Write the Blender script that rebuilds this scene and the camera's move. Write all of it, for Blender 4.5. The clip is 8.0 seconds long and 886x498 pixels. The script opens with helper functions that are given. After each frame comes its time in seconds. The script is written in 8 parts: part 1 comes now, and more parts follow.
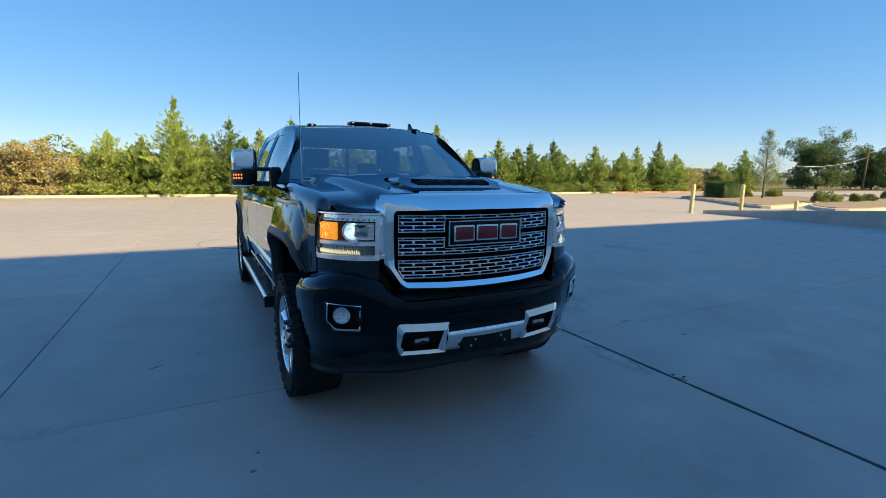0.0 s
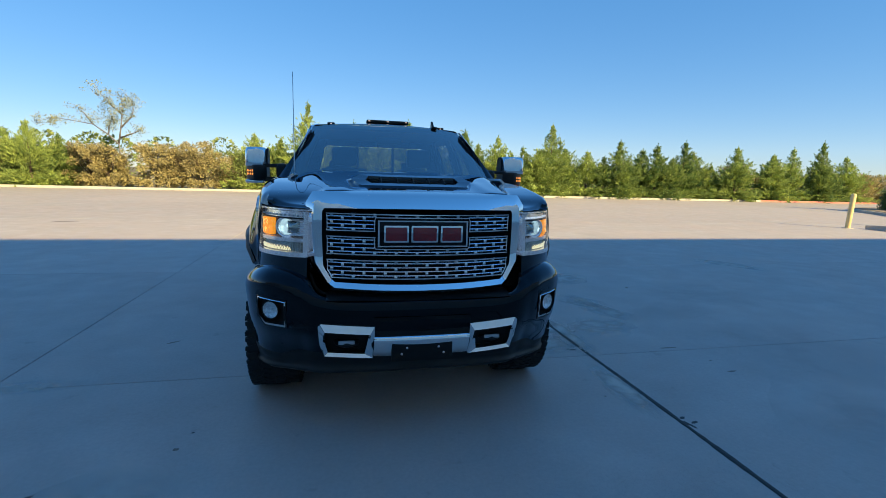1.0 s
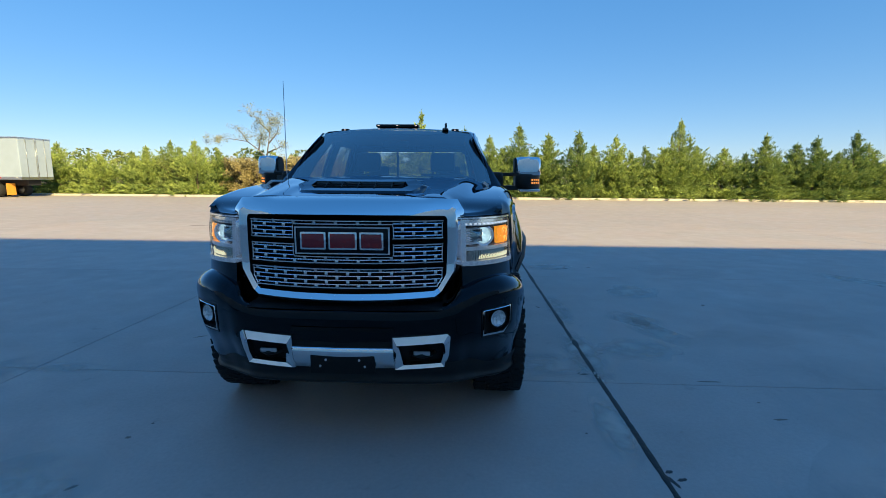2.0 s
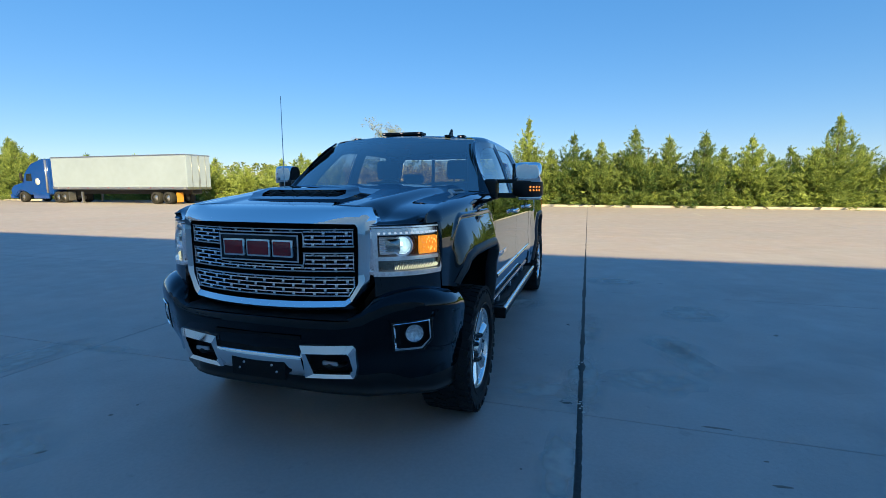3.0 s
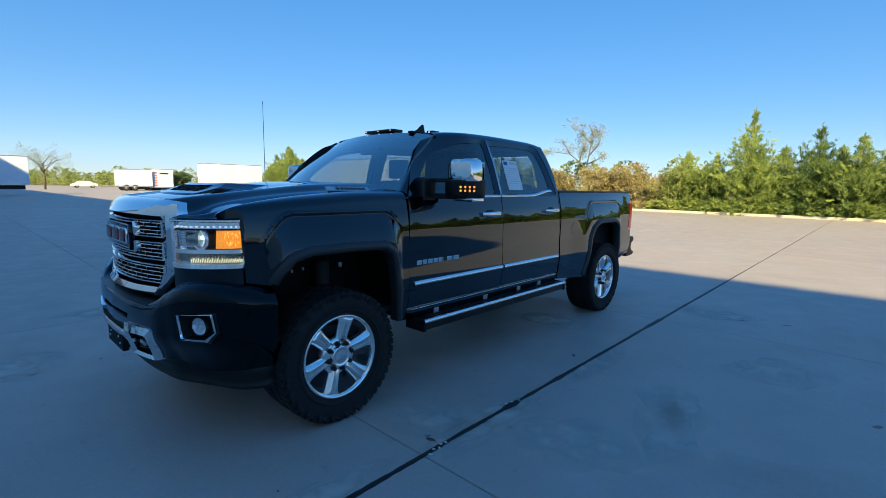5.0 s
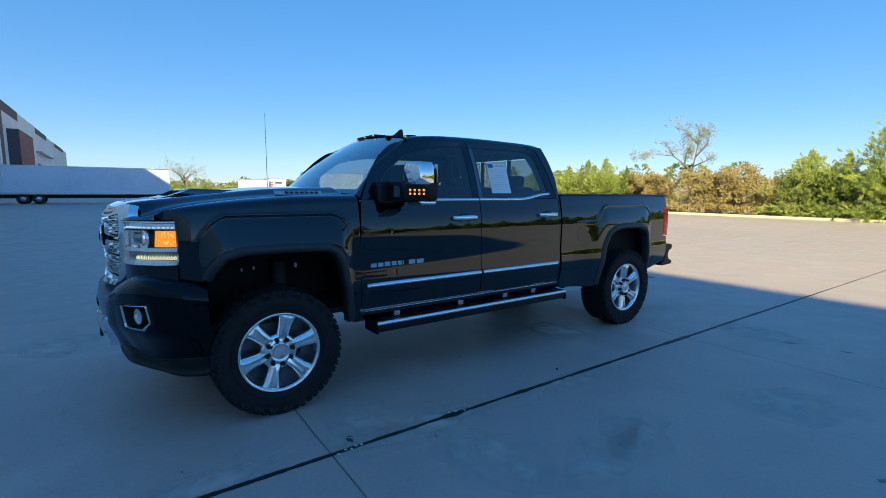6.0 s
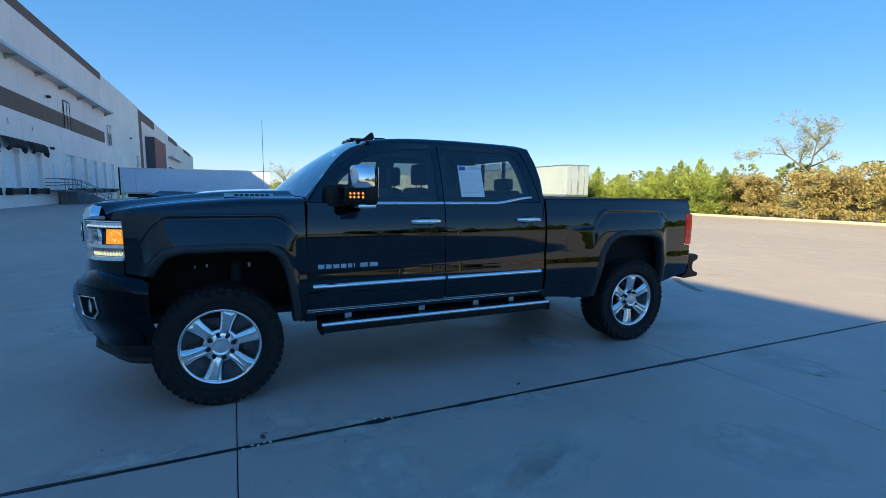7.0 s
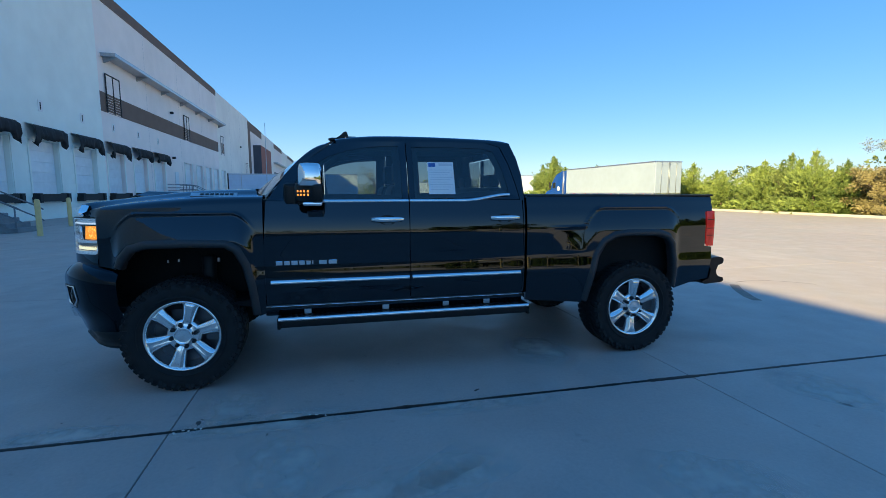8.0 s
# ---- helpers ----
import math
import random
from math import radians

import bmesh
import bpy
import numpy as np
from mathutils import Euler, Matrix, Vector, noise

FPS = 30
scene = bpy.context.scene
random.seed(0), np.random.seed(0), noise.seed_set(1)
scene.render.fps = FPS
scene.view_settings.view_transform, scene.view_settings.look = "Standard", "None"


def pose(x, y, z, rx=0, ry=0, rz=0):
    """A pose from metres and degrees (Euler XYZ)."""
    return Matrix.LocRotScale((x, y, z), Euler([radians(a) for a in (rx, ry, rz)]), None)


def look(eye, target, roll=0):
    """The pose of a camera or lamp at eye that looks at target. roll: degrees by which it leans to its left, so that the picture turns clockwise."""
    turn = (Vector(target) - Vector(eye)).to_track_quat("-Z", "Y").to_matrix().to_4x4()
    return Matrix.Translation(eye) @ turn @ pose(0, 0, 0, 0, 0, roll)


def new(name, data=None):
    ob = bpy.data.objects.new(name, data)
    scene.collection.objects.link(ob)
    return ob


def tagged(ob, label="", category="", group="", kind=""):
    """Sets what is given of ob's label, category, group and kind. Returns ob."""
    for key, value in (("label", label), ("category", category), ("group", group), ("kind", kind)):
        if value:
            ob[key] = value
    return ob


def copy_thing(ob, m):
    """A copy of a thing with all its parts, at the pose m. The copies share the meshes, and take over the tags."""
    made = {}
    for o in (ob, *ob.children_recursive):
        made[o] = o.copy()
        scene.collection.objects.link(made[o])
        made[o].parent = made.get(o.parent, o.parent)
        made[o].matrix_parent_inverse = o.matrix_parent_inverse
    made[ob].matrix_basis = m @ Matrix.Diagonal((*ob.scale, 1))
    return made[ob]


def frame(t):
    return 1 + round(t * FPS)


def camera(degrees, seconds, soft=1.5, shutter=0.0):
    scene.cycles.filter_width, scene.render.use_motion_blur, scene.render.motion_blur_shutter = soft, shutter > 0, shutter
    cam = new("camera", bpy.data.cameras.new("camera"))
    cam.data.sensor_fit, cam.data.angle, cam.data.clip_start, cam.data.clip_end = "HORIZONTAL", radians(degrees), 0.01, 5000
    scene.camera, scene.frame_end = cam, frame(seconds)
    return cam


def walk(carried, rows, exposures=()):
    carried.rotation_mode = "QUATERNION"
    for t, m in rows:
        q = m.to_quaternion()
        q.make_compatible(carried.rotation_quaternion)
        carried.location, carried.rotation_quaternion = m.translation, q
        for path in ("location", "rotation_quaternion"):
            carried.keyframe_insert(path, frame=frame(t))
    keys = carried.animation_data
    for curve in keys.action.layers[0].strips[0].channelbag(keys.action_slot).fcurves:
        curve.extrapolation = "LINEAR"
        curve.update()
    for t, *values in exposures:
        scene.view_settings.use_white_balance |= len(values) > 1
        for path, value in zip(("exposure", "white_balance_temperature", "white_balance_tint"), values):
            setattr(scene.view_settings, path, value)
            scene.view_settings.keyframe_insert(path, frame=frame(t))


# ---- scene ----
cam = camera(87.0, 8.0, soft=0.6)
PATH = [
    (0, (-1.501, -3.275, 1.536), (-0.59, -1.522, 1.226), 0.7),
    (0.5, (-0.975, -3.392, 1.526), (-0.277, -1.541, 1.228), 1.6),
    (1, (-0.453, -3.464, 1.534), (-0.022, -1.536, 1.221), 1.7),
    (1.5, (0.091, -3.469, 1.553), (0.257, -1.5, 1.243), 1.2),
    (1.7, (0.305, -3.427, 1.541), (0.372, -1.452, 1.236), 0.9),
    (2.8, (1.501, -3.107, 1.538), (1.006, -1.189, 1.26), -0.3),
    (3, (1.694, -3.039, 1.542), (1.11, -1.145, 1.27), -0.1),
    (3.5, (2.213, -2.793, 1.534), (1.405, -0.983, 1.268), 0.4),
    (4, (2.661, -2.461, 1.525), (1.647, -0.755, 1.273), 0.8),
    (4.5, (3.064, -2.077, 1.541), (1.876, -0.488, 1.285), 0.9),
    (4.7, (3.23, -1.92, 1.527), (1.975, -0.384, 1.266), 0.8),
    (5.8, (4.016, -1.014, 1.553), (2.44, 0.19, 1.292), 0.7),
    (6, (4.142, -0.852, 1.519), (2.517, 0.287, 1.272), 0.3),
    (6.5, (4.38, -0.382, 1.542), (2.657, 0.599, 1.281), 0.4),
    (7, (4.599, 0.117, 1.543), (2.789, 0.931, 1.299), 0.6),
    (7.5, (4.793, 0.634, 1.519), (2.913, 1.274, 1.284), 0.2),
    (8, (4.834, 1.135, 1.516), (2.902, 1.592, 1.274), -0.1),
]
walk(cam, [(t, look(eye, target, roll)) for t, eye, target, roll in PATH], [(0, 0.88, 5430, 11), (1.5, 0.83, 5360, 11), (4.5, 0.8, 5150, 10), (6.5, 0.93, 5180, 10), (8, 1.0, 5220, 10)])

# ---- world, sun, exposure ----
SUN_EL, SUN_AZ = 30.0, 38.0          # elevation; turn of the sun from -Y towards +X
sun_dir = Vector((math.sin(radians(SUN_AZ)) * math.cos(radians(SUN_EL)), -math.cos(radians(SUN_AZ)) * math.cos(radians(SUN_EL)), math.sin(radians(SUN_EL))))
world = bpy.data.worlds.new("sky")
scene.world = world
world.use_nodes = True
wn = world.node_tree.nodes
sky = wn.new("ShaderNodeTexSky")
sky.sky_type, sky.sun_disc = "NISHITA", False
sky.sun_elevation, sky.sun_rotation = radians(SUN_EL), radians(180 - SUN_AZ)
sky.air_density, sky.dust_density, sky.ozone_density, sky.altitude = 1.0, 0.0, 3.5, 200
hue = wn.new("ShaderNodeHueSaturation")
hue.inputs["Saturation"].default_value = 1.8
soft_sky = wn.new("ShaderNodeGamma")
soft_sky.inputs[1].default_value = 0.46
world.node_tree.links.new(sky.outputs[0], soft_sky.inputs[0])
world.node_tree.links.new(soft_sky.outputs[0], hue.inputs["Color"])
world.node_tree.links.new(hue.outputs[0], wn["Background"].inputs[0])
wn["Background"].inputs[1].default_value = 0.178
sun = new("sun", bpy.data.lights.new("sun", "SUN"))
sun.data.energy, sun.data.angle, sun.data.color = 6.3, radians(0.55), (0.96, 0.685, 0.245)
sun.matrix_world = look((60, -70, 60), Vector((60, -70, 60)) - sun_dir * 10)


# ---- materials ----
def mat(name, color, rough=0.5, metal=0.0, var=0.0, scale=5.0, bump=0.0, bscale=60.0, coat=0.0, emit=None, estr=0.0, island=0.0, spec=0.5, var2=0.0, scale2=0.6, obj=0.0):
    """A node material: colour with variation at two scales, per piece variation, fine relief."""
    m = bpy.data.materials.new(name)
    m.use_nodes = True
    nt = m.node_tree
    n, l = nt.nodes, nt.links
    p = n["Principled BSDF"]
    p.inputs["Roughness"].default_value = rough
    p.inputs["Metallic"].default_value = metal
    p.inputs["Specular IOR Level"].default_value = spec
    p.inputs["Coat Weight"].default_value = coat
    p.inputs["Coat Roughness"].default_value = 0.02
    p.inputs["Base Color"].default_value = (*color, 1)
    tc = n.new("ShaderNodeTexCoord")
    last = None
    value = None
    for amount, sc, det in ((var, scale, 6), (var2, scale2, 4)):
        if amount:
            t = n.new("ShaderNodeTexNoise")
            t.inputs["Scale"].default_value, t.inputs["Detail"].default_value = sc, det
            l.new(tc.outputs["Object"], t.inputs["Vector"])
            r = n.new("ShaderNodeMapRange")
            r.inputs[1].default_value, r.inputs[2].default_value = 0.25, 0.75
            r.inputs[3].default_value, r.inputs[4].default_value = 1 - amount, 1 + amount
            l.new(t.outputs["Fac"], r.inputs[0])
            value = mul(nt, value, r.outputs[0])
    for amount, node, sock in ((island, "ShaderNodeNewGeometry", "Random Per Island"), (obj, "ShaderNodeObjectInfo", "Random")):
        if amount:
            g = n.new(node)
            r = n.new("ShaderNodeMapRange")
            r.inputs[3].default_value, r.inputs[4].default_value = 1 - amount, 1 + amount
            l.new(g.outputs[sock], r.inputs[0])
            value = mul(nt, value, r.outputs[0])
    if value is not None:
        h = n.new("ShaderNodeHueSaturation")
        h.inputs["Color"].default_value = (*color, 1)
        l.new(value, h.inputs["Value"])
        l.new(h.outputs[0], p.inputs["Base Color"])
    if bump:
        t = n.new("ShaderNodeTexNoise")
        t.inputs["Scale"].default_value, t.inputs["Detail"].default_value = bscale, 5
        l.new(tc.outputs["Object"], t.inputs["Vector"])
        b = n.new("ShaderNodeBump")
        b.inputs["Strength"].default_value, b.inputs["Distance"].default_value = bump, 0.01
        l.new(t.outputs["Fac"], b.inputs["Height"])
        l.new(b.outputs[0], p.inputs["Normal"])
    if emit:
        p.inputs["Emission Color"].default_value = (*emit, 1)
        p.inputs["Emission Strength"].default_value = estr
    return m


def mul(nt, a, b):
    if a is None:
        return b
    q = nt.nodes.new("ShaderNodeMath")
    q.operation = "MULTIPLY"
    nt.links.new(a, q.inputs[0])
    nt.links.new(b, q.inputs[1])
    return q.outputs[0]


def lacquer(name, color, f0=0.03, power=3.6):
    """Deep black lacquer: dark body under a mirror gloss that grows towards grazing view."""
    m = bpy.data.materials.new(name)
    m.use_nodes = True
    n, l = m.node_tree.nodes, m.node_tree.links
    n.remove(n["Principled BSDF"])
    d, g, x = n.new("ShaderNodeBsdfDiffuse"), n.new("ShaderNodeBsdfGlossy"), n.new("ShaderNodeMixShader")
    w, f5, f = n.new("ShaderNodeLayerWeight"), n.new("ShaderNodeMath"), n.new("ShaderNodeMath")
    f5.operation, f.operation = "POWER", "MULTIPLY_ADD"
    f5.inputs[1].default_value, f.inputs[1].default_value, f.inputs[2].default_value = power, 1 - f0, f0
    w.inputs[0].default_value = 0.5
    l.new(w.outputs["Facing"], f5.inputs[0])
    l.new(f5.outputs[0], f.inputs[0])
    d.inputs[0].default_value = (*color, 1)
    t = n.new("ShaderNodeTexNoise")
    t.inputs["Scale"].default_value, t.inputs["Detail"].default_value = 1.5, 6
    r = n.new("ShaderNodeMapRange")
    r.inputs[1].default_value, r.inputs[2].default_value = 0.45, 0.7
    r.inputs[3].default_value, r.inputs[4].default_value = 0.004, 0.02
    l.new(t.outputs["Fac"], r.inputs[0])
    l.new(r.outputs[0], g.inputs["Roughness"])
    g.inputs["Color"].default_value = (0.76, 0.87, 1.0, 1)
    l.new(f.outputs[0], x.inputs[0])
    l.new(d.outputs[0], x.inputs[1])
    l.new(g.outputs[0], x.inputs[2])
    l.new(x.outputs[0], n["Material Output"].inputs[0])
    return m


def glass(name, tint, f0=0.08, power=3.0):
    """Thin pane: clear or tinted body with a mirror gloss that grows towards grazing view."""
    m = bpy.data.materials.new(name)
    m.use_nodes = True
    n, l = m.node_tree.nodes, m.node_tree.links
    n.remove(n["Principled BSDF"])
    t, g, x = n.new("ShaderNodeBsdfTransparent"), n.new("ShaderNodeBsdfGlossy"), n.new("ShaderNodeMixShader")
    w, f5, f = n.new("ShaderNodeLayerWeight"), n.new("ShaderNodeMath"), n.new("ShaderNodeMath")
    f5.operation, f.operation = "POWER", "MULTIPLY_ADD"
    f5.inputs[1].default_value, f.inputs[1].default_value, f.inputs[2].default_value = power, 1 - f0, f0
    w.inputs[0].default_value = 0.5
    l.new(w.outputs["Facing"], f5.inputs[0])
    l.new(f5.outputs[0], f.inputs[0])
    t.inputs[0].default_value = (*tint, 1)
    g.inputs["Roughness"].default_value = 0.01
    g.inputs["Color"].default_value = (0.88, 0.95, 1.0, 1)
    l.new(f.outputs[0], x.inputs[0])
    l.new(t.outputs[0], x.inputs[1])
    l.new(g.outputs[0], x.inputs[2])
    l.new(x.outputs[0], n["Material Output"].inputs[0])
    return m


def leafy(name, a, b, rough=0.6):
    """Foliage: two greens mixed leaf by leaf and tree by tree, a little light passing through."""
    m = bpy.data.materials.new(name)
    m.use_nodes = True
    nt = m.node_tree
    n, l = nt.nodes, nt.links
    p = n["Principled BSDF"]
    p.inputs["Roughness"].default_value = rough
    p.inputs["Specular IOR Level"].default_value = 0.2
    g, o, tc, t = n.new("ShaderNodeNewGeometry"), n.new("ShaderNodeObjectInfo"), n.new("ShaderNodeTexCoord"), n.new("ShaderNodeTexNoise")
    t.inputs["Scale"].default_value = 1.1
    l.new(tc.outputs["Object"], t.inputs["Vector"])
    s = n.new("ShaderNodeMath")
    s.operation = "MULTIPLY_ADD"
    s.inputs[1].default_value = 0.45
    l.new(g.outputs["Random Per Island"], s.inputs[0])
    s2 = n.new("ShaderNodeMath")
    s2.operation = "MULTIPLY_ADD"
    s2.inputs[1].default_value = 0.5
    l.new(o.outputs["Random"], s2.inputs[0])
    r = n.new("ShaderNodeMapRange")
    r.inputs[1].default_value, r.inputs[2].default_value, r.inputs[3].default_value, r.inputs[4].default_value = 0.3, 0.7, -0.3, 0.35
    l.new(t.outputs["Fac"], r.inputs[0])
    l.new(r.outputs[0], s2.inputs[2])
    l.new(s2.outputs[0], s.inputs[2])
    c = n.new("ShaderNodeMix")
    c.data_type, c.clamp_factor = "RGBA", True
    c.inputs["A"].default_value, c.inputs["B"].default_value = (*a, 1), (*b, 1)
    l.new(s.outputs[0], c.inputs["Factor"])
    l.new(c.outputs["Result"], p.inputs["Base Color"])
    tr = n.new("ShaderNodeBsdfTranslucent")
    l.new(c.outputs["Result"], tr.inputs[0])
    x = n.new("ShaderNodeMixShader")
    x.inputs[0].default_value = 0.27
    l.new(p.outputs[0], x.inputs[1])
    l.new(tr.outputs[0], x.inputs[2])
    l.new(x.outputs[0], n["Material Output"].inputs[0])
    return m


def concrete_mat(name, color):
    """Broom-finished concrete: cloudy wash, fine speckle, dark drips and pale scuffs."""
    m = bpy.data.materials.new(name)
    m.use_nodes = True
    nt = m.node_tree
    n, l = nt.nodes, nt.links
    p = n["Principled BSDF"]
    tc = n.new("ShaderNodeNewGeometry")
    vals = []
    for sc, det, lo, hi, a, b in ((0.15, 3, 0.3, 0.7, 0.97, 1.03), (1.6, 9, 0.35, 0.65, 0.965, 1.035), (45, 4, 0.3, 0.7, 0.95, 1.05), (1.3, 10, 0.56, 0.7, 1.0, 1.09), (0.9, 9, 0.58, 0.74, 1.0, 0.9), (7.0, 8, 0.66, 0.72, 1.0, 0.88)):
        t = n.new("ShaderNodeTexNoise")
        t.inputs["Scale"].default_value, t.inputs["Detail"].default_value = sc, det
        t.noise_dimensions = "4D"
        t.inputs["W"].default_value = sc * 3.7 + b
        l.new(tc.outputs["Position"], t.inputs["Vector"])
        r = n.new("ShaderNodeMapRange")
        for i, v in enumerate((lo, hi, a, b)):
            r.inputs[i + 1].default_value = v
        l.new(t.outputs["Fac"], r.inputs[0])
        vals.append(r.outputs[0])
    # long pale drag marks
    mp = n.new("ShaderNodeMapping")
    mp.inputs["Rotation"].default_value = (0, 0, 0.5)
    mp.inputs["Scale"].default_value = (0.5, 1.3, 1)
    l.new(tc.outputs["Position"], mp.inputs["Vector"])
    t = n.new("ShaderNodeTexNoise")
    t.inputs["Scale"].default_value, t.inputs["Detail"].default_value = 0.8, 8
    l.new(mp.outputs[0], t.inputs["Vector"])
    r = n.new("ShaderNodeMapRange")
    r.inputs[1].default_value, r.inputs[2].default_value, r.inputs[3].default_value, r.inputs[4].default_value = 0.58, 0.72, 1.0, 1.06
    l.new(t.outputs["Fac"], r.inputs[0])
    vals.append(r.outputs[0])
    o = n.new("ShaderNodeObjectInfo")
    r = n.new("ShaderNodeMapRange")
    r.inputs[3].default_value, r.inputs[4].default_value = 0.95, 1.04
    l.new(o.outputs["Random"], r.inputs[0])
    vals.append(r.outputs[0])
    v = None
    for q in vals:
        v = mul(nt, v, q)
    h = n.new("ShaderNodeHueSaturation")
    t = n.new("ShaderNodeTexNoise")
    t.inputs["Scale"].default_value, t.inputs["Detail"].default_value = 0.55, 7
    l.new(tc.outputs["Position"], t.inputs["Vector"])
    r = n.new("ShaderNodeMapRange")
    r.inputs[1].default_value, r.inputs[2].default_value = 0.35, 0.65
    l.new(t.outputs["Fac"], r.inputs[0])
    c = n.new("ShaderNodeMix")
    c.data_type = "RGBA"
    c.inputs["A"].default_value, c.inputs["B"].default_value = (color[0] * 1.03, color[1] * 0.99, color[2] * 0.99, 1), (color[0] * 0.98, color[1], color[2] * 1.03, 1)
    l.new(r.outputs[0], c.inputs["Factor"])
    l.new(c.outputs["Result"], h.inputs["Color"])
    l.new(v, h.inputs["Value"])
    l.new(h.outputs[0], p.inputs["Base Color"])
    p.inputs["Specular IOR Level"].default_value = 0.5
    t = n.new("ShaderNodeTexNoise")
    t.inputs["Scale"].default_value, t.inputs["Detail"].default_value = 3.0, 6
    l.new(tc.outputs["Position"], t.inputs["Vector"])
    r = n.new("ShaderNodeMapRange")
    r.inputs[1].default_value, r.inputs[2].default_value, r.inputs[3].default_value, r.inputs[4].default_value = 0.3, 0.7, 0.45, 0.68
    l.new(t.outputs["Fac"], r.inputs[0])
    l.new(r.outputs[0], p.inputs["Roughness"])
    t = n.new("ShaderNodeTexNoise")
    t.inputs["Scale"].default_value, t.inputs["Detail"].default_value = 120, 4
    l.new(tc.outputs["Position"], t.inputs["Vector"])
    b = n.new("ShaderNodeBump")
    b.inputs["Strength"].default_value, b.inputs["Distance"].default_value = 0.25, 0.004
    l.new(t.outputs["Fac"], b.inputs["Height"])
    l.new(b.outputs[0], p.inputs["Normal"])
    return m


M_CONC = concrete_mat("concrete", (0.418, 0.365, 0.33))
M_SEAL = mat("joint_sealant", (0.008, 0.008, 0.009), 0.6, var=0.3, scale=20, bump=0.4, bscale=40)
M_KERB = mat("kerb_concrete", (0.47, 0.43, 0.38), 0.8, var=0.15, scale=2, bump=0.3)
M_KERBRED = mat("kerb_red_paint", (0.5, 0.16, 0.12), 0.7, var=0.2, scale=3, bump=0.2)
M_EARTH = mat("dry_grass_earth", (0.16, 0.13, 0.06), 0.95, var=0.4, scale=1.5, var2=0.3, scale2=0.05, bump=0.5, bscale=8)
M_ORANGE = mat("orange_plastic", (0.7, 0.3, 0.02), 0.5, var=0.1, scale=6)
M_MULCH = mat("mulch", (0.27, 0.21, 0.15), 0.95, var=0.4, scale=9, bump=0.8, bscale=25)
M_WALL = mat("painted_panel_cream", (0.88, 0.84, 0.77), 0.85, var=0.05, scale=0.7, var2=0.06, scale2=0.12, bump=0.1, bscale=30)
M_WALLP = mat("painted_panel_rose", (0.88, 0.80, 0.76), 0.85, var=0.05, scale=0.7, var2=0.05, scale2=0.12, bump=0.1, bscale=30)
M_WALLL = mat("painted_panel_pale", (0.86, 0.9, 0.85), 0.85, var=0.05, scale=0.7, var2=0.05, scale2=0.12, bump=0.1, bscale=30)
M_BROWN = mat("painted_band_brown", (0.16, 0.105, 0.08), 0.8, var=0.1, scale=1.0, bump=0.1, bscale=30)
M_RUSTBOX = mat("red_brown_cladding", (0.26, 0.085, 0.06), 0.75, var=0.12, scale=1.0, bump=0.1, bscale=30)
M_BLUEGREY = mat("blue_grey_cladding", (0.075, 0.08, 0.1), 0.7, var=0.12, scale=1.0, bump=0.1, bscale=30)
M_STEEL = mat("galvanised_steel", (0.42, 0.44, 0.47), 0.4, 0.8, var=0.15, scale=6)
M_STEP = mat("dark_step_concrete", (0.2, 0.21, 0.225), 0.8, var=0.2, scale=3, bump=0.3)
M_RAIL = mat("grey_rail_paint", (0.17, 0.185, 0.21), 0.5, var=0.15, scale=6)
M_DOCKDOOR = mat("dock_door_white", (0.76, 0.79, 0.82), 0.5, var=0.06, scale=3, obj=0.05)
M_RUBBER = mat("black_dock_fabric", (0.02, 0.02, 0.022), 0.85, var=0.3, scale=4, bump=0.5, bscale=12)
M_YELLOW = mat("faded_yellow_paint", (0.68, 0.52, 0.23), 0.6, var=0.15, scale=5, bump=0.15)
M_CEDAR = leafy("cedar_foliage", (0.066, 0.132, 0.044), (0.468, 0.546, 0.132))
M_YOUNG = leafy("grey_green_leaves", (0.2, 0.23, 0.13), (0.42, 0.45, 0.27))
M_OLIVE = leafy("olive_foliage", (0.11, 0.16, 0.045), (0.42, 0.46, 0.13))
M_RUST = leafy("autumn_leaves", (0.22, 0.185, 0.075), (0.56, 0.48, 0.23))
M_OAK = leafy("dark_oak_leaves", (0.045, 0.085, 0.035), (0.2, 0.27, 0.1))
M_PALE = leafy("pale_sparse_leaves", (0.2, 0.22, 0.11), (0.42, 0.42, 0.25))
M_BARKPALE = mat("pale_bark", (0.2, 0.18, 0.155), 0.9, var=0.3, scale=6, bump=0.5, bscale=20)
M_BARK = mat("bark", (0.13, 0.095, 0.07), 0.9, var=0.35, scale=9, bump=0.7, bscale=25)
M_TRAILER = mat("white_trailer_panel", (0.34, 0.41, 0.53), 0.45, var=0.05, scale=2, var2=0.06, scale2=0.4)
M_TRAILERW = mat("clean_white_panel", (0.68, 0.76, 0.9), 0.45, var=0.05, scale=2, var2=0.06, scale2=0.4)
M_CABBLUE = mat("blue_truck_paint", (0.012, 0.06, 0.32), 0.2, coat=0.6, var=0.06, scale=2)
M_DARK = mat("dark_underside", (0.015, 0.015, 0.017), 0.7, var=0.25, scale=6, bump=0.2)
M_TYREFAR = mat("tyre_rubber_far", (0.025, 0.025, 0.026), 0.85, var=0.2, scale=10)
M_ALU = mat("aluminium", (0.6, 0.6, 0.62), 0.3, 0.9, var=0.08, scale=8)
M_WINDARK = mat("dark_window_glass", (0.02, 0.025, 0.03), 0.05, var=0.1, scale=1)
M_BLUEINK = mat("blue_print", (0.05, 0.12, 0.4), 0.6)
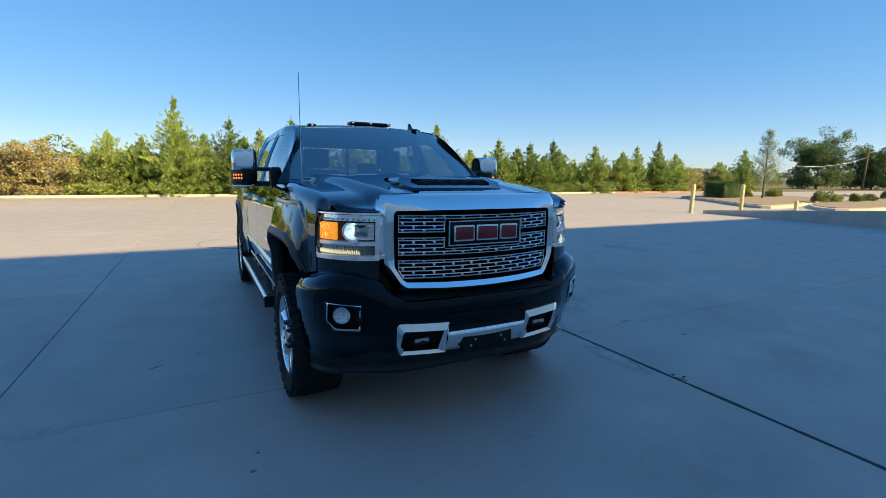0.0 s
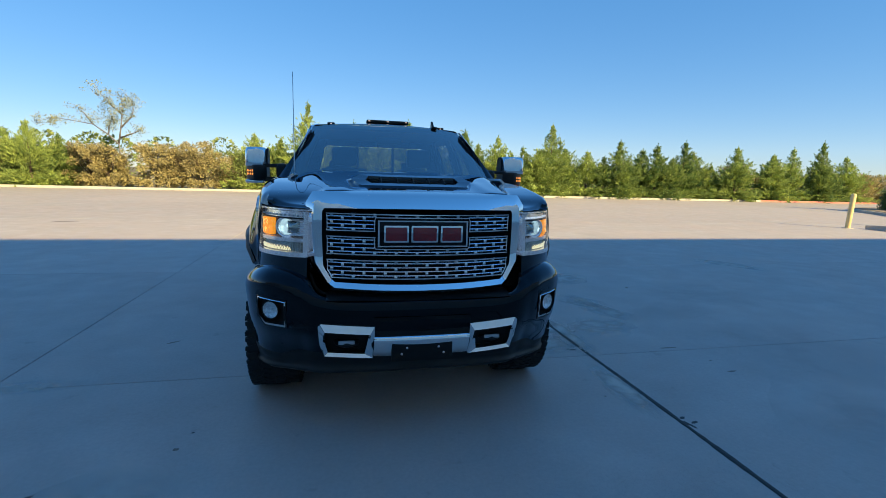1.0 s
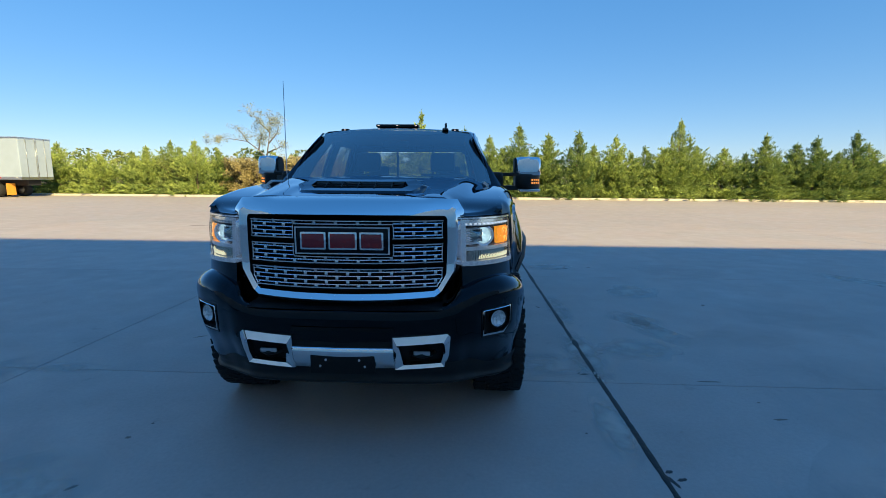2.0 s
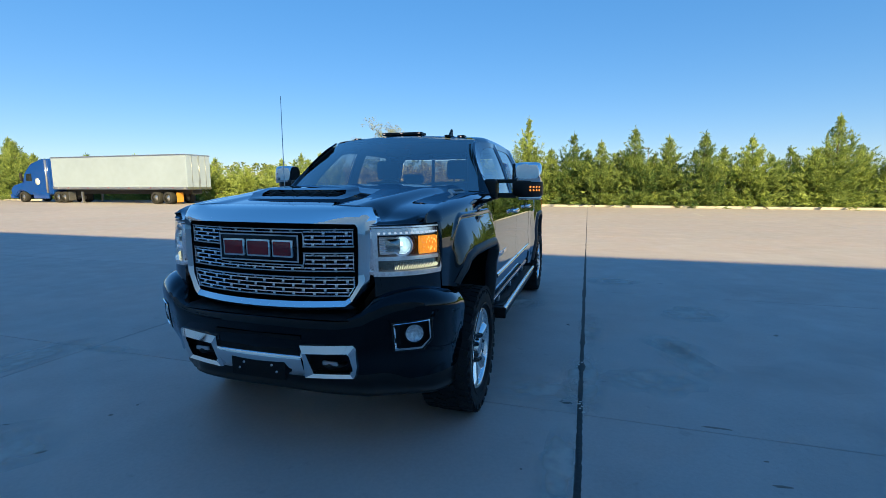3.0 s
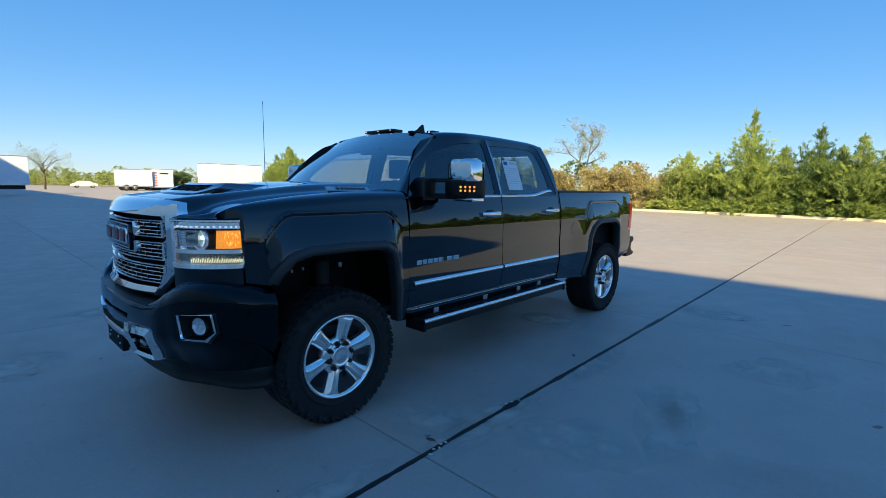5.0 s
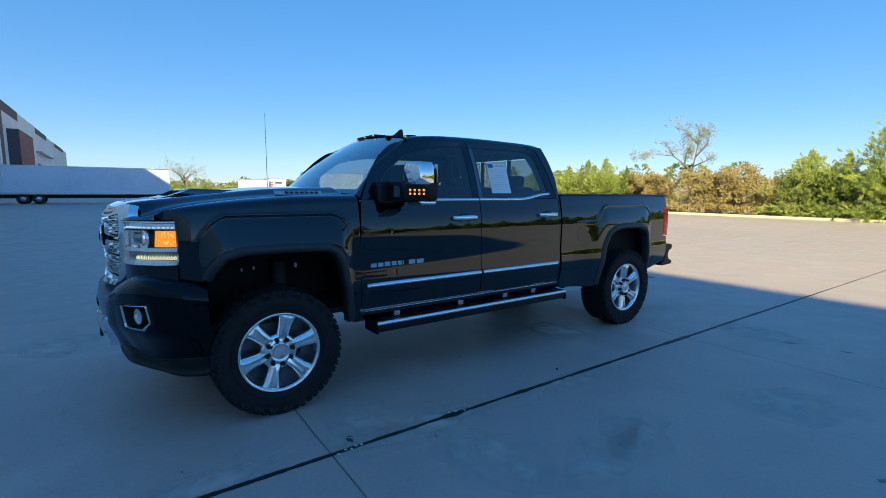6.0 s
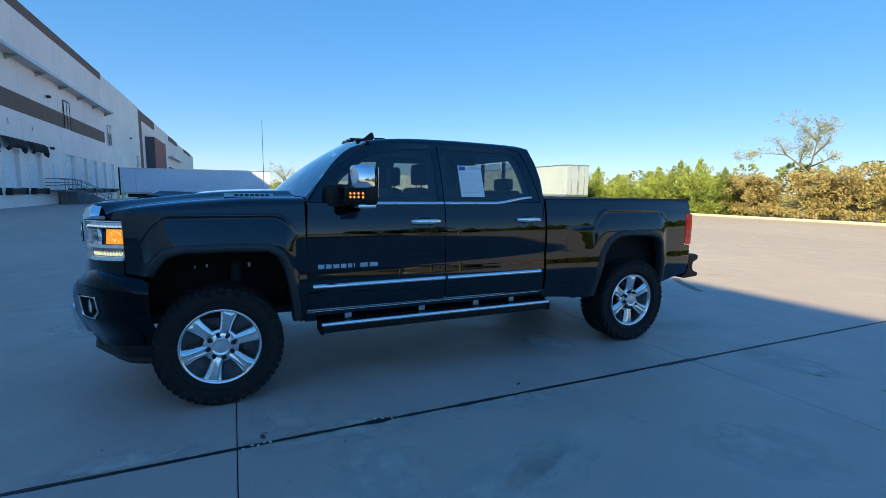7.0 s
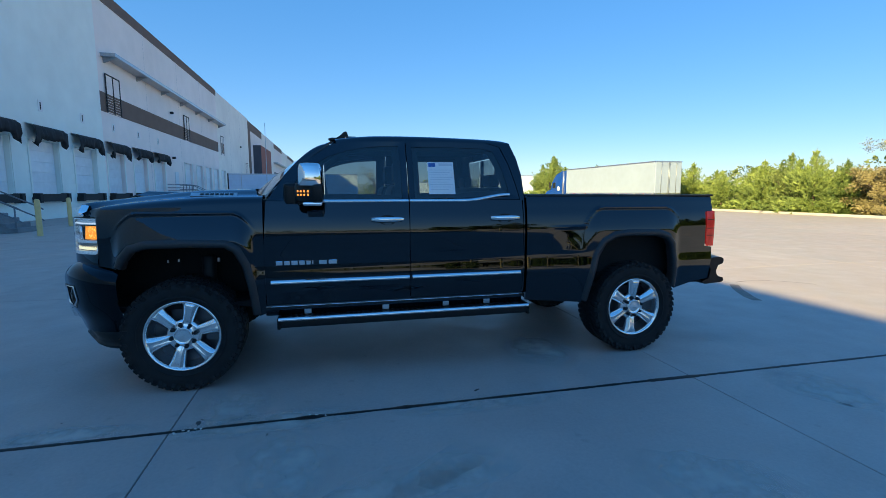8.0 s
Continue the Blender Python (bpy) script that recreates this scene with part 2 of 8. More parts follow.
M_REDINK = mat("red_print", (0.5, 0.03, 0.03), 0.5)
M_WHITE = mat("white_paint", (0.8, 0.8, 0.78), 0.5, var=0.04, scale=5)


# ---- mesh helpers ----
def thing(name, label, category, group="", loc=(0, 0, 0), kind=""):
    ob = new(name)
    ob.empty_display_size = 0.2
    ob.location = loc
    return tagged(ob, label, category, group, kind)


def finish(bm, name, material, smooth=True, sharp=0.55):
    me = bpy.data.meshes.new(name)
    if smooth:
        for f in bm.faces:
            f.smooth = True
        for e in bm.edges:
            if len(e.link_faces) == 2 and e.calc_face_angle(0) > sharp:
                e.smooth = False
    bm.to_mesh(me)
    bm.free()
    for m in material if isinstance(material, (list, tuple)) else (material,):
        me.materials.append(m)
    return me


def orient(bm, out):
    """Turn the faces to the outside."""
    bm.normal_update()
    if sum((f.normal * f.calc_area() for f in bm.faces), Vector()).dot(Vector(out)) < 0:
        bmesh.ops.reverse_faces(bm, faces=bm.faces[:])
    return bm


def part(name, bm, material, parent=None, label="", smooth=True, sharp=0.55):
    ob = new(name, finish(bm, name, material, smooth, sharp))
    if parent:
        ob.parent = parent
    return tagged(ob, label)


def box(bm, lo, hi, bevel=0.0, seg=2, turn=None):
    c = [(a + b) / 2 for a, b in zip(lo, hi)]
    d = [abs(b - a) for a, b in zip(lo, hi)]
    m = Matrix.Translation(c) @ (turn or Matrix()) @ Matrix.Diagonal((*d, 1))
    r = bmesh.ops.create_cube(bm, size=1, matrix=m)
    if bevel:
        es = list({e for v in r["verts"] for e in v.link_edges})
        bmesh.ops.bevel(bm, geom=es, offset=bevel, segments=seg, affect="EDGES", profile=0.6)
    return bm


def boxes(*items):
    bm = bmesh.new()
    for it in items:
        box(bm, *it)
    return bm


def tube(bm, pts, r, seg=8, caps=True):
    """Round bar along a polyline; r is one radius or one for each point."""
    pts = [Vector(p) for p in pts]
    rs = r if isinstance(r, (list, tuple)) else [r] * len(pts)
    rings = []
    side = None
    for i, p in enumerate(pts):
        d = (pts[min(i + 1, len(pts) - 1)] - pts[max(i - 1, 0)]).normalized()
        if side is None:
            side = d.orthogonal().normalized()
        side = (side - d * side.dot(d)).normalized()
        up = d.cross(side)
        rings.append([bm.verts.new(p + rs[i] * (math.cos(a) * side + math.sin(a) * up)) for a in (k * math.tau / seg for k in range(seg))])
    for a, b in zip(rings, rings[1:]):
        for k in range(seg):
            bm.faces.new((a[k], a[(k + 1) % seg], b[(k + 1) % seg], b[k]))
    if caps and rs[0] > 0.003:
        bm.faces.new(list(reversed(rings[0])))
        bm.faces.new(rings[-1])
    return bm


def loft(bm, rows, closed=False):
    """Faces between rows of points, all of one length."""
    vs = [[bm.verts.new(p) for p in row] for row in rows]
    n = len(vs[0])
    for a, b in zip(vs, vs[1:]):
        for k in range(n if closed else n - 1):
            bm.faces.new((a[k], a[(k + 1) % n], b[(k + 1) % n], b[k]))
    return vs


def lathe(bm, prof, seg=48, axis="x", centre=(0, 0, 0)):
    """Turned body: prof is (along the axis, radius)."""
    rows = []
    for h, r in prof:
        row = []
        for k in range(seg):
            a = k * math.tau / seg
            c, s = r * math.cos(a), r * math.sin(a)
            p = (h, c, s) if axis == "x" else (c, h, s) if axis == "y" else (c, s, h)
            row.append(Vector(p) + Vector(centre))
        rows.append(row)
    return loft(bm, rows, True)


def prism(bm, outline, lo, hi, axis="x"):
    """Flat outline pushed from lo to hi along an axis."""
    def at(p, h):
        return (h, p[0], p[1]) if axis == "x" else (p[0], h, p[1]) if axis == "y" else (p[0], p[1], h)
    a = [bm.verts.new(at(p, lo)) for p in outline]
    b = [bm.verts.new(at(p, hi)) for p in outline]
    bm.faces.new(list(reversed(a)))
    bm.faces.new(b)
    n = len(a)
    for k in range(n):
        bm.faces.new((a[k], a[(k + 1) % n], b[(k + 1) % n], b[k]))
    bmesh.ops.recalc_face_normals(bm, faces=bm.faces[:])
    return bm


def smooth01(t):
    t = min(1.0, max(0.0, t))
    return t * t * (3 - 2 * t)


def spline(keys, x):
    """Smooth curve through (x, value) keys."""
    if x <= keys[0][0]:
        return keys[0][1]
    if x >= keys[-1][0]:
        return keys[-1][1]
    for i in range(len(keys) - 1):
        x0, y0 = keys[i]
        x1, y1 = keys[i + 1]
        if x0 <= x <= x1:
            def slope(k):
                a, b = keys[max(k - 1, 0)], keys[min(k + 1, len(keys) - 1)]
                return (b[1] - a[1]) / (b[0] - a[0])
            h, t = x1 - x0, (x - x0) / (x1 - x0)
            return (2 * t**3 - 3 * t**2 + 1) * y0 + (t**3 - 2 * t**2 + t) * h * slope(i) + (3 * t**2 - 2 * t**3) * y1 + (t**3 - t**2) * h * slope(i + 1)


# ---- ground and pavement ----
GX0, GX1, GY0, GY1 = -165.0, 60.0, -15.0, 31.1


def sheet(name, x0, x1, y0, y1, z, material, label, category, nx=1, ny=1, kind="structure"):
    bm = bmesh.new()
    loft(bm, [[(x0 + (x1 - x0) * i / nx, y0 + (y1 - y0) * j / ny, z) for i in range(nx + 1)] for j in range(ny + 1)])
    return tagged(part(name, bm, material, smooth=False), label, category, kind=kind)


sheet("ground", -900, 900, -900, 900, -0.06, M_EARTH, "dry grass and earth stretching away past the yard", "ground", 30, 30)
M_BED = mat("joint_bed", (0.03, 0.028, 0.026), 0.9, var=0.3, scale=8)
pave = sheet("pavement", GX0, GX1, GY0, GY1, -0.022, M_BED, "wide pale concrete truck yard with sawn joints", "pavement", 20, 8)
PX = [-29.8 + 9 * k for k in range(3)] + [-2.8, 1.7, 10.7, 19.7, 28.7]
PY = [-11.618, -7.718, -3.818, 0.082, 3.982, 11.78, 19.58, 27.38]
PX0, PX1, PY0, PY1 = PX[0], PX[-1], PY[0], 31.1
bm = bmesh.new()
for x0, x1, y0, y1 in ((GX0, PX0 - 0.006, GY0, GY1), (PX1 + 0.006, GX1, GY0, GY1), (PX0, PX1, GY0, PY0 - 0.006)):
    loft(bm, [[(x0, y0, 0), (x1, y0, 0)], [(x0, y1, 0), (x1, y1, 0)]])
outer_slab = part("outer_slab", bm, M_CONC, pave, smooth=False)


# kerb along the trees
def kerb(name, a, b, w, h, material, label):
    a, b = Vector(a), Vector(b)
    d = (b - a).normalized()
    nrm = Vector((-d.y, d.x, 0))
    bm = bmesh.new()
    prof = ((0, -0.03), (0.015, h - 0.02), (0.035, h), (w, h), (w, -0.03))
    loft(bm, [[p + nrm * u + Vector((0, 0, v)) for u, v in prof] for p in (a.lerp(b, k / 40) for k in range(41))])
    return tagged(part(name, bm, material), label, "kerb", kind="structure")


kerb("kerb_back", (GX0, 31.1, 0), (36, 31.1, 0), 0.16, 0.15, M_KERB, "low pale concrete kerb along the tree row")
kerb("kerb_back_red", (36, 31.1, 0), (60, 31.1, 0), 0.16, 0.15, M_KERBRED, "low concrete kerb painted faded red")


# ---- trees ----
def leaf(verts, faces, p, d, side, length, width):
    """One spray: a narrow folded diamond."""
    i = len(verts)
    verts += [p, p + d * length * 0.5 + side * width, p + d * length, p + d * length * 0.45 - side * width]
    faces += [(i, i + 1, i + 2), (i, i + 2, i + 3)]


def crown_object(verts, faces, material, parent):
    me = bpy.data.meshes.new("crown")
    me.from_pydata([tuple(v) for v in verts], [], faces)
    me.materials.append(material)
    ob = new("crown", me)
    ob.parent = parent
    return ob


def cedar(seed, h, spread, material, loc, label, group="cedar row"):
    rng = random.Random(seed)
    root = thing("cedar_tree", label, "tree", group, loc)
    bm = bmesh.new()
    lean = Vector((rng.uniform(-0.03, 0.03), rng.uniform(-0.03, 0.03), 0))
    tube(bm, [lean * (k / 8 * h) + Vector((0, 0, k / 8 * h * 0.97 - 0.05)) for k in range(9)], [0.1 * (1 - k / 8.6) for k in range(9)], 7)
    part("trunk", bm, M_BARK, root)
    verts, faces = [], []
    n = int(74 * h)
    tops = [(0, 0, 1.0)] + [(rng.uniform(-0.45, 0.45) * spread, rng.uniform(-0.3, 0.3) * spread, rng.uniform(0.62, 0.86)) for _ in range(3)]
    for k in range(n):
        tx, ty, th = tops[0] if rng.random() < 0.66 else rng.choice(tops[1:])
        u = rng.random() ** 1.15
        z = 0.06 + u * (h * th - 0.1)
        v = z / (h * th)
        rad = spread * 1.62 * (0.04 + 0.96 * (1 - v) ** (0.62 + 0.5 * v)) * (0.68 + 0.34 * math.sin(min(1, (z + 0.5) / (0.3 * h)) * math.pi / 2))
        rad *= rng.uniform(0.55, 1.0) if rng.random() < 0.78 else rng.uniform(1.0, 1.32)
        a = rng.uniform(0, math.tau)
        rise = rng.uniform(0.25, 0.8) + 0.9 * v ** 2 if z > 0.8 else rng.uniform(-0.15, 0.5) * z
        d = Vector((math.cos(a), math.sin(a), rise)).normalized()
        base = lean * z + Vector((tx * min(1, z / (0.5 * h)), ty * min(1, z / (0.5 * h)), z))
        m = max(2, int(rad * 4.2))
        for q in range(m):
            t = 0.2 + 0.8 * (q + rng.random()) / m
            c = base + d * rad * t + Vector((rng.gauss(0, 0.09), rng.gauss(0, 0.09), rng.gauss(0, 0.07))) * (0.4 + rad * 0.6)
            tuft = (d + Vector((rng.gauss(0, 0.35), rng.gauss(0, 0.35), rng.gauss(0.25, 0.3)))).normalized()
            big = rng.uniform(0.7, 1.2) * (1 - 0.45 * v)
            for _ in range(16):
                p = c + tuft * rng.uniform(-0.12, 0.2) * big + Vector((rng.gauss(0, 0.04), rng.gauss(0, 0.04), rng.gauss(0, 0.03)))
                e = (tuft + Vector((rng.gauss(0, 0.33), rng.gauss(0, 0.33), rng.gauss(0.05, 0.3)))).normalized()
                s = e.cross(Vector((rng.gauss(0, 1), rng.gauss(0, 1), rng.gauss(0, 1)))).normalized()
                leaf(verts, faces, p, e, s, rng.uniform(0.14, 0.32) * big, rng.uniform(0.016, 0.036) * big)
    # thin leaders standing out of the tops
    for tx, ty, th in tops:
        for q in range(26):
            z = h * th * (0.9 + 0.17 * q / 26)
            a = rng.uniform(0, math.tau)
            e = Vector((math.cos(a) * 0.45, math.sin(a) * 0.45, 1)).normalized()
            s = e.cross(Vector((rng.gauss(0, 1), rng.gauss(0, 1), 0.2))).normalized()
            leaf(verts, faces, lean * z + Vector((tx, ty, z)), e, s, 0.22 - 0.004 * q, 0.022)
    crown_object(verts, faces, material, root)
    return root


def broadleaf(seed, h, w, material, loc, label, name="broadleaf_tree", clear=0.0, dens=1.0, size=0.12, group="", limbs=7, clumps=60, bark=M_BARK, cat="tree", full=None, slim=1.0):
    """Trunk with limbs that fork, and leaf clumps of uneven outline round the limb ends."""
    rng = random.Random(seed)
    full = cat != "tree" if full is None else full
    root = thing(name, label, cat, group, loc)
    bm = bmesh.new()
    ends = []
    tops = h * (0.35 + 0.3 * min(1, clear * 2))
    tube(bm, [(0, 0, -0.05), (rng.uniform(-.1, .1), 0.05, tops * 0.5), (rng.uniform(-.15, .15), 0, tops)], [q * slim * h ** 0.8 for q in (0.035, 0.028, 0.02)], 7)
    for k in range(limbs):
        a = k * math.tau / limbs + rng.uniform(-.4, .4)
        z0 = tops * rng.uniform(0.35 + clear * 0.5, 1.0)
        r = w * rng.uniform(0.5, 1.0)
        z1 = z0 + (h - z0) * rng.uniform(0.45, 0.95) * (1.15 - 0.45 * r / w)
        p0, p1 = Vector((0, 0, z0)), Vector((math.cos(a) * r, math.sin(a) * r, z1))
        mid = p0.lerp(p1, 0.5) + Vector((rng.uniform(-.2, .2), rng.uniform(-.2, .2), 0.12 * h * rng.random()))
        tube(bm, [p0, mid, p1], [0.014 * h ** 0.8, 0.009 * h ** 0.8, 0.004], 5)
        ends += [(mid, 0.8), (p1, 1.0)]
        for _ in range(3):
            q = mid.lerp(p1, rng.random()) + Vector((rng.gauss(0, .2), rng.gauss(0, .2), rng.gauss(0.1, .2))) * w * 0.7
            tube(bm, [mid.lerp(p1, 0.4), q], [0.006 * h ** 0.8, 0.003], 4)
            ends.append((q, 0.9))
    part("trunk", bm, bark, root)
    verts, faces = [], []
    for k in range(clumps):
        c, s = rng.choice(ends)
        c = c + Vector((rng.gauss(0, 1), rng.gauss(0, 1), rng.gauss(0, 0.8))) * 0.16 * w
        if full and k % 5 < 3:
            # bushes are leafy down to the ground
            a, q = rng.uniform(0, math.tau), rng.random()
            rr = w * (0.55 + 0.45 * math.sin(math.pi * min(1, q + 0.25))) * rng.uniform(0.5, 0.95)
            c = Vector((rr * math.cos(a), rr * math.sin(a), 0.12 * h + 0.75 * h * q * q))
        if c.z < 0.1 + clear * h * 0.5:
            c.z = 0.15 + clear * h * 0.5 + rng.random() * 0.25 * h
        r = w * rng.uniform(0.12, 0.27) * s
        for _ in range(int(75 * dens)):
            v = Vector((rng.gauss(0, 1), rng.gauss(0, 1), rng.gauss(0, 0.8)))
            p = c + v.normalized() * r * rng.random() ** 0.4
            e = (v.normalized() + Vector((rng.gauss(0, .6), rng.gauss(0, .6), rng.gauss(0, .6)))).normalized()
            sd = e.cross(Vector((rng.gauss(0, 1), rng.gauss(0, 1), rng.gauss(0, 1)))).normalized()
            leaf(verts, faces, p, e, sd, rng.uniform(0.7, 1.4) * size, rng.uniform(0.25, 0.42) * size)
    crown_object(verts, faces, material, root)
    return root


CED_L = "dense green cedar with a ragged pointed top by the kerb"
CED_Y = "yellow-green sunlit cedar bush in the tree row"
# cedars told apart along the kerb: x, height, spread
tall = [(-2.7, 6.2, 1.55), (0.6, 5.1, 1.5), (2.5, 4.4, 1.3), (4.8, 5.3, 1.5), (7.1, 4.7, 1.4), (8.9, 4.8, 1.25), (12.0, 4.5, 1.5), (16.8, 5.7, 1.5),
        (22.7, 4.6, 1.3), (26.5, 4.5, 1.4), (29.5, 4.9, 1.3), (34.4, 4.6, 1.5), (38.6, 4.1, 1.4), (41.4, 4.8, 1.1), (43.8, 5.4, 1.2), (47.5, 4.2, 1.5), (61.0, 5.2, 1.4)]
for k, (x, h, w) in enumerate(tall):
    cedar(10 + k, h, w, M_CEDAR, (x, 32.9 + 0.5 * math.sin(k * 2.1), -0.03), CED_L)
fill = [cedar(40 + k, h, 1.45, M_CEDAR, (x, 33.4, -0.03), CED_Y) for k, (x, h) in enumerate(((-4.6, 3.7), (-1.0, 4.0), (10.4, 3.9), (14.4, 3.8)))]
rng = random.Random(5)
for k, x in enumerate((-6.6, 1.6, 3.7, 6.0, 13.2, 15.6, -20.4, -21.7, -19.3, 18.5, 20.0, 21.4, 24.4, 25.4, 28.0, 31.2, 32.8, 36.4, 40.0, 45.6, -23.0, -24.6, -26.4, -28.2, -30.0, -32.2, -34.5, -37.0, -40.0, -43.0, -46.5, -50.0, -54.0, -58.0, -63.0, 55.8, 57.5)):
    s = rng.uniform(0.85, 1.1) * (1 + 0.18 * (x < -40))
    copy_thing(fill[k % 4], pose(x, 33.3 + rng.uniform(-0.5, 0.9) + (0.5 if x < -35 else 0), -0.03, 0, 0, rng.uniform(0, 360)) @ Matrix.Diagonal((s, s, s * rng.uniform(0.85, 1.08), 1)))
# tawny broadleaf bushes
RUST_L = "tawny brown-leaved bush among the cedars"
rust = [broadleaf(70 + k, h, w, M_RUST, (x, 33.2, -0.03), RUST_L, "autumn_bush", 0, 1.15, 0.13, "autumn bushes", 9, 85, cat="bush") for k, (x, h, w) in enumerate(((-10.2, 3.8, 1.7), (-13.0, 3.5, 1.7), (-15.9, 3.2, 1.6)))]
for k, (x, y, s) in enumerate(((-11.6, 33.9, 0.95), (-17.3, 33.8, 0.95), (-8.3, 33.7, 0.85), (36.0, 34.2, 0.95), (50.0, 33.6, 0.9), (52.5, 34.0, 0.95), (55.5, 33.8, 0.85))):
    copy_thing(rust[k % 3], pose(x, y, -0.03, 0, 0, 70 * k) @ Matrix.Diagonal((s, s, s, 1)))
oliv = [broadleaf(80 + k, 3.2, 1.6, M_OLIVE, (x, 33.0, -0.03), "olive-green leafy bush behind the kerb", "green_bush", 0, 1.1, 0.11, "green bushes", 8, 80, cat="bush") for k, x in enumerate((-7.2, -22.0))]
for k, x in enumerate((-5.6, -19.4, -25.5, -48, -56)):
    copy_thing(oliv[k % 2], pose(x, 34.6, -0.03, 0, 0, 50 * k))
for k, (x, y) in enumerate(((-56.8, 33.6), (-59.0, 33.2), (-61.2, 33.9), (-63.6, 33.5))):
    copy_thing(fill[k % 4], pose(x, y, -0.03, 0, 0, 47 * k) @ Matrix.Diagonal((1.4, 1.4, (1.3, 1.55, 1.7, 1.45)[k], 1)))
# half-bare tall tree behind
def sparse_tree(loc):
    """Leaning trunk, one long limb to the side, an upright one, thin pale leaf masses at the ends."""
    rng = random.Random(91)
    root = thing("sparse_tree", "tall half-bare tree with pale sparse leaves", "tree", "", loc)
    bm = bmesh.new()
    limbs = [[(0.3, 0, -0.05), (0.1, 0, 2.0), (0, 0, 3.7)], [(0, 0, 3.6), (-0.9, 0.1, 4.5), (-2.1, 0, 5.4), (-3.4, -0.2, 5.6), (-5.0, 0, 5.85)], [(-2.1, 0, 5.4), (-2.8, 0.3, 6.3), (-3.3, 0.4, 6.9)],
             [(0, 0, 3.7), (0.35, -0.1, 5.4), (0.5, 0, 6.8), (0.55, 0, 8.1)], [(0.35, -0.1, 5.2), (1.2, 0.2, 6.3), (1.5, 0.2, 7.3)], [(0.1, 0, 4.2), (1.2, -0.2, 4.6), (2.1, -0.2, 5.0)], [(0.5, 0, 6.4), (-0.5, 0.2, 7.3), (-0.9, 0.2, 7.7)], [(-0.9, 0.1, 4.5), (-0.8, 0.3, 5.6), (-0.6, 0.3, 6.1)]]
    ends = []
    for k, pts in enumerate(limbs):
        n = len(pts) - 1
        r0 = 0.17 if k == 0 else 0.085
        tube(bm, pts, [r0 * (1 - 0.75 * q / n) for q in range(n + 1)], 6)
        if k:
            ends += [Vector(pts[-1])] * 2 + [Vector(pts[-1]).lerp(Vector(pts[-2]), 0.6), Vector(pts[-2])]
    for _ in range(70):
        e = rng.choice(ends)
        q = e + Vector((rng.gauss(0, 0.55), rng.gauss(0, 0.55), rng.gauss(0.15, 0.45)))
        tube(bm, [e, e.lerp(q, 0.5) + Vector((0, 0, 0.08)), q], [0.022, 0.015, 0.007], 4)
        ends.append(q)
    part("trunk", bm, M_BARKPALE, root)
    verts, faces = [], []
    for e in ends:
        for _ in range(3):
            c = e + Vector((rng.gauss(0, 0.22), rng.gauss(0, 0.22), rng.gauss(0, 0.18)))
            for _ in range(15):
                v = Vector((rng.gauss(0, 1), rng.gauss(0, 1), rng.gauss(0, 0.8)))
                d = v.normalized()
                leaf(verts, faces, c + v * 0.11, d, d.orthogonal().normalized(), rng.uniform(0.08, 0.16), rng.uniform(0.025, 0.05))
    crown_object(verts, faces, M_PALE, root)
    return root


sparse_tree((-21.4, 48.7, -0.03))
# dark oaks past the side road
for k, (x, y, h, w) in enumerate(((99, 42, 9.8, 5.2), (107, 37, 7.6, 4.4), (119, 31, 7.5, 5))):
    broadleaf(100 + k, h, w, M_OAK, (x, y, -0.03), "dark green spreading oak far off", "oak_tree", 0.12, 2.4, 0.24, "far oaks", 11, 170, full=True)


def far_woods(name, pts, h, material, label, seed):
    """Distant wood: many uneven leaf clumps along a line."""
    rng = random.Random(seed)
    verts, faces = [], []
    for (x0, y0), (x1, y1) in zip(pts, pts[1:]):
        n = int(math.hypot(x1 - x0, y1 - y0) / 2.6)
        for k in range(n):
            t = (k + rng.random()) / n
            hh = h * rng.uniform(0.55, 1.1)
            c = Vector((x0 + (x1 - x0) * t, y0 + (y1 - y0) * t + rng.uniform(-4, 4), 0))
            for _ in range(420):
                z = hh * rng.random() ** 0.8
                r = 2.4 * math.sqrt(max(0.05, 1 - (z / hh) ** 2)) * rng.uniform(0.6, 1.05)
                a = rng.uniform(0, math.tau)
                d = Vector((math.cos(a), math.sin(a), rng.uniform(-.2, 1))).normalized()
                s = d.cross(Vector((rng.gauss(0, 1), rng.gauss(0, 1), rng.gauss(0, 1)))).normalized()
                leaf(verts, faces, c + Vector((math.cos(a) * r, math.sin(a) * r, z)), d, s, rng.uniform(0.28, 0.5), rng.uniform(0.08, 0.15))
    me = bpy.data.meshes.new(name)
    me.from_pydata([tuple(v) for v in verts], [], faces)
    me.materials.append(material)
    return tagged(new(name, me), label, "woods", kind="stuff")


far_woods("far_woods_side", [(190, 5), (165, 60), (90, 95), (0, 80)], 4.6, M_OLIVE, "distant low line of woods beyond the side road", 3)
# added woods, never in view: they give the truck's paint something dark to reflect
far_woods("far_woods_east", [(70, -95), (130, -75), (175, -60), (190, 5)], 8, M_OAK, "unseen dark woods in the east, added to darken the paint's reflections", 7)
far_woods("far_woods_back", [(0, 58), (-60, 52), (-120, 60), (-230, 40), (-300, -20)], 4.8, M_OLIVE, "distant low line of woods past the yard", 4)
far_woods("far_woods_near", [(-125, 44), (-135, 30), (-200, 14)], 5.0, M_OLIVE, "distant olive woods past the yard", 6)


# ---- warehouse along the yard ----
WY = -15.0
building = thing("warehouse", "long pale concrete warehouse with dock doors and brown bands", "building", kind="structure")


def slab(name, x0, x1, z0, z1, y0, y1, material, label="", bev=0.0):
    return part(name, boxes(((x0, y0, z0), (x1, y1, z1), bev)), material, building, label, smooth=False)


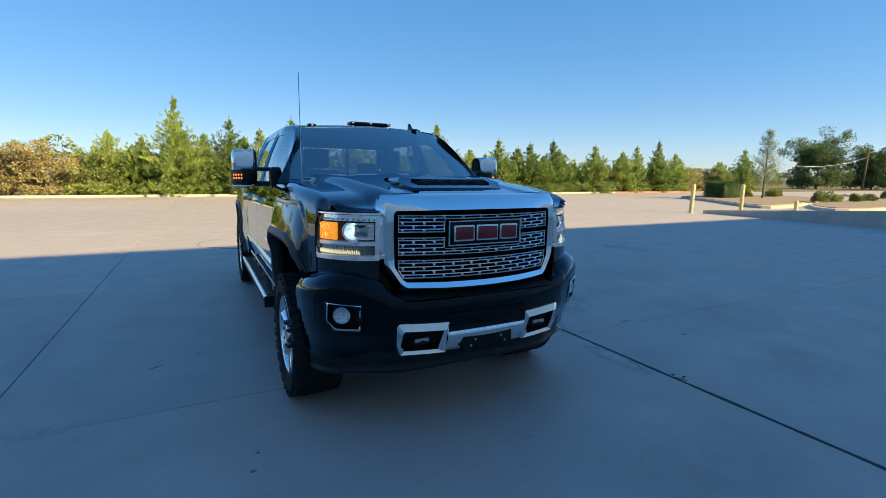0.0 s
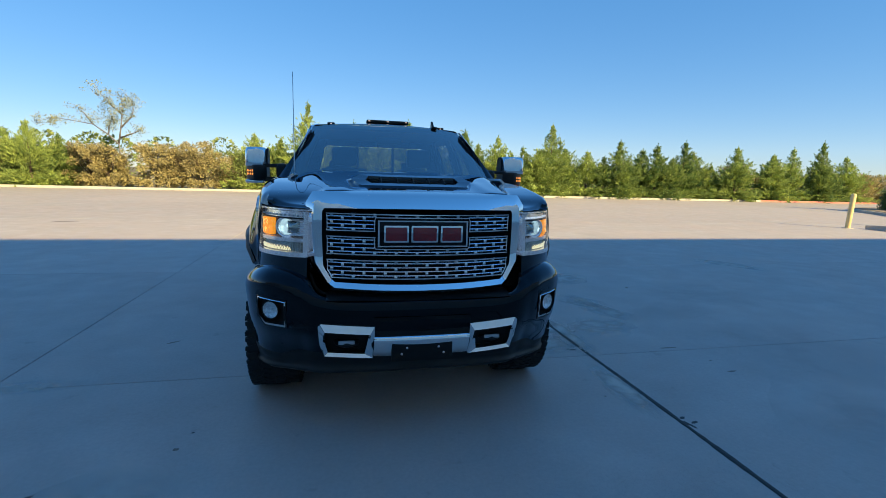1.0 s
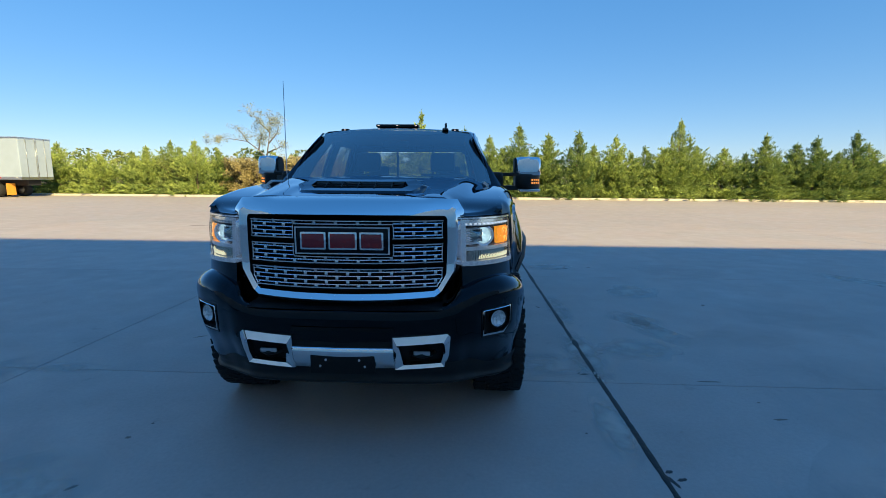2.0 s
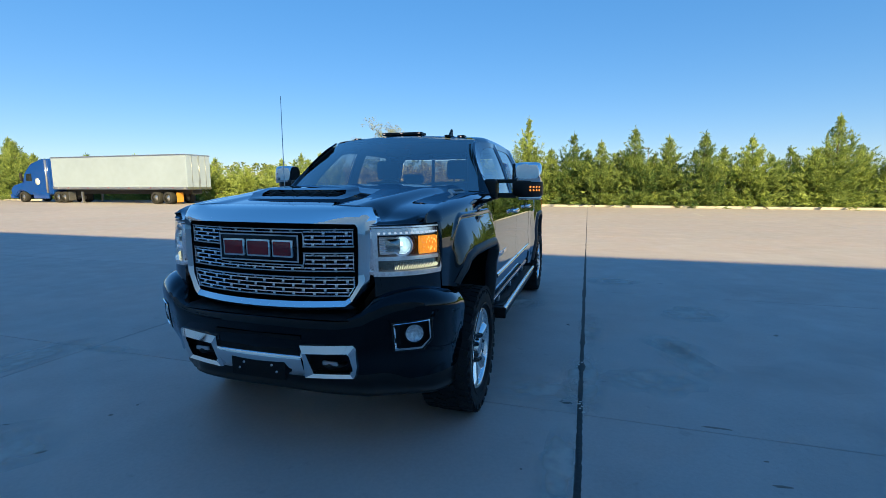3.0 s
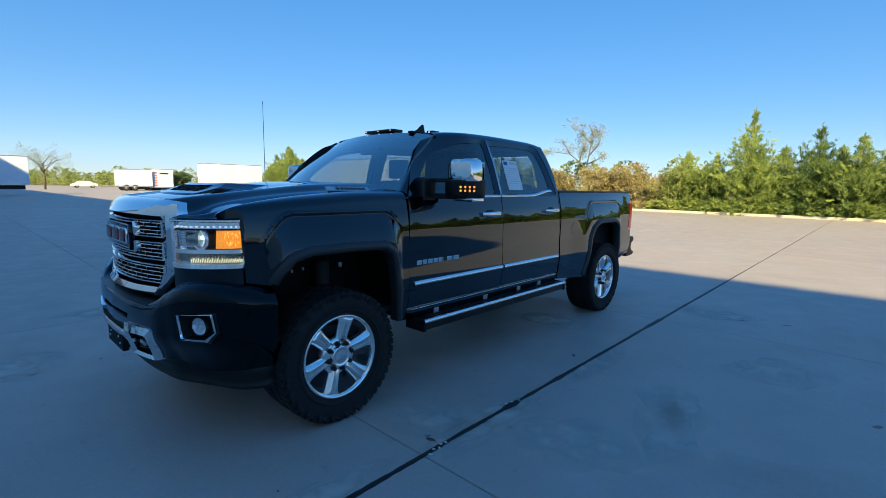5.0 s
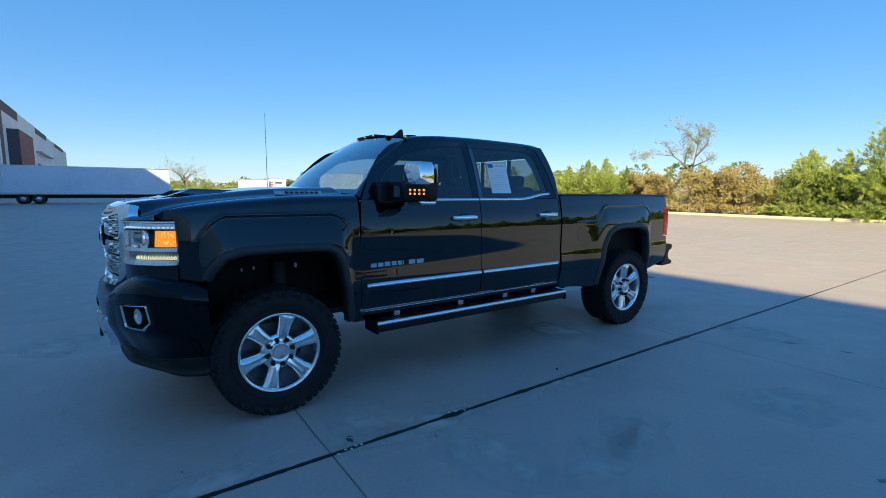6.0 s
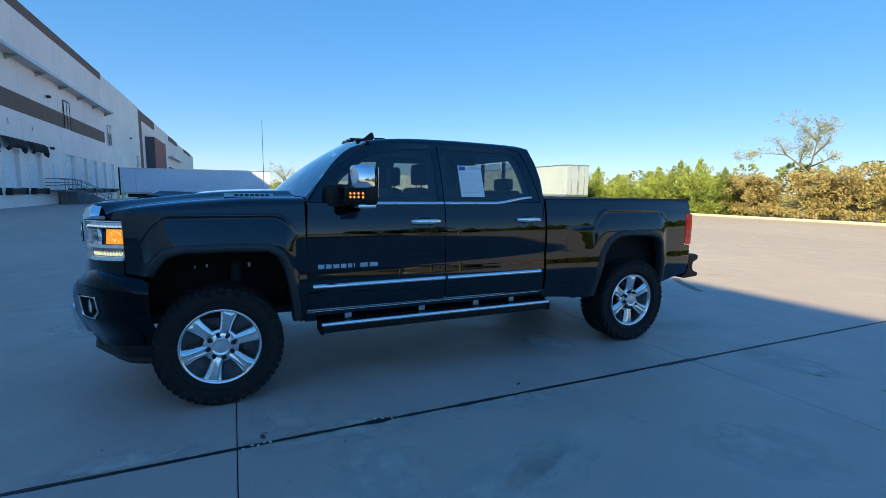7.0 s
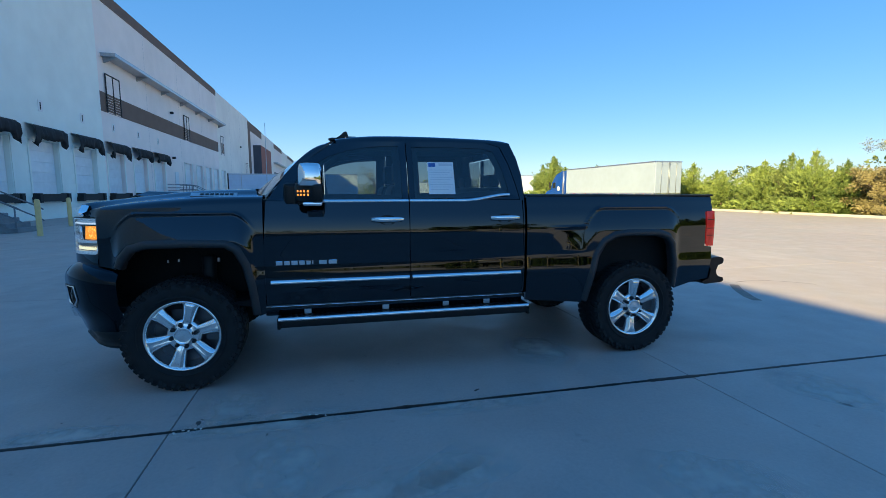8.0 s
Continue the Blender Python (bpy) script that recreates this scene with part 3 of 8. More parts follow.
BACK = -75.0
DOORS = [-22.6, -27.05, -31.7, -36.6, -41.4, -46.1, -55.7, -60.4, -64.9, -69.3, -73.9]
Z0, Z1, DW = 1.47, 4.45, 2.85


def door_top(x):
    """Head of a dock opening: the far doors, without awnings, are taller."""
    return Z1 if x > -50 else 4.85


def wall_run(x0, x1, ztop, material, openings, front=WY):
    """Wall from x0 to x1 with openings cut through; pieces butt end to end."""
    xs = [x0]
    for a, b in openings:
        xs += [a, b]
    xs.append(x1)
    for a, b in zip(xs[::2], xs[1::2]):
        slab("wall_panel", a, b, -0.1, ztop, front - 0.35, front, material)
    for a, b in openings:
        slab("wall_panel", a, b, -0.1, Z0, front - 0.35, front, material)
        slab("wall_panel", a, b, door_top(a), ztop, front - 0.35, front, material)


def opens(x0, x1):
    return sorted((c - DW / 2, c + DW / 2) for c in DOORS if x0 < c < x1)


wall_run(-34.55, 46.0, 16.4, M_WALLL, opens(-34.55, 46), front=WY + 0.12)
wall_run(-71.2, -34.55, 15.5, M_WALLP, opens(-71.2, -34.55))
wall_run(-98.0, -71.2, 16.2, M_WALL, opens(-98.0, -71.2))
wall_run(-117.0, -98.0, 15.8, M_WALLP, [])
wall_run(-142.0, -117.0, 15.8, M_WALL, [])
wall_run(-164.0, -142.0, 15.6, M_WALLP, [])
wall_run(-230.0, -164.0, 15.4, M_WALL, [])
slab("parapet_cap", -71.2, -34.55, 15.5, 16.35, WY - 0.35, WY + 0.05, M_BROWN, "brown painted parapet band")
slab("brown_band", -71.2, -34.55, 7.45, 8.86, WY + 0.003, WY + 0.03, M_BROWN, "brown painted wall band")
slab("parapet_cap", -117.0, -98.0, 14.2, 15.9, WY + 0.003, WY + 0.06, M_BROWN, "brown painted parapet band")
slab("brown_frame", -100.6, -98.0, 0.0, 14.2, WY + 0.003, WY + 0.06, M_BROWN, "brown painted wall frame")
slab("brown_tower", -121.0, -104.0, 5.4, 11.6, WY, WY + 1.6, M_RUSTBOX, "projecting brown-red box on the wall")
slab("tower_end", -104.0, -103.95, 5.4, 11.6, WY + 0.003, WY + 1.6, M_BLUEGREY, "dark blue-grey end of the projecting box")
slab("parapet_cap", -164.0, -142.0, 14.4, 15.7, WY + 0.003, WY + 0.06, M_BROWN, "brown painted parapet band")
slab("parapet_cap", -215.0, -185.0, 14.4, 15.5, WY + 0.003, WY + 0.06, M_BROWN, "brown painted parapet band")
slab("roof", -230.0, 46.0, 14.2, 14.5, BACK, WY - 0.35, M_WALL, "flat warehouse roof")
slab("wall_panel", -230.0, 46.0, -0.1, 15.4, BACK - 0.35, BACK, M_WALL)
slab("wall_panel", 45.65, 46.0, -0.1, 16.5, BACK, WY - 0.35, M_WALL)
slab("wall_panel", -230.0, -229.65, -0.1, 15.0, BACK, WY - 0.35, M_WALL)
# thin panel joints
for x in (-17.0, 0.0, 17.0, 30.0, -80.2, -89.1, -44.0, -53.3, -62.4):
    zt = 16.3 if x > -30 else 15.4
    f = WY + (0.12 if x > -34.5 else 0)
    slab("panel_joint", x - 0.012, x + 0.012, 0.05, zt, f + 0.002, f + 0.006, M_STEEL)
# sun canopy with brackets
slab("canopy", -72.5, -35.4, 11.42, 11.66, WY, WY + 1.0, M_STEEL, "long thin steel sun canopy")
for k in range(7):
    x = -35.9 - k * 6.05
    bm = bmesh.new()
    prism(bm, [(WY, 11.05), (WY + 0.9, 11.42), (WY, 11.42)], x - 0.1, x + 0.1, "x")
    part("canopy_bracket", bm, M_STEEL, building, "steel bracket", smooth=False)
slab("canopy", -168.0, -140.0, 9.9, 10.2, WY, WY + 1.2, M_STEEL, "long thin steel sun canopy far down the wall")
slab("dark_opening", -160.0, -141.0, 4.5, 7.4, WY + 0.003, WY + 0.04, M_DARK, "dark strip of closed openings in the wall")
# slim wall windows crossing the band
for x0, x1, z0, z1 in ((-38.1, -35.75, 7.47, 10.25), (-56.6, -54.7, 7.47, 10.2), (-74.8, -72.8, 7.2, 10.0), (-95.5, -93.6, 5.0, 7.2)):
    # pale blades above the band, brown ones across it, between slim dark mullions
    w = slab("window_frame", x0, x1, z0, z1, WY + 0.032, WY + 0.06, M_WALLP, "wall louvre window frame")
    n = 14
    for k in range(n):
        zz = z0 + 0.05 + (z1 - z0 - 0.1) * k / n
        part("slat", boxes(((x0 + 0.06, WY + 0.06, zz), (x1 - 0.06, WY + 0.085, zz + (z1 - z0 - 0.1) / n * 0.8))), M_WALLP if zz > 8.8 or zz < 7.3 else M_BROWN, w, smooth=False)
    for x in (x0, (x0 + x1) / 2, x1):
        part("mullion", boxes(((x - 0.045, WY + 0.06, z0), (x + 0.045, WY + 0.12, z1))), M_DARK if x > -60 else M_STEEL, w, smooth=False)
    part("head", boxes(((x0, WY + 0.06, z1 - 0.04), (x1, WY + 0.13, z1 + 0.03))), M_DARK, w, smooth=False)


def dock(x, hood):
    f = WY + (0.12 if x > -34.5 else 0)
    zt = door_top(x)
    d = part("dock_door", boxes(((x - DW / 2, f - 0.3, Z0), (x + DW / 2, f - 0.27, zt))), M_DOCKDOOR, building, "closed white sectional dock door", smooth=False)
    for k in range(5):
        zz = Z0 + 0.02 + k * (zt - Z0) / 5
        part("door_panel", boxes(((x - DW / 2 + 0.06, f - 0.27, zz), (x + DW / 2 - 0.06, f - 0.23, zz + (zt - Z0) / 5 - 0.03), 0.008, 1)), M_DOCKDOOR, d, smooth=False)
    for s in (-1, 1):
        slab("door_jamb", x + s * (DW / 2 + 0.1) - 0.07, x + s * (DW / 2 + 0.1) + 0.07, Z0 - 0.2, zt + 0.1, f, f + 0.05, M_WALLL)
    slab("dock_leveler", x - 1.2, x + 1.2, Z0 - 0.45, Z0 - 0.02, f, f + 0.35, M_DARK, "dark steel dock leveler lip")
    for s in (-1, 1):
        slab("dock_bumper", x + s * 1.45 - 0.14, x + s * 1.45 + 0.14, Z0 - 0.5, Z0 + 0.02, f, f + 0.4, M_RUBBER, "worn black rubber dock bumper")
    if hood:
        rng = random.Random(int(x * 10))
        bm = bmesh.new()
        rows = []
        n = 30
        for k in range(n + 1):
            u = -1 + 2 * k / n
            xx = x + u * (DW / 2 + 0.18)
            sag = rng.uniform(-0.12, 0.06) + (-0.42 if abs(u) > 0.78 else 0) * rng.uniform(0.4, 1.3)
            rows.append([(xx, f + 0.02, 5.3), (xx, f + 0.3 + rng.uniform(-.05, .05), 5.22), (xx, f + 0.5 + rng.uniform(-.06, .06), 5.05), (xx, f + 0.54 + rng.uniform(-.08, .08), 4.72 + sag * 0.6), (xx, f + 0.52 + rng.uniform(-.12, .06), 4.55 + sag), (xx, f + 0.28, 4.58 + sag * 0.7)])
        loft(bm, rows)
        part("dock_awning", bm, M_RUBBER, building, "torn black fabric dock awning", sharp=2)
        # framed sign plate above the door, its writing as plain bars
        s = slab("dock_sign", x - 0.2, x + 0.2, 6.1, 6.75, f + 0.003, f + 0.03, M_WHITE, "small white plate above the dock door")
        part("sign_bar", boxes(((x - 0.05, f + 0.031, 6.22), (x + 0.05, f + 0.036, 6.63))), M_RUBBER, s, smooth=False)


for x in DOORS:
    dock(x, x > -50)
# wall lamps and vents
for x, z in ((-50.0, 9.6), (-88.0, 9.6), (-49.8, 5.0)):
    slab("wall_lamp", x - 0.15, x + 0.15, z, z + 0.22, WY + 0.12, WY + 0.4, M_DARK, "small dark wall pack lamp")
slab("wall_door", -51.6, -50.5, 1.5, 3.7, WY + 0.003, WY + 0.06, M_DOCKDOOR, "white steel personnel door")


def dock_stair(name, x0, x1, y_foot, y_top, steps, ztop, label, deck=0.0):
    """Concrete steps with pipe handrails, climbing towards the wall."""
    st = thing(name, label, "stairs", "dock stairs")
    run = (y_top - y_foot) / steps
    bm = bmesh.new()
    for k in range(steps):
        box(bm, (x0, min(y_foot + run * k, y_foot + run * (k + 1)), 0), (x1, max(y_foot + run * k, y_foot + run * (k + 1)), ztop * (k + 1) / steps), 0.012, 1)
    part("steps", bm, M_STEP, st, "worn dark concrete steps", smooth=False)
    part("landing", boxes(((x0, WY + 0.13, 0), (x1, y_top, ztop), 0.012, 1)), M_STEP, st, smooth=False)
    for x in (x0 + 0.05, x1 - 0.05):
        for h, nm in ((0.5, "mid_rail"), (0.95, "hand_rail")):
            bm = bmesh.new()
            tube(bm, [(x, y_foot + 0.15, h - 0.1), (x, y_foot, h), (x, y_top, ztop + h), (x, WY + 0.2, ztop + h)], 0.028, 8)
            part(nm, bm, M_RAIL, st, "grey painted pipe rail")
        for t in (0.02, 0.5, 0.98):
            y = y_foot + (y_top - y_foot) * t
            part("post", tube(bmesh.new(), [(x, y, ztop * t - 0.05 if t > 0.1 else 0), (x, y, ztop * t + 0.95)], 0.028, 8), M_RAIL, st)
    if deck:
        # steel deck along the wall with its own front rails, on slim legs
        part("deck", boxes(((x1, WY + 0.03, ztop - 0.16), (x1 + deck, y_top, ztop), 0.01, 1)), M_RAIL, st, "grey steel deck", smooth=False)
        for h, nm in ((0.35, "mid_rail"), (0.65, "mid_rail"), (1.0, "hand_rail")):
            part(nm, tube(bmesh.new(), [(x1, y_top - 0.05, ztop + h), (x1 + deck - 0.05, y_top - 0.05, ztop + h), (x1 + deck - 0.05, WY + 0.03, ztop + h)], 0.03, 8), M_RAIL, st, "grey painted pipe rail")
        for k in range(4):
            x = x1 + 0.05 + (deck - 0.1) * k / 3
            part("post", tube(bmesh.new(), [(x, y_top - 0.05, 0 if k in (0, 3) else ztop - 0.1), (x, y_top - 0.05, ztop + 1.0)], 0.03, 8), M_RAIL, st)
    return st


dock_stair("dock_stair", -17.4, -15.9, -10.4, -13.3, 8, 1.45, "concrete dock stair with grey pipe rails")
dock_stair("dock_stair", -52.6, -51.2, -11.0, -13.5, 8, 1.35, "dock stair with a steel deck and grey pipe rails", deck=3.3)


def bollard(x, y, h, label, lean=0.0, r=0.085):
    b = thing("bollard", label, "bollard", "yellow bollards", (x, y, 0))
    bm = bmesh.new()
    lathe(bm, [(-0.02, r), (h - 0.06, r), (h - 0.02, r * 0.8), (h, r * 0.4), (h + 0.003, 0.004)], 20, "z")
    part("post", bm, M_YELLOW, b)
    bm = bmesh.new()
    lathe(bm, [(-0.01, r + 0.1), (0.012, r + 0.09), (0.02, r + 0.002)], 16, "z")
    part("footing", bm, M_KERB, b)
    b.rotation_euler = (0, radians(lean), 0)
    return b


for x, y, h in ((18.2, 10.35, 1.3), (21.9, 10.3, 1.3), (25.4, 9.6, 0.5), (-14.2, -8.8, 1.3), (-19.6, -10.4, 1.3), (-36.5, -7.5, 1.35), (-39.3, -7.7, 1.35)):
    bollard(x, y, h, "faded yellow steel bollard on the concrete", 2.5 if x == 18.2 else 0)

# ramp beside the yard with its low side wall
ramp = thing("dock_ramp", "concrete drive ramp rising to the warehouse", "ramp", kind="structure")
bm = bmesh.new()
prism(bm, [(10.1, -0.02), (10.1, 0.02), (-14.8, 1.45), (-14.8, -0.02)], 18.9, 22.4, "x")
part("ramp_deck", bm, M_CONC, ramp, smooth=False)
bm = bmesh.new()
prism(bm, [(10.1, -0.02), (10.1, 0.14), (-14.8, 1.75), (-14.8, -0.02)], 18.7, 18.9, "x")
part("ramp_wall", bm, M_KERB, ramp, "low concrete ramp side wall", smooth=False)


# planted islands past the ramp
def rounded(pts, k=6):
    """Closed smooth curve through the corners."""
    out = []
    n = len(pts)
    for i in range(n):
        a, b, c, d = (Vector(pts[(i + q) % n]) for q in (-1, 0, 1, 2))
        for j in range(k):
            u = j / k
            out.append(tuple(0.5 * (2 * b + (c - a) * u + (2 * a - 5 * b + 4 * c - d) * u * u + (3 * b - a - 3 * c + d) * u ** 3)))
    return out


def island(name, outline, label):
    outline = rounded(outline)
    t = thing(name, label, "planted island", kind="structure")
    bm = bmesh.new()
    prism(bm, outline, -0.02, 0.15, "z")
    bmesh.ops.bevel(bm, geom=[e for e in bm.edges if all(v.co.z > 0.1 for v in e.verts)], offset=0.03, segments=2, affect="EDGES")
    part("island_kerb", bm, M_KERB, t, "pale concrete kerb", smooth=False)
    c = Vector((sum(p[0] for p in outline) / len(outline), sum(p[1] for p in outline) / len(outline)))
    bm = bmesh.new()
    inner = [(c.x + (p[0] - c.x) * 0.95, c.y + (p[1] - c.y) * 0.93) for p in outline]
    prism(bm, inner, 0.15, 0.18, "z")
    part("mulch", bm, M_MULCH, t, "dark bark mulch", smooth=False)


island("planted_island", [(25.3, 11.2), (29.6, 17.2), (33, 21.5), (38, 22.5), (44, 19.5), (40, 14.5), (31, 11.8)], "kerbed island with clipped shrubs and a young tree")
island("planted_bed", [(27, 8.0), (30.5, 11.4), (40, 13.2), (52, 15.0), (55, 11.0), (42, 8.5)], "kerbed bed with low round shrubs")
def hedge_block(loc, sx, sy, h):
    """Shrub clipped to a rounded block: a dark core set with small leaves."""
    rng = random.Random(120)
    root = thing("clipped_shrub", "dark clipped block-shaped shrub on the island", "shrub", "island shrubs", loc)
    part("core", boxes(((-sx * 0.92, -sy * 0.92, 0), (sx * 0.92, sy * 0.92, h * 0.94), 0.12, 2)), M_OAK, root)
    verts, faces = [], []
    for _ in range(5200):
        u = [rng.uniform(-1, 1), rng.uniform(-1, 1), rng.uniform(0, 1)]
        k = rng.choice((0, 0, 1, 1, 2))
        u[k] = 1 if k == 2 else rng.choice((-1, 1))
        p = Vector((u[0] * sx, u[1] * sy, u[2] * h)) * rng.uniform(0.93, 1.04)
        e = (Vector((u[0], u[1], u[2])) + Vector((rng.gauss(0, 0.7), rng.gauss(0, 0.7), rng.gauss(0.2, 0.7)))).normalized()
        leaf(verts, faces, p, e, e.orthogonal().normalized(), rng.uniform(0.06, 0.11), rng.uniform(0.02, 0.035))
    crown_object(verts, faces, M_OAK, root)


def young_tree(loc, h, w):
    """Slender young tree: straight trunk, short rising branches, thin leaves."""
    rng = random.Random(125)
    root = thing("young_tree", "slender young tree with thin pale leaves", "tree", "", loc)
    bm = bmesh.new()
    tube(bm, [(0, 0, -0.05), (0.03, 0, h * 0.5), (0.0, 0.02, h)], [0.075, 0.045, 0.01], 7)
    verts, faces = [], []
    for k in range(70):
        v = 0.22 + 0.76 * k / 70
        a, r = rng.uniform(0, math.tau), w * (1.1 - v) * rng.uniform(0.5, 1.15) + 0.08
        p0, p1 = Vector((0, 0, v * h)), Vector((math.cos(a) * r, math.sin(a) * r, v * h + 0.75 * r))
        tube(bm, [p0, p1], [0.012, 0.004], 4)
        for _ in range(int(30 + 40 * r)):
            c = p0.lerp(p1, rng.uniform(0.3, 1.1)) + Vector((rng.gauss(0, 0.09), rng.gauss(0, 0.09), rng.gauss(0, 0.09)))
            e = Vector((rng.gauss(0, 1), rng.gauss(0, 1), rng.gauss(0.3, 1))).normalized()
            leaf(verts, faces, c, e, e.orthogonal().normalized(), rng.uniform(0.07, 0.13), rng.uniform(0.02, 0.035))
    part("trunk", bm, M_BARKPALE, root)
    crown_object(verts, faces, M_YOUNG, root)


hedge_block((33.6, 18.6, 0.17), 1.0, 0.8, 1.15)
sh = broadleaf(121, 0.75, 0.55, M_OLIVE, (33.2, 12.0, 0.16), "low round olive shrub in mulch", "low_shrub", 0, 1.0, 0.07, "island shrubs", 8, 55, cat="shrub")
for k, (x, y, s) in enumerate(((34.9, 11.9, 0.72), (37.2, 11.8, 0.75), (39.4, 11.9, 0.7), (37.2, 18.8, 0.8), (40.0, 18.4, 0.9), (41.5, 19.0, 1.0), (46.5, 13.4, 0.9))):
    copy_thing(sh, pose(x, y, 0.16, 0, 0, 60 * k) @ Matrix.Diagonal((s, s, s, 1)))
young_tree((36.0, 17.0, 0.16), 5.0, 1.15)
# side road and far verge
sheet("side_road", 60.0, 170.0, -15, 31.1, -0.02, M_CONC, "pale side road beyond the yard", "road", 6, 4)
# leaning utility pole with its cable
pole = thing("utility_pole", "weathered timber utility pole with a sagging cable", "utility pole", loc=(101, 36, -0.05))
part("pole", tube(bmesh.new(), [(0, 0, 0), (0.5, 0, 6.8)], [0.17, 0.12], 8), M_BARK, pole)
part("crossarm", tube(bmesh.new(), [(-0.5, 0.3, 6.3), (1.4, -0.3, 6.4)], 0.07, 6), M_BARK, pole)
part("cable", tube(bmesh.new(), [Vector((0.4, 0, 5.6)).lerp(Vector((-24, 4, 4.8)), k / 14) - Vector((0, 0, 5.5 * k / 14 * (1 - k / 14))) for k in range(15)], 0.035, 5), M_STEEL, pole)


# ---- lorries and trailers parked in the yard ----
def wheel_far(parent, x, y, r, w, axis):
    bm = bmesh.new()
    lathe(bm, [(-w / 2, r * 0.6), (-w / 2, r * 0.95), (-w / 2 + 0.03, r), (w / 2 - 0.03, r), (w / 2, r * 0.95), (w / 2, r * 0.6)], 28, axis, (x, y, r))
    t = part("tyre", bm, M_TYREFAR, parent)
    bm = bmesh.new()
    lathe(bm, [(-w / 2 + 0.02, 0.01), (-w / 2 + 0.02, r * 0.2), (-w / 2 + 0.1, r * 0.3), (-w / 2 + 0.05, r * 0.6), (w / 2 - 0.05, r * 0.6), (w / 2 - 0.1, r * 0.3), (w / 2 - 0.02, r * 0.2), (w / 2 - 0.02, 0.01)], 24, axis, (x, y, r))
    part("rim", bm, M_ALU, parent)


def box_trailer(name, label, lo, hi, floor, axles, group="parked trailers", along="x", skin=None):
    """Box trailer between two corners; axles are places along its length."""
    t = thing(name, label, "trailer", group)
    (x0, y0), (x1, y1), z1 = lo, hi[:2], hi[2]
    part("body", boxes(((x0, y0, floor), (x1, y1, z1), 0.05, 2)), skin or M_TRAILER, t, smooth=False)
    part("top_rail", boxes(((x0 - 0.012, y0 - 0.012, z1 - 0.12), (x1 + 0.012, y1 + 0.012, z1 - 0.02))), M_ALU, t, "aluminium top rail", smooth=False)
    part("bottom_rail", boxes(((x0 - 0.012, y0 - 0.012, floor + 0.02), (x1 + 0.012, y1 + 0.012, floor + 0.2))), M_ALU, t, "aluminium bottom rail", smooth=False)
    if along == "x":
        part("chassis", boxes(((x0 + 0.5, (y0 + y1) / 2 - 0.5, floor - 0.4), (x1 - 0.3, (y0 + y1) / 2 + 0.5, floor))), M_DARK, t, smooth=False)
        for a in axles:
            for y in (y0 + 0.25, y1 - 0.25):
                wheel_far(t, a, y, 0.5, 0.5, "y")
    else:
        part("chassis", boxes((((x0 + x1) / 2 - 0.5, y0 + 0.5, floor - 0.4), ((x0 + x1) / 2 + 0.5, y1 - 0.3, floor))), M_DARK, t, smooth=False)
        for a in axles:
            for x in (x0 + 0.25, x1 - 0.25):
                wheel_far(t, x, a, 0.5, 0.5, "x")
    return t


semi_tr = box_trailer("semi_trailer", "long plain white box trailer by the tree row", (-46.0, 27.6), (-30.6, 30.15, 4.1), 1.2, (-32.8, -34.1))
semi_tr.location.x = 1.0
part("mudflap", boxes(((-31.9, 27.7, 0.15), (-31.85, 28.35, 0.95))), M_ORANGE, semi_tr, "orange mud flap", smooth=False)
for k in range(13):
    x = -45.3 + k * 1.2
    part("marker", boxes(((x - 0.05, 27.575, 1.3), (x + 0.05, 27.587, 1.36))), M_REDINK if k % 2 else M_WHITE, semi_tr, smooth=False)
for y in (28.15, 28.85, 28.95, 29.6):
    part("lock_rod", tube(bmesh.new(), [(-30.57, y, 1.3), (-30.57, y, 4.0)], 0.017, 6), M_STEEL, semi_tr)
part("door_seam", boxes(((-30.6, 28.87, 1.25), (-30.585, 28.89, 4.0))), M_DARK, semi_tr, smooth=False)
for y in (27.9, 29.7):
    part("landing_leg", boxes(((-43.0, y, 0.14), (-42.85, y + 0.15, 1.0)), ((-43.05, y - 0.05, 0.0), (-42.8, y + 0.2, 0.15))), M_ALU, semi_tr, smooth=False)
part("mudflap", boxes(((-44.3, 27.7, 0.2), (-44.25, 28.3, 1.0))), M_ALU, semi_tr, smooth=False)

tractor = thing("semi_tractor", "blue sleeper-cab lorry tractor coupled to the white trailer", "lorry", loc=(1.0, 0, 0))
bm = bmesh.new()
side = [(-51.9, 0.55), (-52.0, 1.15), (-51.6, 1.55), (-50.3, 1.85), (-49.9, 2.75), (-49.0, 3.55), (-47.6, 3.95), (-46.35, 4.0), (-46.35, 0.75), (-49.5, 0.7), (-49.9, 0.95), (-50.5, 1.1), (-51.0, 0.95), (-51.3, 0.6)]
vs_a = [bm.verts.new((x, 27.75, z)) for x, z in side]
vs_b = [bm.verts.new((x, 30.0, z)) for x, z in side]
bm.faces.new(vs_a)
bm.faces.new(list(reversed(vs_b)))
for k in range(len(side)):
    bm.faces.new((vs_a[k], vs_b[k], vs_b[(k + 1) % len(side)], vs_a[(k + 1) % len(side)]))
bmesh.ops.recalc_face_normals(bm, faces=bm.faces[:])
bmesh.ops.bevel(bm, geom=bm.edges[:], offset=0.08, segments=3, affect="EDGES")
part("cab", bm, M_CABBLUE, tractor, "deep blue painted cab")
part("fairing", boxes(((-48.9, 27.72, 0.35), (-46.9, 27.85, 0.95), 0.03, 2)), M_CABBLUE, tractor)
bm = bmesh.new()
prism(bm, [(-49.75, 2.0), (-49.6, 2.6), (-48.95, 2.65), (-48.95, 1.95)], 27.735, 27.75, "y")
part("side_window", bm, M_WINDARK, tractor, smooth=False)
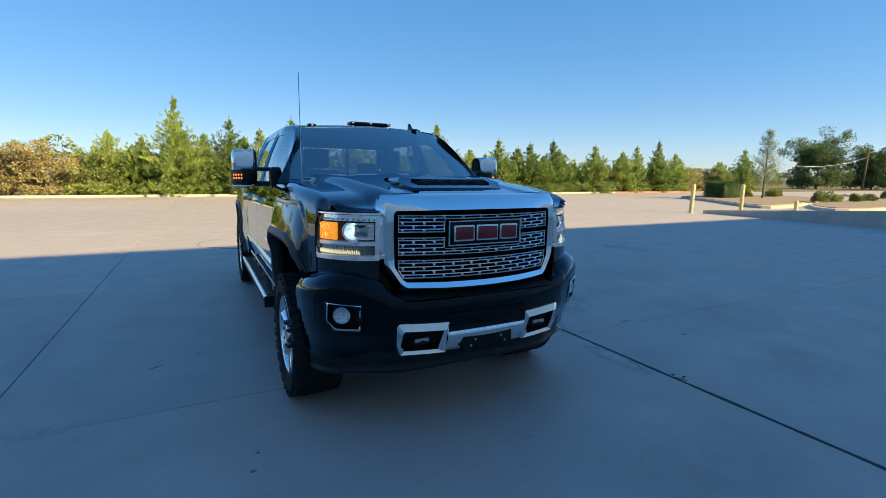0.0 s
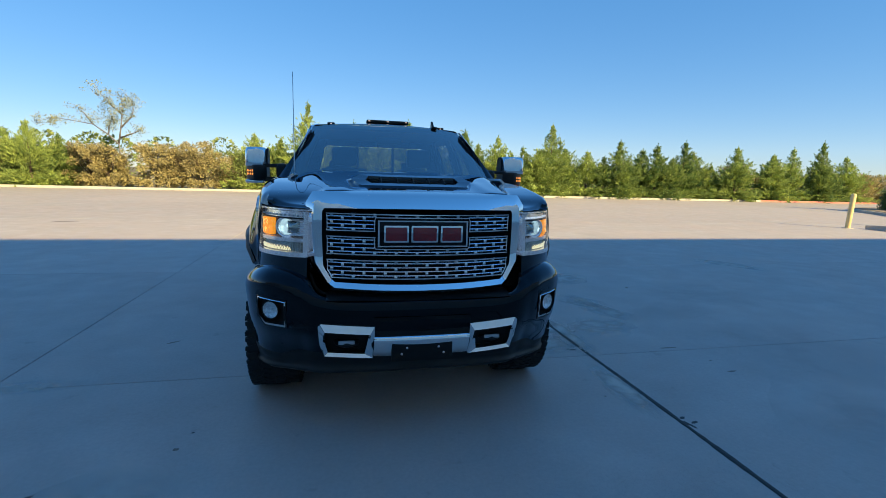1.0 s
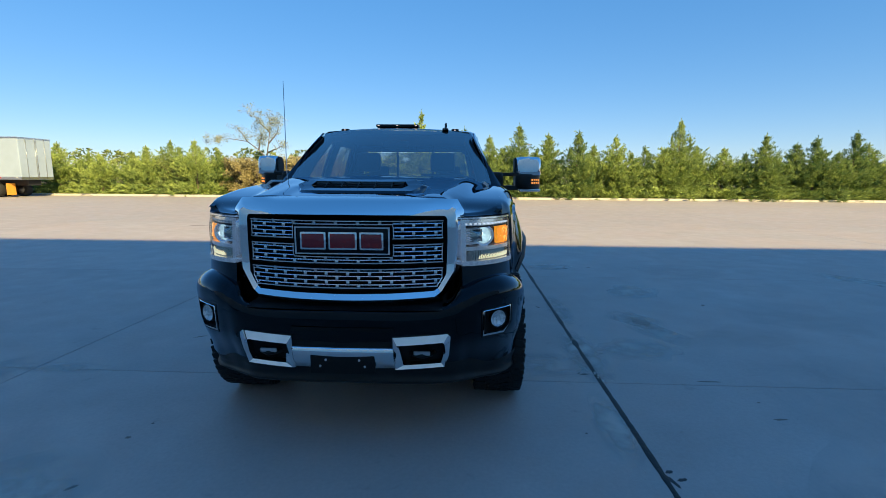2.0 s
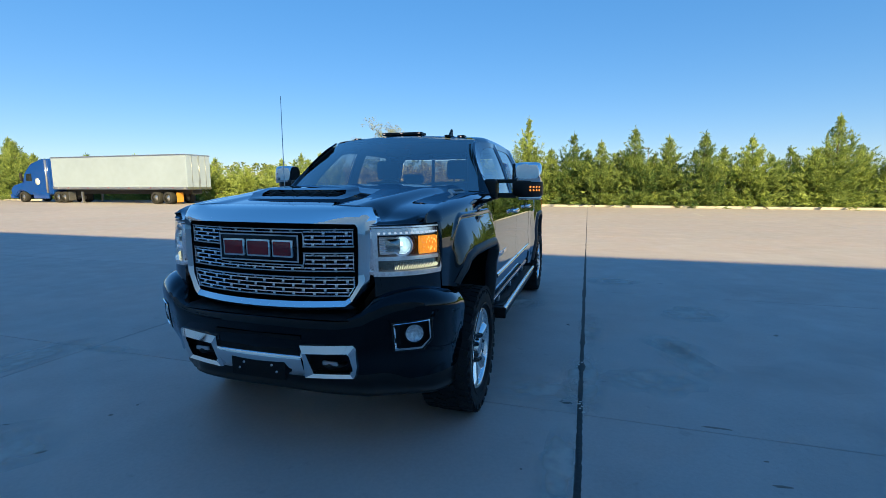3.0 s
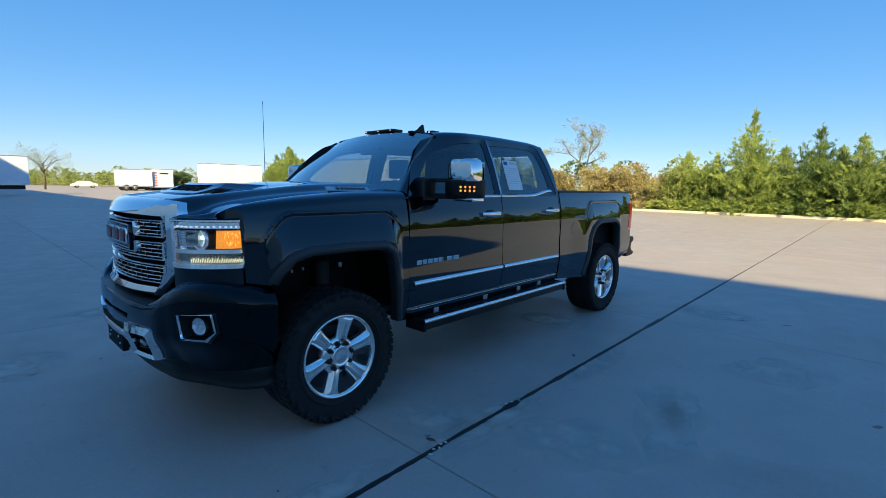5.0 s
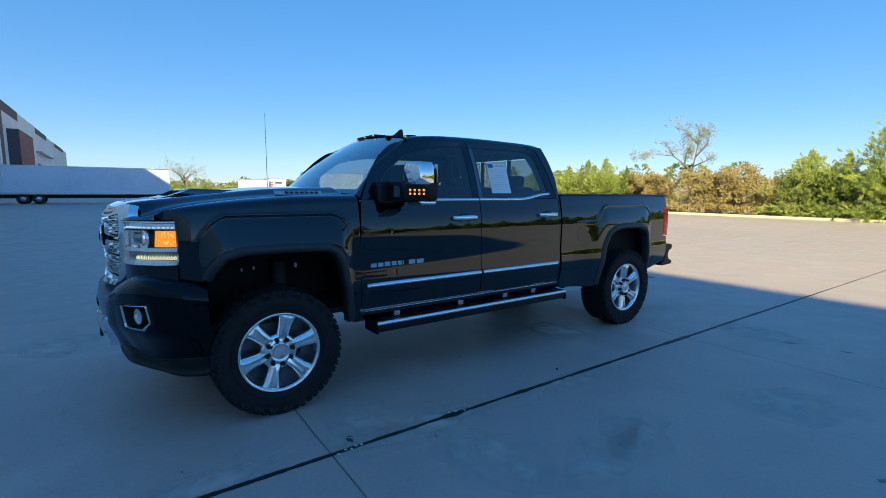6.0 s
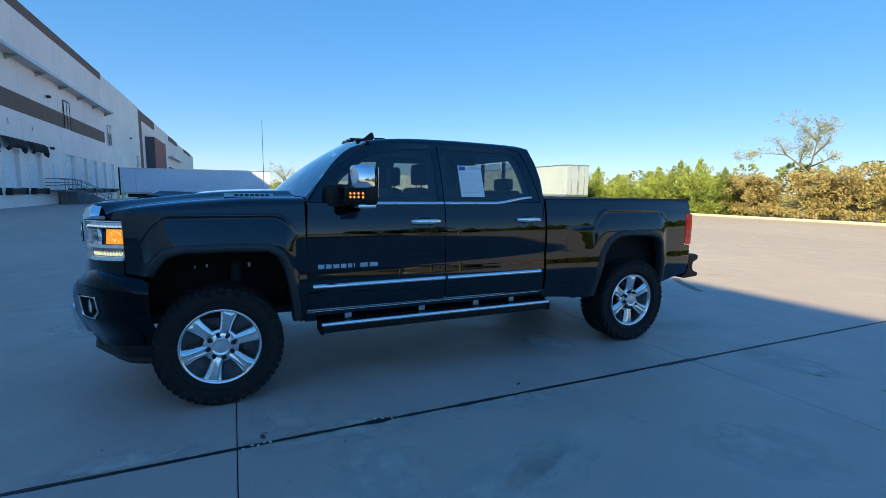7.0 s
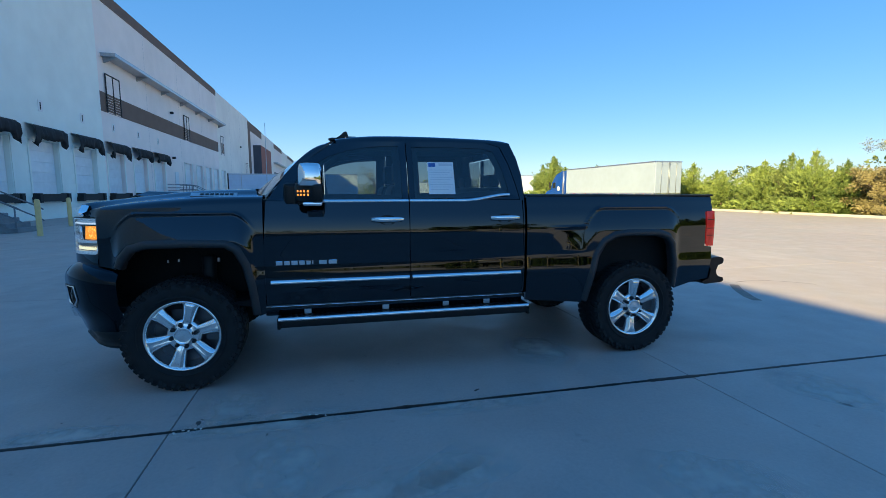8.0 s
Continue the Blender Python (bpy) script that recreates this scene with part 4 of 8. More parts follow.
bm = bmesh.new()
lathe(bm, [(27.73, 0.01), (27.73, 0.3), (27.75, 0.3)], 24, "y", (-48.2, 0, 1.9))
part("door_emblem", bm, M_WHITE, tractor, "round white door emblem")
part("exhaust_stack", tube(bmesh.new(), [(-46.9, 27.7, 0.9), (-46.9, 27.7, 3.9)], 0.09, 10), M_ALU, tractor, "chrome exhaust stack")
part("mirror", boxes(((-49.95, 27.35, 2.0), (-49.8, 27.55, 2.7), 0.03, 1)), M_DARK, tractor)
part("bumper", boxes(((-52.1, 27.75, 0.35), (-51.6, 30.0, 0.75), 0.06, 2)), M_CABBLUE, tractor)
part("frame", boxes(((-51.0, 28.4, 0.6), (-43.8, 29.3, 0.95))), M_DARK, tractor, smooth=False)
for x in (-50.4, -45.7, -44.9):
    for y in (27.95, 29.8):
        wheel_far(tractor, x, y, 0.5, 0.4 if x < -50 else 0.55, "y")

dock_tr = box_trailer("dock_trailer", "white box trailer parked before the docks", (-60.6, -11.2), (-58.0, 4.5, 3.85), 0.95, (-8.3, -7.1), along="y", skin=M_TRAILERW)
part("side_seam", boxes(((-57.99, -9.75, 1.15), (-57.975, -9.7, 3.7))), M_ALU, dock_tr, smooth=False)
part("rear_frame", boxes(((-60.62, -11.34, 0.8), (-57.98, -11.21, 3.87))), M_DARK, dock_tr, "dark rear door frame", smooth=False)
# trailers and vans far down the yard
box_trailer("far_trailer", "white box trailer parked far down the yard", (-86.6, 17.6), (-84.0, 22.3, 3.4), 0.6, (18.6, 19.8), along="y", skin=M_TRAILERW)
vt = box_trailer("far_van_body", "white box van body with red stripes at its back", (-92.0, 22.7), (-84.4, 25.5, 3.6), 0.45, (-86.2, -90.0), skin=M_TRAILERW)
for k in range(6):
    part("stripe", boxes(((-84.395, 22.75, 0.8 + 0.4 * k), (-84.38, 23.1, 1.0 + 0.4 * k))), M_REDINK, vt, smooth=False)
part("sign_bar", boxes(((-84.395, 23.5, 2.7), (-84.38, 24.8, 2.95))), M_DARK, vt, smooth=False)
box_trailer("far_trailer", "plain white box trailer parked by the kerb", (-88.0, 30.7), (-85.4, 41.6, 4.9), 1.0, (33.4, 34.7), along="y", skin=M_TRAILERW)
broadleaf(131, 3.6, 2.0, M_OAK, (-87.5, 28.0, 0), "round green bush between the trailers", "round_bush", 0.1, 1.3, 0.16, limbs=8, clumps=80, cat="bush")
broadleaf(132, 6.5, 3.5, M_PALE, (-95, 10, 0), "bare-topped tree behind the dock trailer", "bare_tree", 0.5, 0.3, 0.14, limbs=10, clumps=70)
car = thing("white_car", "small white car parked far down the yard", "car", loc=(-118, 19, 0))
bm = bmesh.new()
prism(bm, [(-2.2, 0.3), (-2.2, 0.75), (-1.5, 0.9), (-0.9, 1.4), (0.7, 1.42), (1.5, 0.95), (2.2, 0.85), (2.25, 0.3)], -0.85, 0.85, "x")
bmesh.ops.bevel(bm, geom=bm.edges[:], offset=0.06, segments=2, affect="EDGES")
part("body", bm, M_WHITE, car)
for y in (-1.35, 1.35):
    for x in (-0.75, 0.75):
        wheel_far(car, x, y, 0.32, 0.2, "x")
lamp = thing("yard_lamp", "tall thin yard lamp pole behind the trees", "lamp", loc=(6.35, 39.5, 0))
part("pole", tube(bmesh.new(), [(0, 0, 0), (0, 0, 4.45)], [0.06, 0.04], 8), M_STEEL, lamp)
part("head", boxes(((-0.42, -0.12, 4.45), (0.12, 0.12, 4.56), 0.03, 1)), M_STEEL, lamp)


# ---- the pickup ----
M_PAINT = lacquer("black_car_paint", (0.001, 0.001, 0.0014), 0.064, 3.1)
M_BUMPER = lacquer("black_bumper_paint", (0.001, 0.001, 0.0014), 0.024, 3.2)
M_CHROME = mat("chrome", (0.84, 0.86, 0.89), 0.05, 1.0)
M_MESH = mat("satin_chrome_mesh", (0.6, 0.62, 0.65), 0.16, 1.0, var=0.08, scale=30)
M_SATIN = mat("satin_black_plastic", (0.006, 0.006, 0.0065), 0.4, spec=0.35, var=0.1, scale=30, bump=0.05, bscale=200)
M_MATTE = mat("matte_black_plastic", (0.007, 0.007, 0.0075), 0.7, spec=0.25, var=0.15, scale=25, bump=0.15, bscale=150)
M_FLARE = mat("grained_arch_trim", (0.026, 0.027, 0.03), 0.42, spec=0.45, var=0.12, scale=25, bump=0.12, bscale=180)
M_TYRE = mat("tyre_rubber", (0.011, 0.011, 0.012), 0.7, spec=0.35, var=0.25, scale=14, bump=0.2, bscale=90)
M_RIM = mat("polished_alloy", (0.93, 0.94, 0.95), 0.17, 1.0, var=0.05, scale=10)
M_RIMDK = mat("shadowed_alloy", (0.12, 0.125, 0.14), 0.45, 0.8, var=0.2, scale=8)
M_BARREL = mat("inner_barrel_alloy", (0.6, 0.61, 0.63), 0.32, 0.95, var=0.1, scale=8)
M_INT = mat("dark_leather_trim", (0.012, 0.011, 0.011), 0.55, var=0.15, scale=12)
M_GLASS = glass("windscreen_glass", (0.74, 0.79, 0.79), 0.31)
M_TINT = glass("tinted_side_glass", (0.42, 0.47, 0.48), 0.075)
M_LENS = glass("clear_lamp_lens", (0.95, 0.96, 0.97), 0.015, 5.0)
M_AMBER = mat("lit_amber_lens", (0.75, 0.2, 0.015), 0.12, emit=(1.0, 0.34, 0.012), estr=0.46, var=0.55, scale=45, bump=0.5, bscale=70)
M_AMBERLED = mat("amber_led", (1, 0.4, 0.05), 0.3, emit=(1.0, 0.26, 0.02), estr=0.85)
M_BOWL = mat("lit_silver_bowl", (0.62, 0.7, 0.66), 0.22, 0.7, emit=(0.8, 0.95, 0.85), estr=0.2, var=0.6, scale=55, bump=0.5, bscale=45)
M_FOGBOWL = mat("silver_fog_bowl", (0.75, 0.77, 0.8), 0.3, 0.85, var=0.35, scale=70, bump=0.4, bscale=60)
M_REFL = mat("smoky_fluted_reflector", (0.42, 0.41, 0.37), 0.22, 0.9, var=0.2, scale=50)
M_GLOW = mat("lamp_glow", (0.9, 0.95, 0.9), 0.1, emit=(0.9, 1.0, 0.88), estr=0.95)
M_DRL = mat("daytime_led", (0.9, 0.85, 0.6), 0.2, emit=(1.0, 0.8, 0.36), estr=0.42)
# faint glow put in for lamp light falling on the silvered strips and blades
M_LAMPIN = mat("glowing_silvered_reflector", (0.8, 0.82, 0.84), 0.16, 0.9, emit=(0.9, 0.95, 1.0), estr=0.025, var=0.08, scale=40)
M_MARKER = mat("roof_marker_glow", (0.9, 0.7, 0.5), 0.2, emit=(1.0, 0.6, 0.35), estr=0.5)
M_GUIDELIT = mat("lit_light_guide", (0.8, 0.82, 0.8), 0.15, emit=(1.0, 1.0, 0.92), estr=0.28, var=0.2, scale=60)
M_GUIDE = mat("clear_light_guide", (0.62, 0.66, 0.66), 0.12, 0.35, var=0.2, scale=60)
M_AMBERBULB = mat("amber_bulb_glow", (1, 0.5, 0.1), 0.3, emit=(1.0, 0.45, 0.05), estr=0.7)
M_REDLENS = mat("red_lamp_lens", (0.5, 0.012, 0.01), 0.1, coat=0.4, spec=0.3, emit=(1, 0.03, 0.02), estr=0.09, var=0.35, scale=22, bump=0.25, bscale=60)
M_REDDARK = mat("dark_red_rib", (0.12, 0.006, 0.006), 0.2)
M_BADGE = mat("badge_red", (0.2, 0.012, 0.018), 0.25, coat=0.4)
M_BOLT = mat("dark_lug_nut", (0.012, 0.012, 0.014), 0.3, 0.3)
M_PAPER = mat("paper_sheet", (0.82, 0.83, 0.85), 0.8)
M_INK = mat("grey_print", (0.62, 0.65, 0.7), 0.8)

truck = thing("pickup_truck", "black lifted crew-cab pickup with chrome grille on concrete", "pickup truck")



def sub(name, label, parent, loc=(0, 0, 0)):
    """A part with pieces of its own: an Empty under the truck."""
    o = new(name)
    o.empty_display_size = 0.1
    o.location = loc
    o.parent = parent
    return tagged(o, label)


PROF = [(0.38, 0.955), (0.5, 0.972), (0.62, 0.987), (0.74, 1.004), (0.80, 1.0095), (0.84, 1.0085), (0.93, 1.0015), (0.98, 1.0), (1.1, 1.0022), (1.2, 1.003), (1.3, 0.994), (1.38, 0.979), (1.46, 0.962), (1.6, 0.917), (1.75, 0.862), (1.9, 0.792), (2.0, 0.745)]
ARCH_F = [(-0.44, 0.97), (-0.405, 1.04), (-0.33, 1.125), (-0.21, 1.16), (0.07, 1.165), (0.35, 1.155), (0.44, 1.10), (0.50, 0.97), (0.535, 0.8), (0.56, 0.56)]
ARCH_R = [(3.36, 0.52), (3.40, 0.72), (3.455, 0.95), (3.54, 1.09), (3.66, 1.15), (3.80, 1.165), (4.14, 1.16), (4.26, 1.12), (4.33, 1.03), (4.365, 0.87), (4.375, 0.60)]


def body_x(y, z):
    x = spline(PROF, z)
    # the cab narrows towards the windscreen pillars
    x -= 0.37 * max(0.0, 1.5 - max(y, 0.62)) * max(0.0, z - 1.45)
    if y < 0.1:
        x -= 0.085 * min(1.4, (0.1 - y) / 0.68) ** 2
    if y > 3.7:
        x -= 0.03 * min(1.2, (y - 3.7) / 1.1) ** 2
    # blistered wheel arches
    for y0, y1, zt in ((-0.44, 0.545, 1.375), (3.385, 4.40, 1.385)):
        zt -= 0.17 * min(1.0, max(0.0, (y0 + 0.17 - y) / 0.19)) ** 2 + 0.17 * min(1.0, max(0.0, (y - y1 + 0.17) / 0.19)) ** 2
        d = zt - z
        k = 0.0
        wide = 0.10 if y0 < 1 else 0.48
        out = 0.012 * smooth01(d / 0.010) - 0.010 * smooth01((d - 0.010) / 0.03) + (0.046 if y0 < 1 else 0.022) * min(1.0, max(0.0, (d - 0.034) / 0.19))
        x += out * smooth01((y - y0 - k + wide - 0.06) / wide) * (1 - smooth01((y - y1 + k + 0.10) / 0.11))
    return x


def shoulder(y):
    return spline([(-0.75, 1.30), (-0.6, 1.335), (-0.2, 1.385), (0.2, 1.415), (0.65, 1.43)], y)


def side_map(s):
    return lambda u, v: Vector((s * body_x(u, v), u, v))


# where the bonnet meets the wings: height and half width along the truck
def shut_z(y):
    return spline([(-0.80, 1.338), (-0.74, 1.344), (-0.683, 1.357), (-0.6, 1.392), (-0.5, 1.417), (-0.25, 1.452), (0.0, 1.474), (0.2, 1.486), (0.65, 1.490)], y)


def shut_x(y):
    return spline([(-0.75, 0.842), (-0.683, 0.851), (-0.6, 0.852), (-0.3, 0.850), (0.2, 0.858), (0.65, 0.872)], y)


HPLAN = [(0.632, -0.805), (0.70, -0.787), (0.765, -0.753), (0.825, -0.705), (0.873, -0.65), (0.906, -0.597), (0.925, -0.547)]
WING_TOP = 0.2


def lamp_x(y):
    """Half width of the headlamp's outer face at its top edge."""
    return spline([(-0.68, 0.80), (-0.662, 0.814), (-0.612, 0.862), (-0.564, 0.895), (-0.518, 0.914)], y)


def fender_map(s):
    """Side of the wing up to its shoulder, then a rounded top that runs in to the bonnet."""
    def f(u, v):
        zt = shoulder(u)
        t = min(1.0, max(0.0, (v - zt) / WING_TOP))
        if v < zt - 1e-5 and u > -0.56:
            return Vector((s * body_x(u, v), u, v))
        k = smooth01((u + 0.585) / 0.06)
        p0 = Vector((lamp_x(u), 1.334)).lerp(Vector((body_x(u, zt), zt)), k)
        p2 = Vector((shut_x(u) + 0.002, shut_z(u)))
        p1 = Vector((p0.x - 0.012, p2.y - 0.002)) if p0.x > p2.x else p2
        q = p0.lerp(p1, t).lerp(p1.lerp(p2, t), t)
        return Vector((s * q.x, u, q.y))
    return f


def panel(name, outline, fmap, material, parent, step=(0.04, 0.03), depth=0.03, s=1, label=""):
    """Sheet panel: an outline cut into a grid, laid on the body's surface, its rim turned inwards."""
    bm = bmesh.new()
    bm.faces.new([bm.verts.new((u, v, 0)) for u, v in outline])
    for ax in (0, 1):
        lo, hi = min(p[ax] for p in outline), max(p[ax] for p in outline)
        n = max(1, int((hi - lo) / step[ax]))
        for k in range(1, n):
            co, no = [0, 0, 0], [0, 0, 0]
            co[ax], no[ax] = lo + (hi - lo) * k / n, 1
            bmesh.ops.bisect_plane(bm, geom=bm.verts[:] + bm.edges[:] + bm.faces[:], dist=1e-6, plane_co=co, plane_no=no)
    for v in bm.verts:
        v.co = fmap(v.co.x, v.co.y)
    orient(bm, (s, 0, 0.3))
    if depth:
        bnd = [e for e in bm.edges if len(e.link_faces) == 1]
        twin = {}
        for e in bnd:
            for v in e.verts:
                if v not in twin:
                    d = Vector((-s, 0, 0)) if s else Vector((0, 0, -1))
                    twin[v] = bm.verts.new(v.co + d * depth)
        for e in bnd:
            a, b = e.verts
            bm.faces.new((a, b, twin[b], twin[a]))
    return part(name, bm, material, parent, label, sharp=0.7)


def ring(bm, outer, inner, fo, fi=None):
    """Band between two outlines of one length."""
    fi = fi or fo
    a, b = [bm.verts.new(fo(*p)) for p in outer], [bm.verts.new(fi(*p)) for p in inner]
    n = len(a)
    for k in range(n):
        bm.faces.new((a[k], a[(k + 1) % n], b[(k + 1) % n], b[k]))


def dense(pts, k=4, closed=True):
    out = []
    n = len(pts)
    for i in range(n if closed else n - 1):
        p, q = pts[i], pts[(i + 1) % n]
        out += [tuple(a + (b - a) * j / k for a, b in zip(p, q)) for j in range(k)]
    if not closed:
        out.append(pts[-1])
    return out


# windows: outline of the glass and of the frame round it
WIN_F = [(0.755, 1.465), (0.86, 1.61), (0.98, 1.73), (1.12, 1.815), (1.27, 1.863), (1.45, 1.897), (1.70, 1.910), (1.705, 1.7), (1.71, 1.458), (1.2, 1.46)]
FRM_F = [(0.64, 1.452), (0.76, 1.64), (0.90, 1.80), (1.03, 1.895), (1.2, 1.925), (1.45, 1.942), (1.757, 1.948), (1.757, 1.7), (1.757, 1.452), (1.2, 1.452)]
WIN_R = [(1.815, 1.46), (1.815, 1.7), (1.815, 1.902), (2.2, 1.906), (2.46, 1.898), (2.545, 1.875), (2.60, 1.75), (2.645, 1.57), (2.655, 1.50), (2.2, 1.465)]
FRM_R = [(1.765, 1.452), (1.765, 1.7), (1.765, 1.948), (2.2, 1.952), (2.5, 1.945), (2.61, 1.915), (2.67, 1.76), (2.72, 1.57), (2.745, 1.452), (2.2, 1.452)]


def door(name, s, y0, y1, win, frm, hy, label):
    d = sub(name, label, truck)
    low = [(y0, 0.63), (y1, 0.625), (y1 + (0.008 if y1 > 2 else 0), 1.0), (y1, 1.448), (y0 + 0.02 * (y0 < 1), 1.448), (y0 - 0.004, 1.1)]
    panel("door_skin", low, side_map(s), M_PAINT, d, s=s)
    bm = bmesh.new()
    ring(bm, dense(frm), dense(win), lambda u, v: Vector((s * (body_x(u, v) - 0.004), u, v)), lambda u, v: Vector((s * (body_x(u, v) - 0.02), u, v)))
    part("window_frame", bm, M_PAINT, d, sharp=0.9)
    mid = Vector((sum(p[0] for p in win) / len(win), sum(p[1] for p in win) / len(win)))
    inner = [(mid.x + (u - mid.x) * 0.88, mid.y + (v - mid.y) * 0.84) for u, v in win]
    bm = bmesh.new()
    ring(bm, dense(frm), dense(inner), lambda u, v: Vector((s * (body_x(u, v) - 0.035), u, v)), lambda u, v: Vector((s * (body_x(u, v) - 0.075), u, v)))
    part("inner_trim", bm, M_INT, d, sharp=0.9)
    w = panel("window_pane", win, lambda u, v: Vector((s * (body_x(u, v) - 0.024), u, v)), M_TINT, d, (0.12, 0.09), 0, s, "dark tinted glass")
    w.visible_shadow = False
    # chrome strip along the sill
    a, b = win[0][0] - 0.02 if y0 > 1 else 0.95, win[-2][0] if y0 > 1 else 1.755
    a = y0 if y0 > 1 else a
    bm = bmesh.new()
    n = 16
    rows = []
    for k in range(n + 1):
        y = a + (b - a) * k / n
        z = 1.445 + (0.05 * smooth01((y - 2.25) / 0.4) if y0 > 1 else 0)
        x = body_x(y, z)
        rows.append([(s * (x - 0.005), y, z - 0.013), (s * (x + 0.008), y, z - 0.008), (s * (x + 0.004), y, z + 0.008), (s * (x - 0.012), y, z + 0.014)])
    loft(bm, rows)
    part("sill_strip", bm, M_CHROME, d, "chrome sill strip")
    # lower moulding
    bm = bmesh.new()
    rows = []
    a, b = (0.65, 1.75) if y0 < 1 else (1.775, 2.745)
    for k in range(13):
        y = a + (b - a) * k / 12
        x = body_x(y, 0.81)
        rows.append([(s * (x - 0.01), y, 0.792), (s * (x + 0.014), y, 0.796), (s * (x + 0.019), y, 0.806), (s * (x + 0.012), y, 0.824), (s * (x - 0.01), y, 0.83)])
    loft(bm, rows)
    for row in (rows[0], rows[-1]):
        bm.faces.new([bm.verts.new(p) for p in row])
    part("moulding", bm, M_CHROME, d, "chrome lower door moulding", sharp=0.4)
    # handle: dished recess, bar on two feet
    x = body_x(hy, 1.295)
    bm = bmesh.new()
    lathe(bm, [(0.0, 0.001), (0.002, 0.62), (0.004, 0.8), (0.001, 1.0)], 28, "x")
    for v in bm.verts:
        v.co = Vector((s * (x + 0.001 + v.co.x), hy + v.co.y * 0.075, 1.285 + v.co.z * 0.045))
    part("handle_dish", bm, M_SATIN, d)
    bm = bmesh.new()
    rows = []
    for k in range(13):
        u = -1 + k / 6
        out = 0.034 * (1 - u ** 4) + 0.006
        h = 0.021 * (1 - 0.25 * u ** 2)
        rows.append([(s * (x + out + q[0]), hy + 0.132 * u, 1.295 + q[1] * h) for q in ((0.012, 1), (0.017, 0.5), (0.018, -0.4), (0.012, -1), (-0.004, -0.9), (-0.004, 0.9))])
    loft(bm, rows, True)
    for row in (rows[0], rows[-1]):
        bm.faces.new([bm.verts.new(p) for p in row])
    part("handle", bm, M_CHROME, d, "chrome door handle")
    return d


for s, side_name in ((1, "driver"), (-1, "passenger")):
    door("front_door", s, 0.612, 1.757, WIN_F, FRM_F, 1.575, "black front door with tinted window and chrome handle")
    door("rear_door", s, 1.766, 2.765, WIN_R, FRM_R, 2.595, "black rear door with tinted window and chrome handle")
    # front wing
    arch_cut = [(y * 0.985 + 0.001, z - 0.02) for y, z in ARCH_F]
    wing = [(-0.565, 1.345), (-0.585, 1.05), (-0.60, 0.985)] + arch_cut + [(0.605, 0.56), (0.608, 1.0)] + [(y, shoulder(y) + WING_TOP) for y in (0.605, 0.4, 0.2, 0.0, -0.2, -0.4, -0.55, -0.665)] + [(-0.665, shoulder(-0.665))]
    panel("front_wing", wing, fender_map(s), M_PAINT, truck, (0.011, 0.0065), 0.03, s, "glossy black front wing with blistered arch")
    # bed side
    cut = [(y, z - 0.02) for y, z in ARCH_R]
    bed = [(2.808, 0.55)] + cut + [(4.60, 0.64), (4.76, 0.66), (4.785, 0.9), (4.785, 0.975), (4.70, 0.985), (4.69, 1.32), (4.775, 1.33), (4.77, 1.47), (2.808, 1.475)]
    panel("bed_side", bed, side_map(s), M_PAINT, truck, (0.018, 0.009), 0.03, s, "glossy black bed side with blistered arch")
    # arch trims
    for arch in (ARCH_F, ARCH_R):
        pts = dense(arch, 4, False)
        cy = 0.06 if arch is ARCH_F else 3.87
        rows = []
        for k, (y, z) in enumerate(pts):
            a, b = pts[max(k - 1, 0)], pts[min(k + 1, len(pts) - 1)]
            t = Vector((b[0] - a[0], b[1] - a[1])).normalized()
            n = Vector((t.y, -t.x))
            if n.dot(Vector((cy - y, 0.5 - z))) < 0:
                n = -n
            x = body_x(y, z)
            row = []
            for d, o in ((-0.006, 0.0), (0.004, 0.014), (0.02, 0.023), (0.042, 0.023), (0.056, 0.01), (0.058, -0.06)):
                row.append((s * (x + o), y + n.x * d, z + n.y * d))
            rows.append(row)
        bm = bmesh.new()
        loft(bm, rows)
        part("arch_trim", bm, M_FLARE, truck, "grained dark plastic arch trim", sharp=0.9)
        # inner liner
        bm = bmesh.new()
        rows = [[(s * (body_x(y, z) - 0.05), y, z - 0.015), (s * 0.55, y * 0.995 + cy * 0.005, z + 0.03), (s * 0.42, y, z - 0.1)] for y, z in pts]
        loft(bm, rows)
        part("arch_liner", bm, M_MATTE, truck)
    # rocker under the doors
    bm = bmesh.new()
    rows = []
    for k in range(9):
        y = 0.60 + 2.17 * k / 8
        rows.append([(s * 0.985, y, 0.622), (s * 0.992, y, 0.60), (s * 0.975, y, 0.54), (s * 0.90, y, 0.515), (s * 0.8, y, 0.515)])
    loft(bm, rows)
    part("rocker_panel", bm, M_PAINT, truck)
    bm = bmesh.new()
    rows = [[(s * 0.9905, y, 0.609), (s * 0.993, y, 0.611), (s * 0.9905, y, 0.613)] for y in (0.64, 1.3, 2.0, 2.74)]
    loft(bm, rows)
    part("rocker_strip", bm, M_CHROME, truck)
    # rear quarter pillar of the cab
    panel("rear_pillar", [(2.5, 1.95), (2.615, 1.918), (2.675, 1.76), (2.725, 1.57), (2.75, 1.448), (2.775, 1.448), (2.775, 1.0), (2.768, 0.63), (2.783, 0.63), (2.787, 1.2), (2.786, 1.46), (2.785, 1.65), (2.755, 1.82), (2.71, 1.95)], side_map(s), M_PAINT, truck, (0.04, 0.04), 0.05, s)
    # windscreen pillar
    bm = bmesh.new()
    rows = []
